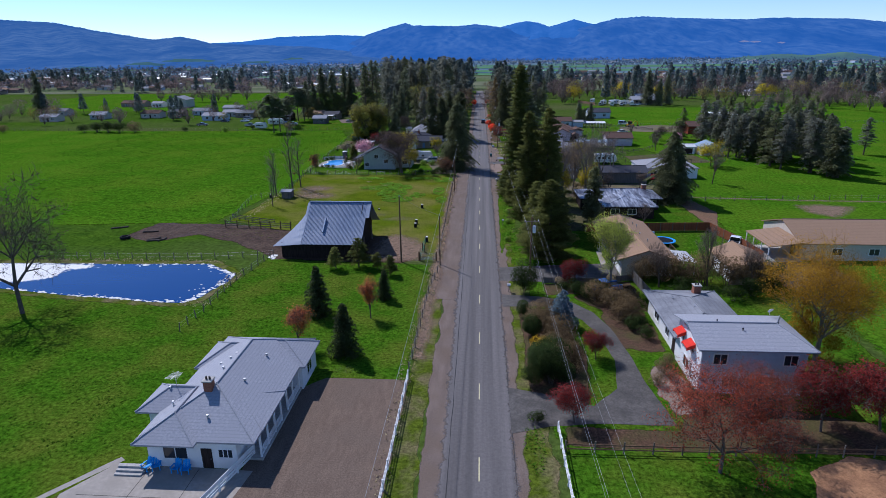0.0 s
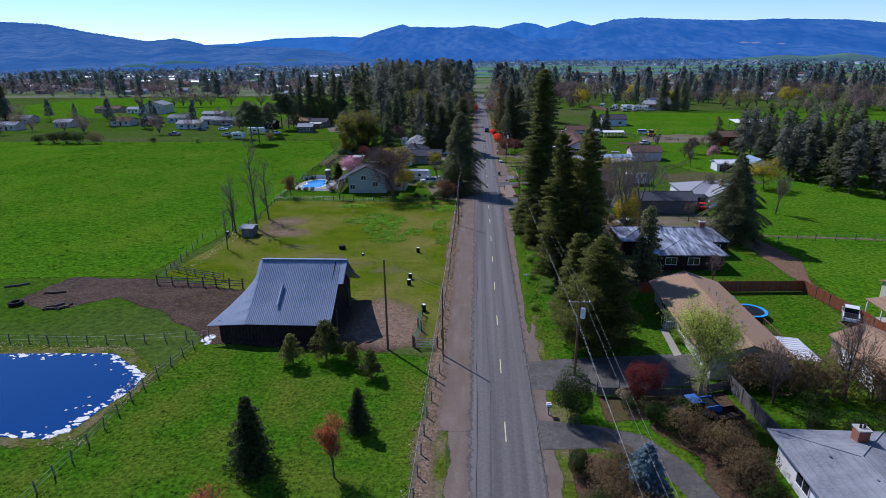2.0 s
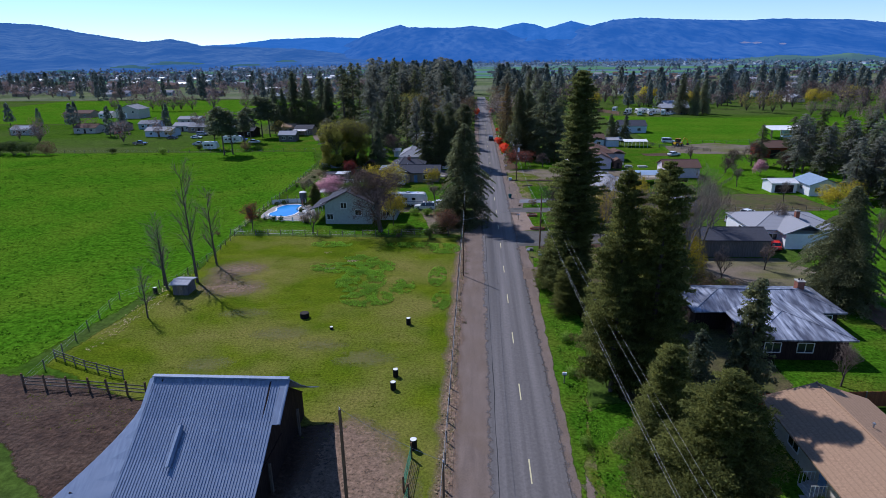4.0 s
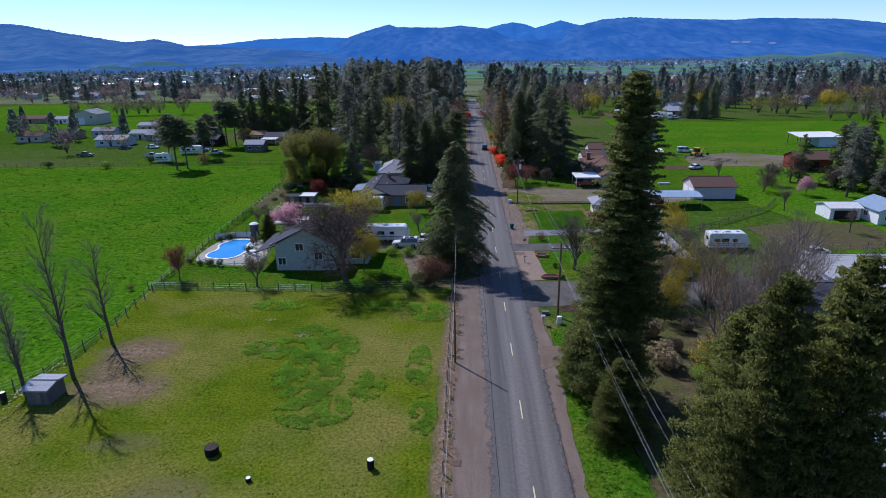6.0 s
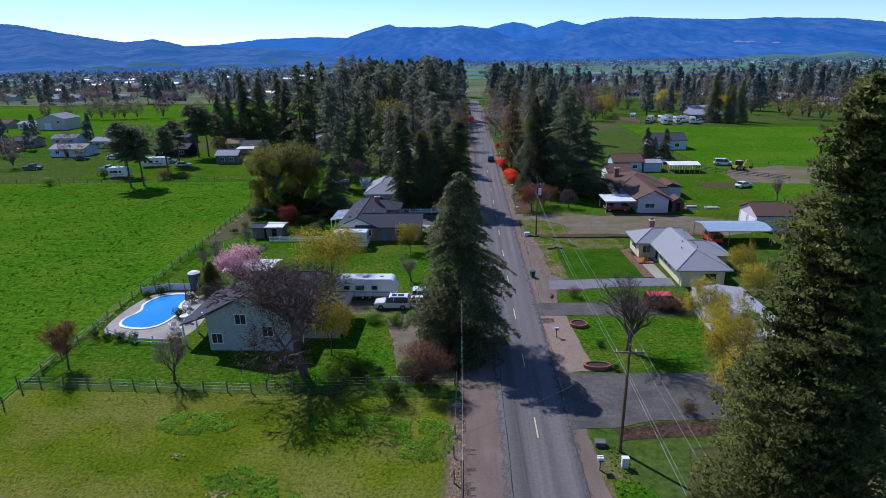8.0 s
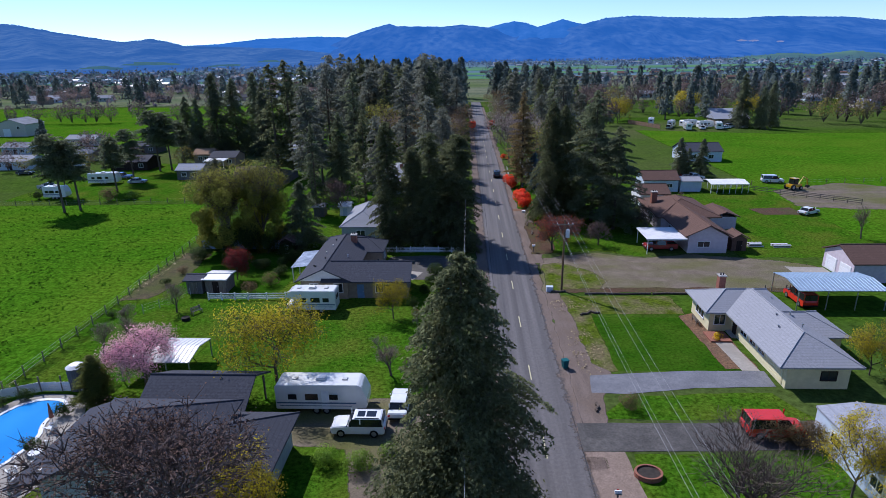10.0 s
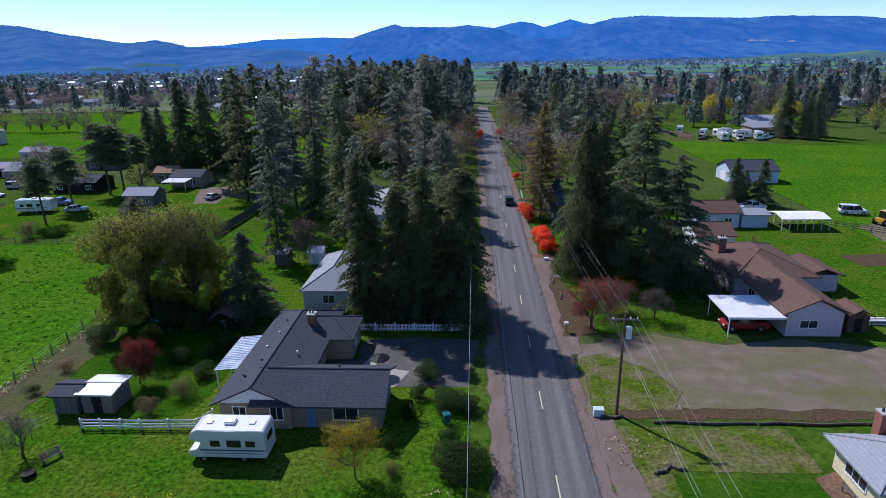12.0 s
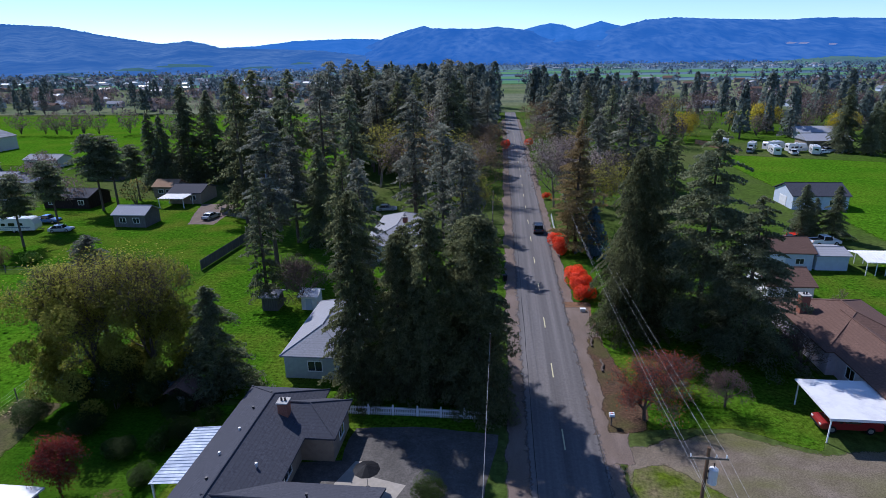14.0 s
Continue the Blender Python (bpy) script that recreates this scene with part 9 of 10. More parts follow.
# ---- power lines ----
def power_pole(x, y, h, label, arm=True, transformer=False, r=0.16):
    root = thing("power_pole", (x, y, 0), label, "power pole")
    part("pole", tube(bmesh.new(), (0, 0, -0.3), (0, 0, h), r, r * 0.68, 8), POLE_WOOD, root)
    if arm:
        part("crossarm", boxes((-1.2, 1.2, -0.16, -0.06, h - 0.75, h - 0.62)), OLD_WOOD, root)
        for k in (-1.05, 0.45, 1.05):
            bm = bmesh.new()
            tube(bm, (k, -0.11, h - 0.62), (k, -0.11, h - 0.42), 0.05, 0.035, 6)
            part("insulator", bm, WHITE, root)
    else:
        part("insulator", tube(bmesh.new(), (0, 0, h), (0, 0, h + 0.18), 0.05, 0.035, 6), WHITE, root)
    if transformer:
        bm = bmesh.new()
        tube(bm, (0.42, -0.1, h - 2.5), (0.42, -0.1, h - 1.45), 0.27, 0.27, 12)
        tube(bm, (0.42, -0.1, h - 1.45), (0.42, -0.1, h - 1.32), 0.27, 0.12, 12)
        t = part("transformer", bm, WHITE_TIN, root, "pale grey pole transformer can")
        part("bushing", tube(bmesh.new(), (0.42, -0.1, h - 1.32), (0.42, -0.1, h - 1.0), 0.04, 0.03, 6), DARK_STEEL, t)
        part("bracket", boxes((0.08, 0.3, -0.14, -0.04, h - 2.2, h - 2.1), (0.08, 0.3, -0.14, -0.04, h - 1.7, h - 1.6)), DARK_STEEL, root)


RIGHT_POLES = [(8.6, 18, 10.2), (7.8, 88.6, 9.6), (5.9, 160.2, 10.2), (5.5, 222.2, 10.4), (4.4, 292, 10.4), (4.0, 362, 10.4)]
for i, (x, y, h) in enumerate(RIGHT_POLES):
    power_pole(x, y, h, "brown wooden power pole with a grey transformer" if i in (1, 3) else "brown wooden power pole with a crossarm", True, i in (1, 3))
LEFT_POLES = [(-7.0, -14, 8.6), (-7.1, 92.6, 8.6), (-7.3, 148.0, 8.6), (-8.0, 197, 8.6), (-8.1, 240, 8.6), (-9.0, 300, 8.6)]
for x, y, h in LEFT_POLES:
    power_pole(x, y, h, "slim wooden service pole beside the road", False, False, 0.11)
power_pole(-13.9, 93.7, 11.6, "tall wooden pole by the barn", False, False, 0.15)
CABLE = mat("pale_cable", (0.420, 0.420, 0.420), (0.320, 0.320, 0.320), 5, 0.5, 0.3)


def cable(a, b, sag, label, r=0.006, name="power_cable"):
    bm = bmesh.new()
    a, b = Vector(a), Vector(b)
    n = 14
    polytube(bm, [a.lerp(b, i / n) - Vector((0, 0, 4 * sag * (i / n) * (1 - i / n))) for i in range(n + 1)], r)
    ob = part(name, bm, CABLE)
    return tagged(ob, label, "cable", "overhead power cables")


for (x0, y0, h0), (x1, y1, h1) in zip(RIGHT_POLES, RIGHT_POLES[1:]):
    for k in (-1.05, 0.45, 1.05):
        cable((x0 + k, y0 - 0.11, h0 - 0.42), (x1 + k, y1 - 0.11, h1 - 0.42), 0.8, "overhead power cable strung along the road")
    cable((x0 - 0.1, y0, h0 - 2.6), (x1 - 0.1, y1, h1 - 2.6), 1.0, "lower communication cable strung along the road", 0.009)
for (x0, y0, h0), (x1, y1, h1) in zip(LEFT_POLES, LEFT_POLES[1:]):
    cable((x0, y0, h0 + 0.18), (x1, y1, h1 + 0.18), 0.6, "single overhead cable beside the road", 0.014)
cable((-13.9, 93.7, 11.7), (-7.1, 92.6, 8.7), 0.3, "short overhead service cable to the barn pole", 0.012)
cable((5.9, 160.2, 9.2), (-8.0, 150, 8.6), 0.3, "overhead cable crossing the road", 0.012)

# ---- vehicles ----
def wheel(parent, x, y, r, w=0.22):
    t = part("tyre", tube(bmesh.new(), (x, y - w / 2, r), (x, y + w / 2, r), r, r, 16), RUBBER, parent)
    part("rim", tube(bmesh.new(), (x, y - w / 2 - 0.012, r), (x, y + w / 2 + 0.012, r), r * 0.6, r * 0.6, 12), STEEL, t)


def shell(profile, half, tumble, bevel=0.05):
    """A body from a side outline (x, z), narrowed towards its top by tumble."""
    bm = bmesh.new()
    zs = [p[1] for p in profile]
    lo, hi = min(zs), max(zs)
    rings = []
    for s in (-1, 1):
        rings.append([bm.verts.new((x, s * (half - tumble * (z - lo) / (hi - lo)), z)) for x, z in profile])
    bm.faces.new(rings[0][::-1])
    bm.faces.new(rings[1])
    n = len(profile)
    for i in range(n):
        bm.faces.new((rings[0][i], rings[0][(i + 1) % n], rings[1][(i + 1) % n], rings[1][i]))
    bmesh.ops.recalc_face_normals(bm, faces=bm.faces[:])
    if bevel:
        bmesh.ops.bevel(bm, geom=bm.edges[:], offset=bevel, segments=2, affect="EDGES")
    return bm


def car(x, y, yaw, material, label, kind="sedan", z=0.035):
    """A car heading along its own +x: sedan, suv, van or pickup."""
    long, wide, hood, top, base = {"sedan": (4.7, 0.9, 0.92, 1.46, 0.25), "suv": (4.8, 0.95, 1.1, 1.80, 0.32), "van": (5.0, 0.98, 1.12, 1.95, 0.3), "pickup": (5.4, 0.97, 1.08, 1.80, 0.38)}[kind]
    root = thing("car" if kind in ("sedan", "suv") else kind, (x, y, z), label, "car" if kind != "pickup" else "pickup truck", yaw=yaw)
    h = long / 2
    part("body", shell([(-h, base + 0.15), (-h + 0.1, base), (h - 0.1, base), (h, base + 0.2), (h - 0.04, hood - 0.2), (h - 0.3, hood - 0.08), (h * 0.38, hood + 0.02), (-h + 0.1, hood + 0.02), (-h, hood - 0.15)], wide, 0.05, 0.06), material, root)
    cab = {"sedan": [(-1.75, hood), (1.0, hood), (0.35, top - 0.02), (0.1, top), (-0.9, top), (-1.2, top - 0.05)], "suv": [(-2.28, hood), (1.05, hood), (0.45, top - 0.02), (0.2, top), (-2.0, top), (-2.15, top - 0.06)],
           "van": [(-2.4, hood), (1.5, hood), (0.8, top - 0.02), (0.6, top), (-2.25, top), (-2.36, top - 0.06)], "pickup": [(-0.75, hood), (1.15, hood), (0.62, top - 0.02), (0.45, top), (-0.55, top), (-0.7, top - 0.06)]}[kind]
    part("greenhouse", shell([(a * 0.985, b - 0.05) for a, b in cab], wide - 0.04, 0.16, 0.03), CAR_GLASS, root, "dark glazed cabin")
    part("cabin_roof", shell([(cab[2][0] - 0.02, top - 0.05), (cab[3][0], top + 0.015), (cab[4][0], top + 0.015), (cab[5][0] + 0.02, top - 0.06)], wide - 0.16, 0.03, 0.012), material, root)
    for s in (-1, 1):
        for a in ((cab[0][0] + cab[5][0]) / 2, (cab[1][0] + cab[2][0]) / 2, -0.25):
            if kind == "pickup" and a == -0.25:
                continue
            part("pillar", boxes((a - 0.05, a + 0.05, s * (wide - 0.13) - 0.035, s * (wide - 0.13) + 0.035, hood - 0.05, top - 0.03)), material, root)
        part("headlight", boxes((h - 0.1, h + 0.005, s * wide * 0.72 - 0.16, s * wide * 0.72 + 0.16, hood - 0.34, hood - 0.2), bevel=0.02), WHITE_TIN, root)
        part("tail_light", boxes((-h - 0.012, -h + 0.08, s * wide * 0.8 - 0.1, s * wide * 0.8 + 0.1, hood - 0.32, hood - 0.1), bevel=0.02), LAMP_RED, root)
        part("mirror", boxes((0.72, 0.86, s * (wide + 0.06) - 0.07, s * (wide + 0.06) + 0.07, hood + 0.02, hood + 0.16), bevel=0.02), material, root)
    part("bumper", boxes((h - 0.08, h + 0.05, -wide * 0.9, wide * 0.9, base + 0.08, base + 0.26), bevel=0.03), BLACK_PLASTIC, root)
    part("bumper", boxes((-h - 0.05, -h + 0.08, -wide * 0.9, wide * 0.9, base + 0.08, base + 0.26), bevel=0.03), BLACK_PLASTIC, root)
    if kind == "suv":
        part("sunroof", boxes((-0.6, 0.05, -0.42, 0.42, top + 0.014, top + 0.03)), CAR_GLASS, root)
        part("sunroof", boxes((-1.6, -0.75, -0.42, 0.42, top + 0.014, top + 0.03)), CAR_GLASS, root)
        for s in (-1, 1):
            part("roof_rack_rail", boxes((-1.9, 0.2, s * 0.72 - 0.02, s * 0.72 + 0.02, top + 0.01, top + 0.07)), DARK_STEEL, root)
    if kind == "pickup":
        part("cargo_bed", boxes((-2.55, -0.85, -0.78, 0.78, hood - 0.02, hood + 0.03)), BLACK_PLASTIC, root)
        for s in (-1, 1):
            part("bed_side", boxes((-2.6, -0.8, s * 0.87 - 0.06, s * 0.87 + 0.06, hood - 0.1, hood + 0.16)), material, root)
    r = 0.34 if kind in ("sedan",) else 0.38
    for a in (-long * 0.30, long * 0.31):
        for s in (-1, 1):
            wheel(root, a, s * (wide - 0.1), r)
    return root


def coach(name, x, y, yaw, length, label, category, motor=False, stripe=None, z=0.03, wide=1.2, top=3.05):
    """A motorhome or a travel trailer heading along its own +x."""
    root = thing(name, (x, y, z), label, category, yaw=yaw)
    h = length / 2
    if motor:
        prof = [(-h, 0.45), (h - 0.9, 0.45), (h, 0.55), (h, 1.05), (h - 0.75, 1.2), (h - 1.15, 1.85), (h - 0.15, 2.15), (h - 0.35, 2.75), (h - 0.9, top), (-h + 0.15, top), (-h, top - 0.2)]
    else:
        prof = [(-h, 0.5), (h - 0.25, 0.5), (h, 0.85), (h, 1.7), (h - 0.45, top - 0.25), (h - 0.8, top), (-h + 0.2, top), (-h, top - 0.25)]
    body = part("body", shell(prof, wide, 0.04, 0.05), RV_WHITE, root)
    for s in (-1, 1):
        for a, w, zz, hh in ((-h * 0.62, 0.8, 1.55, 0.55), (-h * 0.2, 1.2, 1.5, 0.65), (h * 0.28, 0.8, 1.55, 0.55)):
            part("window", boxes((a - w / 2, a + w / 2, s * wide - 0.02, s * wide + 0.012, zz, zz + hh)), CAR_GLASS, root)
        part("stripe", boxes((-h + 0.1, h - 1.0, s * wide - 0.015, s * wide + 0.008, 1.12, 1.26)), stripe or RV_STRIPE, root)
        part("stripe", boxes((-h + 0.4, h - 1.4, s * wide - 0.015, s * wide + 0.008, 0.86, 0.92)), stripe or RV_STRIPE, root)
        for a in ((-h * 0.42, h * 0.62) if motor else (-0.5, 0.45)):
            wheel(root, a, s * (wide - 0.14), 0.37, 0.25)
    part("door", boxes((h * 0.02, h * 0.02 + 0.7, -wide - 0.014, -wide + 0.02, 0.6, 2.45)), WHITE, root)
    ac = part("air_conditioner", boxes((-0.6, 0.35, -0.4, 0.4, top - 0.01, top + 0.26), bevel=0.08), WHITE_TIN, root)
    for a in (-h * 0.6, h * 0.5):
        part("roof_hatch", boxes((a - 0.25, a + 0.25, -0.25, 0.25, top - 0.01, top + 0.1), bevel=0.03), STEEL, root)
    part("rear_window", boxes((-h - 0.014, -h + 0.02, -0.6, 0.6, 1.7, 2.3)), CAR_GLASS, root)
    if motor:
        part("windscreen", prism(bmesh.new(), [(h - 0.78, 1.24), (h - 1.12, 1.82), (h - 1.17, 1.80), (h - 0.83, 1.22)], "y", -1.0, 1.0), CAR_GLASS, root)
        part("bumper", boxes((h - 0.05, h + 0.08, -1.0, 1.0, 0.45, 0.65), bevel=0.03), STEEL, root)
    else:
        part("hitch", boxes((h, h + 1.0, -0.06, 0.06, 0.45, 0.55)), DARK_STEEL, root)
        part("jack", tube(bmesh.new(), (h + 0.8, 0, 0), (h + 0.8, 0, 0.6), 0.04, 0.04, 6), DARK_STEEL, root)
    return root


car(-0.1, 302.5, 90, CAR_DARK, "dark blue-grey car driving along the road", "suv")
car(18.2, 81.7, 196, CAR_BLUE, "blue pickup truck parked on the bare bed", "pickup", 0.02)
car(27.6, 148.2, 0, CAR_SILVER, "silver car parked on the gravel yard", "sedan", 0.02)
car(47.6, 163.0, 75, CAR_RED, "small red car parked by the white house", "sedan", 0.01)
car(52.6, 185.0, 20, CAR_WHITE, "white car parked behind the bare trees", "sedan", 0.02)
car(47.6, 178.6, 15, CAR_SILVER, "silver car parked behind the bare trees", "suv", 0.02)
car(46.4, 104.6, 60, CAR_WHITE, "white pickup truck parked by the porch", "pickup", 0.02)
car(-17.2, 189.6, 180, CAR_WHITE, "white sport utility car parked by the trailer", "suv", 0.02)
car(-14.0, 193.2, 90, CAR_WHITE, "white car parked under the spruce", "sedan", 0.02)
car(18.9, 190.0, 0, CAR_RED, "bright red van parked on the driveway", "van")
car(24.6, 240.3, 180, CAR_MAROON, "dark red and white pickup truck under the carport", "pickup", 0.02)
car(36.2, 218.6, 90, CAR_RED, "red truck parked under the steel carport", "van", 0.01)
car(50.4, 296.8, 10, CAR_WHITE, "white pickup truck parked by the firs", "pickup", 0.01)
car(46.6, 299.0, 20, CAR_RED, "red car parked by the firs", "sedan", 0.01)
car(68.2, 292.6, -10, CAR_WHITE, "white work van on the grass", "van", 0.01)
car(-33.4, 317.5, 10, CAR_SILVER, "silver car parked among the pines", "sedan", 0.01)
for x, y, yaw, m, k, lab in ((-105.6, 303.6, 5, CAR_BLUE, "pickup", "blue pickup truck in the far yard"), (-97.6, 297.4, 10, CAR_SILVER, "sedan", "silver car on the far lawn"), (-117.5, 290.4, 0, CAR_SILVER, "pickup", "grey truck parked beyond the pasture"),
                             (-71, 309, 80, CAR_SILVER, "sedan", "silver car on the gravel drive"), (61, 262.6, 30, CAR_WHITE, "sedan", "white car beside the vegetable bed"),
                             (-129, 312, 0, CAR_WHITE, "sedan", "white car by the far houses")):
    car(x, y, yaw, m, lab, k, 0.012)
coach("travel_trailer", -21.2, 193.3, 0, 8.6, "long white travel trailer beside the farmhouse", "trailer")
coach("motorhome", -28.1, 215.6, 180, 6.6, "white motorhome with blue stripes on the lawn", "motorhome", True)
coach("travel_trailer", 39.2, 188.6, 0, 6.8, "white travel trailer behind the thicket", "trailer")
for x, y, yaw in ((-108, 280.2, 2), (-106.4, 297.0, 8), (75.2, 419, 70), (80.6, 408, 60), (84.4, 399, 80), (88.2, 409, 25), (93.6, 404, 10), (97.4, 399.4, 75)):
    coach("travel_trailer", x, y, yaw, 5.6 + (x * 7 % 3), "white travel trailer parked in a row of trailers" if x > 0 else "white travel trailer in the yard beyond the pasture", "trailer", z=0.012)
for x, y, yaw, m, k, lab in ((78.0, 402.4, 60, CAR_SILVER, "van", "silver van among the parked trailers"), (90.4, 398.6, 80, CAR_WHITE, "pickup", "white pickup among the parked trailers"), (101, 401, 20, CAR_WHITE, "sedan", "white car by the far grey house"),
                             (104.6, 404, 15, CAR_SILVER, "suv", "silver car by the far grey house"), (82.8, 415, 70, CAR_BLUE, "van", "blue van among the parked trailers"), (109, 402.6, 0, CAR_DARK, "sedan", "dark car by the far grey house"),
                             (-139.5, 311, 6, CAR_DARK, "sedan", "dark car on the grass beyond the pasture"), (-144, 293.4, 8, CAR_DARK, "pickup", "dark truck on the grass beyond the pasture"), (-152, 330, 0, CAR_WHITE, "suv", "white car between the far houses"),
                             (-131, 322, 0, CAR_SILVER, "van", "silver van between the far houses"), (-176, 330, 90, CAR_RED, "sedan", "red car between the far houses"), (-162, 336, 20, CAR_WHITE, "pickup", "white pickup between the far houses")):
    car(x, y, yaw, m, lab, k, 0.012)
tr = thing("utility_trailer", (21.2, 80.8, 0.02), "dark box utility trailer behind the blue pickup", "trailer", yaw=196)
part("bed", boxes((-1.3, 1.3, -0.8, 0.8, 0.45, 0.55)), DARK_WALL, tr)
for r_ in ((-1.3, 1.3, -0.84, -0.8, 0.45, 1.0), (-1.3, 1.3, 0.8, 0.84, 0.45, 1.0), (-1.34, -1.3, -0.84, 0.84, 0.45, 1.0), (1.3, 1.34, -0.84, 0.84, 0.45, 1.0)):
    part("side_board", boxes(r_), DARK_WALL, tr)
for s_ in (-1, 1):
    wheel(tr, 0, s_ * 0.95, 0.33, 0.18)
YELLOW_PAINT = paint("yellow_machine_paint", (0.650, 0.360, 0.020))
dg = thing("digger", (69.5, 285.0, 0.012), "yellow backhoe digger with its arm lowered", "digger", yaw=20)
part("chassis", boxes((-1.6, 1.6, -0.9, 0.9, 0.6, 1.3), bevel=0.08), YELLOW_PAINT, dg)
part("cab", boxes((-0.8, 0.5, -0.75, 0.75, 1.3, 2.6), bevel=0.06), CAR_GLASS, dg)
part("cab_roof", boxes((-0.9, 0.6, -0.82, 0.82, 2.6, 2.72), bevel=0.03), YELLOW_PAINT, dg)
part("boom", polytube(bmesh.new(), [(1.5, 0, 1.2), (2.6, 0, 2.8), (3.8, 0, 2.2), (4.2, 0, 0.7)], 0.14, 6), YELLOW_PAINT, dg)
part("bucket", boxes((3.9, 4.6, -0.4, 0.4, 0.15, 0.75), bevel=0.08), DARK_STEEL, dg)
for a_, r_ in ((-1.1, 0.65), (1.2, 0.45)):
    for s_ in (-1, 1):
        wheel(dg, a_, s_ * 0.95, r_, 0.35)

# ---- pool terrace ----
def round_slab(pts, smooth_steps):
    out = pts
    for _ in range(smooth_steps):
        nxt = []
        for i in range(len(out)):
            a, b = Vector(out[i]), Vector(out[(i + 1) % len(out)])
            nxt += [tuple(a.lerp(b, 0.25)), tuple(a.lerp(b, 0.75))]
        out = nxt
    return out


DECK_PTS = round_slab([(-53.6, 182.0), (-50.0, 180.8), (-44.0, 179.6), (-41.4, 180.4), (-41.2, 186), (-43.4, 190.4), (-45.2, 194.6), (-50.4, 195.2), (-53.4, 193.2)], 2)
patch("pavement", DECK_PTS, CONCRETE, 0.034, "pale concrete terrace round the pool", 0.05, 3, 0.0, "terrace")
POOL_PTS = round_slab([(-51.2, 183.2), (-46.6, 182.8), (-45.6, 187.6), (-47.2, 190.2), (-46.4, 193.6), (-50.6, 193.8), (-52.2, 190.4), (-50.8, 188.0), (-52.2, 185.6)], 2)
POOL_WATER = bpy.data.materials.new("pool_water")
POOL_WATER.use_nodes = True
pwb = POOL_WATER.node_tree.nodes["Principled BSDF"]
pwb.inputs["Base Color"].default_value = (0.020, 0.230, 0.620, 1)
pwb.inputs["Roughness"].default_value = 0.05
pn = POOL_WATER.node_tree.nodes.new("ShaderNodeTexNoise")
pn.inputs["Scale"].default_value = 1.1
pr = POOL_WATER.node_tree.nodes.new("ShaderNodeValToRGB")
pr.color_ramp.elements[0].color, pr.color_ramp.elements[1].color = (0.012, 0.170, 0.560, 1), (0.050, 0.330, 0.720, 1)
POOL_WATER.node_tree.links.new(pn.outputs["Fac"], pr.inputs["Fac"])
POOL_WATER.node_tree.links.new(pr.outputs[0], pwb.inputs["Base Color"])
pool = thing("swimming_pool", (-49, 188, 0), "kidney-shaped bright blue swimming pool", "swimming pool")
pl = [(x + 49, y - 188) for x, y in POOL_PTS]
raw("water", [(x, y, 0.07) for x, y in pl], [tuple(range(len(pl)))], POOL_WATER, pool)
cop = bmesh.new()
cen = Vector((sum(p[0] for p in pl) / len(pl), sum(p[1] for p in pl) / len(pl)))
ring_in = [Vector(p) for p in pl]
ring_out = [p + (p - cen).normalized() * 0.4 for p in ring_in]
vi = [[cop.verts.new((p.x, p.y, z)) for p in ring] for ring, z in ((ring_in, 0.06), (ring_in, 0.12), (ring_out, 0.12), (ring_out, 0.03))]
for a, b in zip(vi, vi[1:]):
    for k in range(len(pl)):
        cop.faces.new((a[k], a[(k + 1) % len(pl)], b[(k + 1) % len(pl)], b[k]))
part("coping", cop, WHITE, pool, "white pool coping")
for k_ in (-0.25, 0.25):
    part("ladder_rail", polytube(bmesh.new(), [(2.4 + k_, 4.6, 0.1), (2.4 + k_, 4.6, 0.8), (2.4 + k_, 5.3, 0.8), (2.4 + k_, 5.5, 0.12)], 0.025, 6), STEEL, pool)
tank = thing("storage_tank", (-47.3, 196.2, 0), "tall pale grey cylindrical tank behind the pool", "tank")
part("shell", tube(bmesh.new(), (0, 0, 0), (0, 0, 2.5), 0.85, 0.85, 18), GREY_BOARD, tank)
part("lid", tube(bmesh.new(), (0, 0, 2.5), (0, 0, 2.75), 0.9, 0.5, 18), WHITE_TIN, tank)


def patio_chair(x, y, yaw, material, label, slope=False):
    c = thing("garden_chair", (x, y, 0.04), label, "chair", "blue chairs on the patio" if slope else "white chairs by the pool", yaw=yaw)
    part("seat", prism(bmesh.new(), [(-0.28, 0.30), (0.32, 0.40), (0.32, 0.44), (-0.28, 0.34)], "y", -0.27, 0.27), material, c)
    for k in range(5):
        u = -0.24 + k * 0.12
        part("back_slat", prism(bmesh.new(), [(-0.26, 0.34), (-0.52, 1.02 - 0.05 * abs(k - 2)), (-0.49, 1.03 - 0.05 * abs(k - 2)), (-0.23, 0.35)], "y", u - 0.05, u + 0.05), material, c)
    for s in (-1, 1):
        part("armrest", boxes((-0.32, 0.38, s * 0.34 - 0.06, s * 0.34 + 0.06, 0.56, 0.60)), material, c)
        part("leg", boxes((0.26, 0.34, s * 0.30 - 0.03, s * 0.30 + 0.03, 0.0, 0.56)), material, c)
        part("leg", boxes((-0.34, -0.26, s * 0.30 - 0.03, s * 0.30 + 0.03, 0.0, 0.56)), material, c)


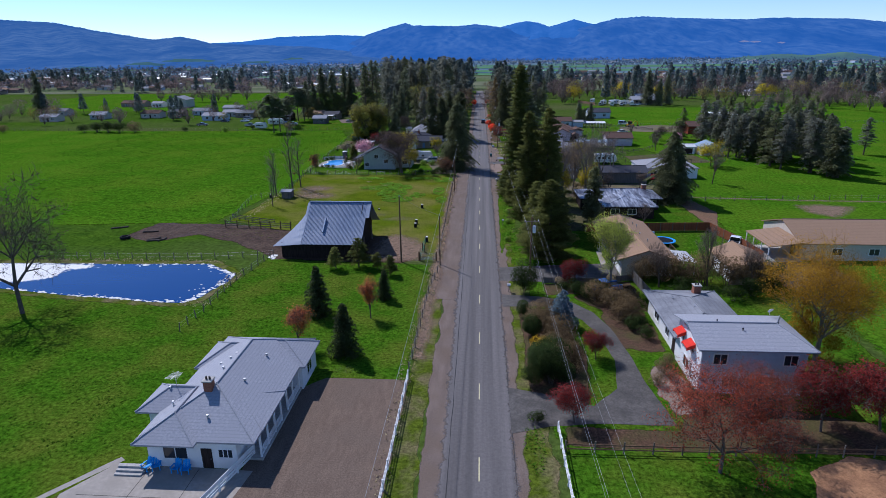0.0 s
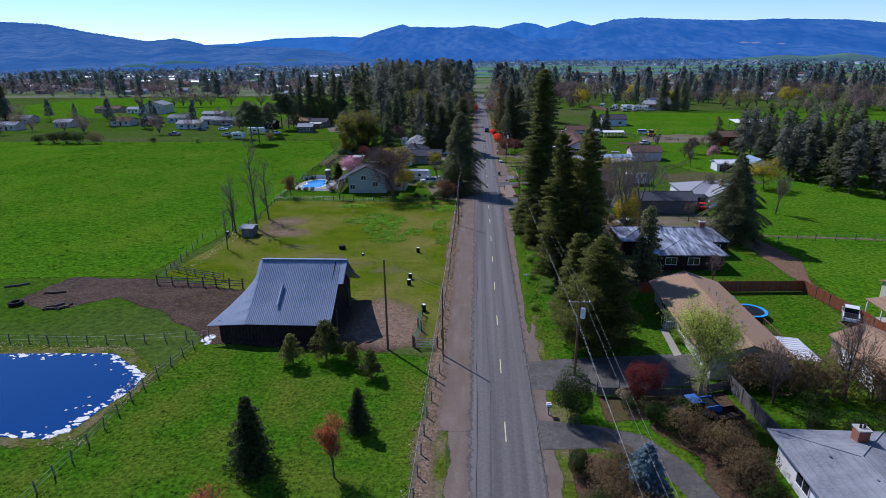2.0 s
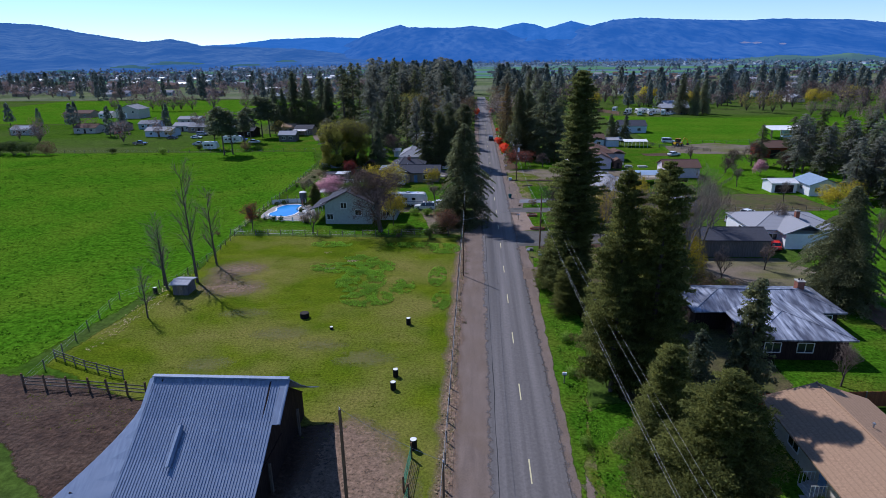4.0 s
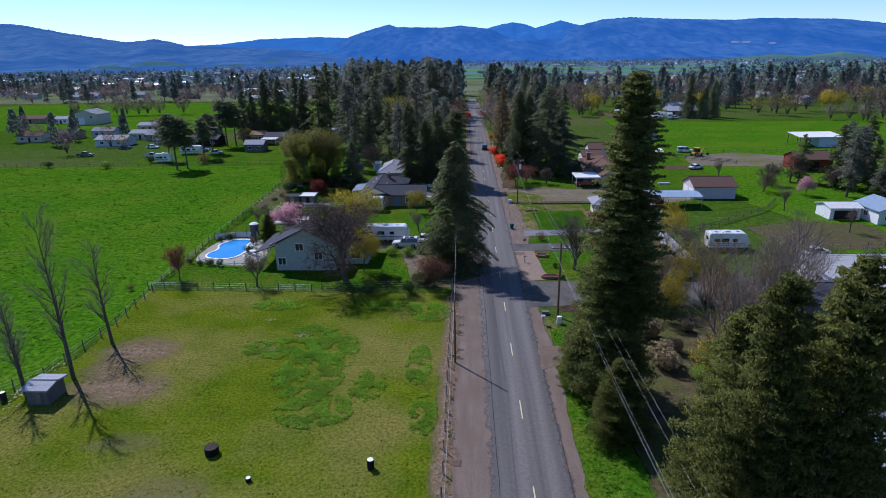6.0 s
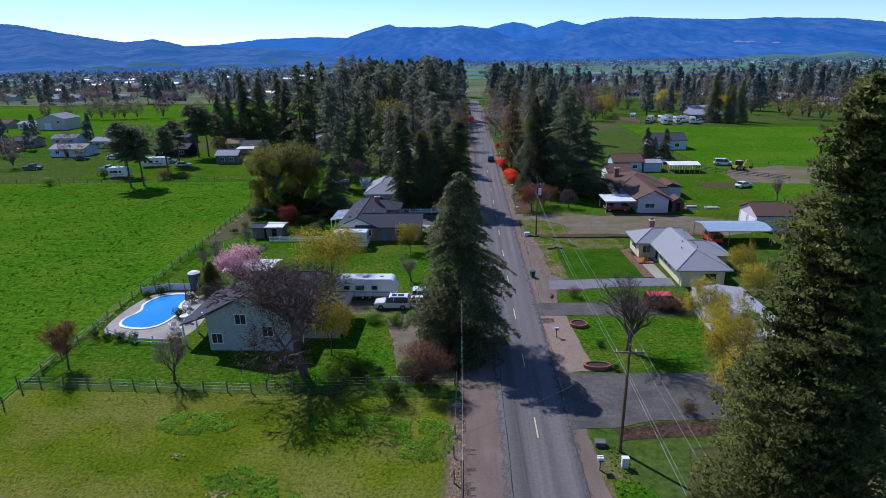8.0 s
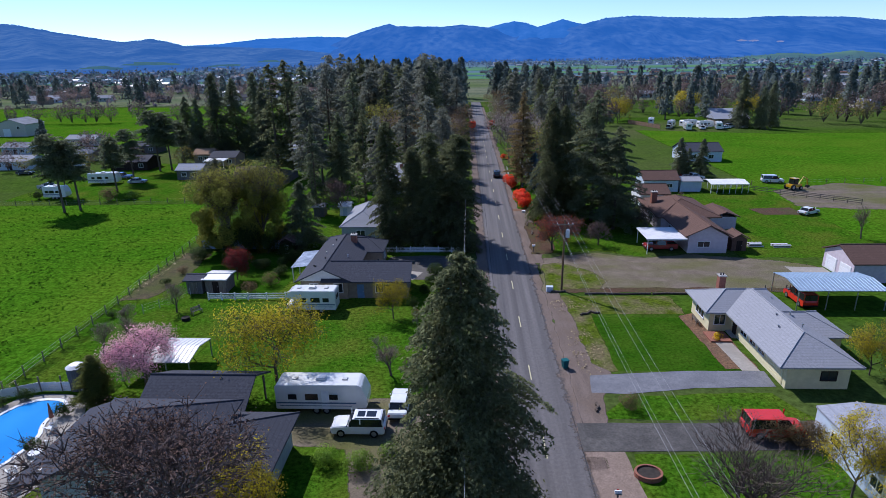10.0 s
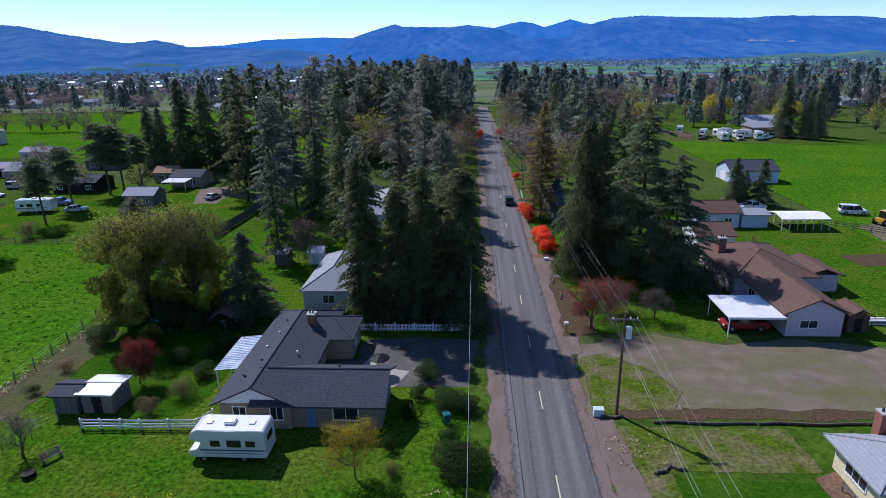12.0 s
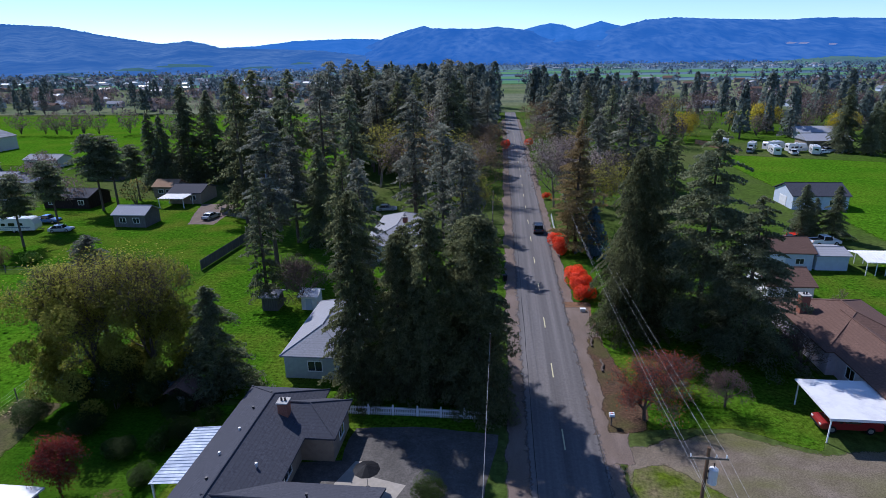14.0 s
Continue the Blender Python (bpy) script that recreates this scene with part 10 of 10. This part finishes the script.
for x, y, yaw in ((-28.9, 39.9, 250), (-28.1, 40.0, 290), (-26.2, 39.8, 265), (-25.3, 39.7, 280)):
    patio_chair(x, y, yaw, BLUE_PLASTIC, "bright blue plastic garden chair on the patio", True)
for x, y, yaw in ((-44.4, 183.2, 140), (-43.2, 184.6, 200), (-44.0, 186.4, 160), (-43.0, 182.0, 100), (-45.2, 189.0, 180), (-42.6, 187.4, 210)):
    patio_chair(x, y, yaw, WHITE, "white garden chair on the pool terrace")
tb = thing("garden_table", (-43.8, 185.2, 0.04), "round white garden table on the terrace", "table")
part("tabletop", tube(bmesh.new(), (0, 0, 0.70), (0, 0, 0.74), 0.55, 0.55, 18), WHITE, tb)
part("stem", tube(bmesh.new(), (0, 0, 0), (0, 0, 0.7), 0.05, 0.05, 8), WHITE, tb)
for x_, y_, m_, lab_ in ((-45.6, 189.8, BRICK, "closed reddish parasol by the pool"), (-17.6, 228.8, BLACK_PLASTIC, "black patio parasol on the forecourt")):
    um = thing("parasol", (x_, y_, 0.04), lab_, "parasol")
    part("pole", tube(bmesh.new(), (0, 0, 0), (0, 0, 2.3), 0.03, 0.03, 8), STEEL, um)
    part("base", tube(bmesh.new(), (0, 0, 0), (0, 0, 0.1), 0.26, 0.22, 12), BLACK_PLASTIC, um)
    if m_ is BRICK:
        part("canopy", tube(bmesh.new(), (0, 0, 0.9), (0, 0, 2.4), 0.22, 0.04, 10), m_, um)
    else:
        part("canopy", tube(bmesh.new(), (0, 0, 1.85), (0, 0, 2.3), 1.1, 0.06, 10), m_, um)

# ---- trampoline ----
tp = thing("trampoline", (33.6, 105.0, 0), "round trampoline with a bright blue rim", "trampoline")
part("mat", tube(bmesh.new(), (0, 0, 0.78), (0, 0, 0.80), 1.8, 1.8, 28), BLACK_PLASTIC, tp)
rim_ = bmesh.new()
va = [[rim_.verts.new((r * math.cos(k * 0.2094), r * math.sin(k * 0.2094), z)) for k in range(30)] for r, z in ((1.75, 0.80), (1.78, 0.87), (2.15, 0.87), (2.18, 0.78))]
for a, b in zip(va, va[1:]):
    for k in range(30):
        rim_.faces.new((a[k], a[(k + 1) % 30], b[(k + 1) % 30], b[k]))
part("rim_pad", rim_, BLUE_PLASTIC, tp, "bright blue padded rim")
for k in range(6):
    part("leg", tube(bmesh.new(), (2.0 * math.cos(k * 1.047), 2.0 * math.sin(k * 1.047), 0), (2.0 * math.cos(k * 1.047), 2.0 * math.sin(k * 1.047), 0.8), 0.03, 0.03, 6), STEEL, tp)
slide = thing("play_slide", (32.4, 108.2, 0), "small pale blue play slide on the lawn", "slide")
part("tower", boxes((-0.35, 0.35, 0.2, 0.26, 0, 1.5), (-0.35, 0.35, -0.26, -0.2, 0, 1.5), (-0.3, 0.3, -0.2, 0.2, 0.9, 0.96)), PALE_BLUE, slide)
part("chute", prism(bmesh.new(), [(0.3, 0.95), (1.4, 0.12), (1.4, 0.04), (0.3, 0.87)], "y", -0.22, 0.22), BLUE_PLASTIC, slide)

# ---- roadside bins, boxes, barrels ----
def wheelie_bin(x, y, yaw, material, label):
    b = thing("wheelie_bin", (x, y, 0.02), label, "bin", yaw=yaw)
    bm = shell([(-0.24, 0.08), (0.24, 0.08), (0.32, 0.95), (-0.32, 0.95)], 0.28, -0.03, 0.03)
    part("body", bm, material, b)
    part("lid", boxes((-0.36, 0.36, -0.34, 0.34, 0.95, 1.02), bevel=0.03), material, b)
    for s in (-1, 1):
        wheel(b, -0.26, s * 0.24, 0.1, 0.06)


wheelie_bin(2.7, 200.9, 200, TEAL_PLASTIC, "teal wheeled rubbish bin at the roadside")
wheelie_bin(-10.2, 220.4, 20, TEAL_PLASTIC, "green wheeled rubbish bin on the drive")
wheelie_bin(-6.6, 275.4, 10, BLACK_PLASTIC, "dark wheeled rubbish bin beside the road")


def mailbox(x, y, yaw, label, n=1):
    b = thing("mailbox", (x, y, 0), label, "mailbox", yaw=yaw)
    part("post", boxes((-0.05, 0.05, -0.05, 0.05, -0.2, 1.05)), OLD_WOOD, b)
    part("shelf", boxes((-0.25, 0.25, -0.14 * n - 0.05, 0.14 * n + 0.05, 1.05, 1.09)), OLD_WOOD, b)
    for k in range(n):
        o = (k - (n - 1) / 2) * 0.27
        bm = bmesh.new()
        prism(bm, [(o - 0.1, 1.09), (o + 0.1, 1.09), (o + 0.1, 1.24), (o + 0.06, 1.31), (o - 0.06, 1.31), (o - 0.1, 1.24)], "x", -0.24, 0.24)
        x_ = part("box", bm, WHITE, b)
        part("flag", boxes((-0.05, 0.05, o + 0.1, o + 0.115, 1.2, 1.36)), RED_CLOTH, x_)


mailbox(4.1, 81.0, 0, "pair of white mailboxes on one post", 2)
mailbox(3.5, 181.2, 0, "dark wooden mailbox post with a white box")
mailbox(3.7, 157.8, 0, "white mailbox on a post by the road", 2)
mailbox(3.3, 239.0, 0, "pair of white mailboxes on a wooden post", 2)
mailbox(4.3, 116.5, 0, "small mailbox at the grass bank")
for x, y, w, h, m, lab in ((5.8, 158.2, 0.55, 0.95, WHITE, "white utility cabinet by the power pole"), (3.8, 222.0, 0.9, 0.7, PALE_BLUE, "low grey utility vault by the power pole"), (3.9, 264.8, 0.7, 0.4, WHITE, "low white utility box on the verge"), (4.4, 161.0, 0.9, 0.4, GREY_BOARD, "low grey drain box by the driveway")):
    u = thing("utility_box", (x, y, 0), lab, "utility box")
    part("cabinet", boxes((-w / 2, w / 2, -w * 0.35, w * 0.35, 0, h), bevel=0.03), m, u)
    part("lid", boxes((-w / 2 - 0.03, w / 2 + 0.03, -w * 0.38, w * 0.38, h, h + 0.05), bevel=0.015), m, u)


def barrel(x, y, material, label, r=0.3, h=0.9):
    b = thing("barrel", (x, y, 0.01), label, "barrel")
    part("drum", tube(bmesh.new(), (0, 0, 0), (0, 0, h), r, r, 14), material, b)
    for z in (0.3 * h, 0.66 * h):
        part("hoop", tube(bmesh.new(), (0, 0, z), (0, 0, z + 0.04), r * 1.04, r * 1.04, 14), material, b)
    part("top", tube(bmesh.new(), (0, 0, h), (0, 0, h + 0.012), r * 0.92, r * 0.92, 14), WHITE if r < 0.5 else MUD_DARK, b)


MUD_DARK = mat("dark_tub_inside", (0.060, 0.050, 0.042), (0.040, 0.034, 0.030), 3, 0.9)
for x, y in ((-13.8, 114.6), (-13.9, 117.2), (-14.0, 130.2)):
    barrel(x, y, BLACK_PLASTIC, "black plastic barrel standing in the paddock")
barrel(-28.3, 131.8, BLACK_PLASTIC, "wide black feed tub in the paddock", 0.6, 0.7)
barrel(-23.8, 128.4, BLACK_PLASTIC, "small black bucket in the paddock", 0.22, 0.35)
barrel(-53.4, 139.6, DARK_STEEL, "rusty dark barrel by the pump shed")
barrel(-10.6, 105.0, BLACK_PLASTIC, "dark barrel by the paddock gate", 0.32, 1.0)
ty = thing("tractor_tyre", (-70.5, 104.9, 0.02), "big black tractor tyre lying in the mud", "tyre")
tor = bmesh.new()
ringv = []
for k in range(20):
    a = k * math.pi / 10
    ringv.append([tor.verts.new(((0.75 + 0.28 * math.cos(j * 1.0472)) * math.cos(a), (0.75 + 0.28 * math.cos(j * 1.0472)) * math.sin(a), 0.3 + 0.28 * math.sin(j * 1.0472))) for j in range(6)])
for k in range(20):
    for j in range(6):
        tor.faces.new((ringv[k][j], ringv[(k + 1) % 20][j], ringv[(k + 1) % 20][(j + 1) % 6], ringv[k][(j + 1) % 6]))
part("tread", tor, RUBBER, ty)


def log_(x, y, yaw, length, r, label):
    bm = bmesh.new()
    pts = [(length * (k / 5 - 0.5), 0.12 * math.sin(k * 1.7), r + 0.02 * math.sin(k)) for k in range(6)]
    polytube(bm, pts, r, 7)
    bmesh.ops.holes_fill(bm, edges=bm.edges[:])
    b = part("log", bm, BARK)
    b.matrix_basis = pose(x, y, 0, 0, 0, yaw)
    tagged(b, label, "log", "fallen logs")


for x, y, yaw, ln in ((-63.6, 103.8, 20, 3.4), (-64.4, 104.6, 40, 2.6), (-62.6, 104.4, 70, 2.2), (-67.8, 109.4, 15, 3.0), (-76, 112, 30, 3.4)):
    log_(x, y, yaw, ln, 0.16, "weathered fallen log lying in the mud")
for x, y, yaw, ln in ((5.0, 221.6, 4, 2.0), (13.0, 220.9, 0, 9.0), (22.4, 221.0, 1, 9.4), (30.4, 221.1, 0, 6.4), (7.4, 214.4, 30, 1.6), (8.6, 214.8, -20, 1.4), (4.6, 193.6, 80, 1.4), (3.8, 256, 88, 3.0), (4.2, 250, 85, 2.6)):
    log_(x, y, yaw, ln, 0.14, "weathered log at the edge of the verge")


def planter(x, y, rx, ry, label):
    b = thing("planter", (x, y, 0), label, "planter")
    n = 22
    bm = bmesh.new()
    v = [[bm.verts.new((rx * k * math.cos(j * 6.2832 / n), ry * k * math.sin(j * 6.2832 / n), z)) for j in range(n)] for k, z in ((1.0, -0.05), (1.0, 0.42), (0.84, 0.42), (0.84, 0.25))]
    for a, c in zip(v, v[1:]):
        for j in range(n):
            bm.faces.new((a[j], a[(j + 1) % n], c[(j + 1) % n], c[j]))
    part("rim", bm, BRICK, b, "curved brick rim")
    part("soil", prism(bmesh.new(), [(rx * 0.86 * math.cos(j * 6.2832 / n), ry * 0.86 * math.sin(j * 6.2832 / n)) for j in range(n)], "z", 0.0, 0.3), MUD_DARK, b)


planter(6.7, 184.4, 1.1, 0.9, "round stone planter at the gravel edge")
planter(6.9, 174.2, 1.5, 0.7, "low curved brick planter at the lawn corner")


def bench(x, y, yaw, label):
    b = thing("garden_bench", (x, y, 0.01), label, "bench", yaw=yaw)
    for k in range(3):
        part("seat_slat", boxes((-0.75, 0.75, -0.2 + 0.15 * k, -0.08 + 0.15 * k, 0.42, 0.46)), OLD_WOOD, b)
        part("back_slat", boxes((-0.75, 0.75, 0.26, 0.29, 0.52 + 0.14 * k, 0.62 + 0.14 * k)), OLD_WOOD, b)
    for s in (-0.65, 0.65):
        part("leg", boxes((s - 0.04, s + 0.04, -0.2, -0.12, 0, 0.42)), OLD_WOOD, b)
        part("leg", boxes((s - 0.04, s + 0.04, 0.22, 0.3, 0, 0.92)), OLD_WOOD, b)


bench(-43.3, 214.3, 60, "weathered wooden garden swing bench on the lawn")
bench(20.4, 212.0, 90, "wooden bench before the cream house")
barrel(-43.8, 212.2, BLACK_PLASTIC, "low dark fire pit tub on the lawn", 0.5, 0.4)
for x, y, w, d, h, lab in ((41.0, 242.0, 2.2, 1.0, 0.6, "pile of stacked timber behind the pink house"), (45.2, 241.8, 2.6, 1.2, 0.4, "heap of pale boards on the grass"), (39.6, 245.2, 1.2, 1.0, 0.7, "covered heap of building scrap")):
    b_ = thing("timber_pile", (x, y, 0.01), lab, "timber pile")
    rr = random.Random(int(x * 10))
    for k in range(9):
        part("plank", boxes((-w / 2 + rr.uniform(-0.2, 0.2), w / 2 + rr.uniform(-0.2, 0.2), -d / 2 + (k % 3) * d / 3, -d / 2 + (k % 3) * d / 3 + d / 3.4, (k // 3) * h / 3, (k // 3) * h / 3 + h / 3.2)), OLD_WOOD if k % 2 else WHITE_TIN, b_)

# ---- far houses in the valley ----
def far_house(x, y, yaw, w, d, label, wall, roof):
    b = thing("far_house", (x, y, 0), label, "house", yaw=yaw)
    part("wall", boxes((-w / 2, w / 2, -d / 2, d / 2, 0, 3.0)), wall, b)
    part("roof", prism(bmesh.new(), [(-d / 2 - 0.5, 2.9), (d / 2 + 0.5, 2.9), (0, 4.9)], "x", -w / 2 - 0.5, w / 2 + 0.5), roof, b)
    for k in (-0.3, 0.0, 0.3):
        part("window", boxes((k * w - 0.6, k * w + 0.6, -d / 2 - 0.03, -d / 2 + 0.05, 1.0, 2.2)), GLASS, b)


rng = random.Random(77)
kinds = ((SAGE, PALE_ROOF, "far grey house with a pale roof"), (BEIGE, GREY_ROOF, "far beige house with a grey roof"), (PALE_BLUE, GREY_ROOF, "far pale blue house in the valley"), (PINK_WALL, TAN_ROOF, "far house with a tan roof"), (TAN_WALL, DARK_ROOF, "far barn with a pale metal roof"))
for i in range(70):
    if i < 34:
        x, y = rng.uniform(-560, -80), rng.uniform(556, 860)
    elif i < 54:
        x, y = rng.uniform(60, 460), rng.uniform(440, 800)
    else:
        x, y = rng.uniform(-800, 800), rng.uniform(800, 1500)
    wall, roof, lab = kinds[i % 5]
    far_house(x, y, rng.choice((0, 0, 90, 10)), rng.uniform(8, 15), rng.uniform(6, 9), lab, wall, roof)
far_house(108, 416, 0, 15, 9, "low grey house beside the parked trailers", TAN_WALL, GREY_ROOF)
far_house(116, 440, 0, 14, 10, "far house with a grey hipped roof", SAGE, GREY_ROOF)
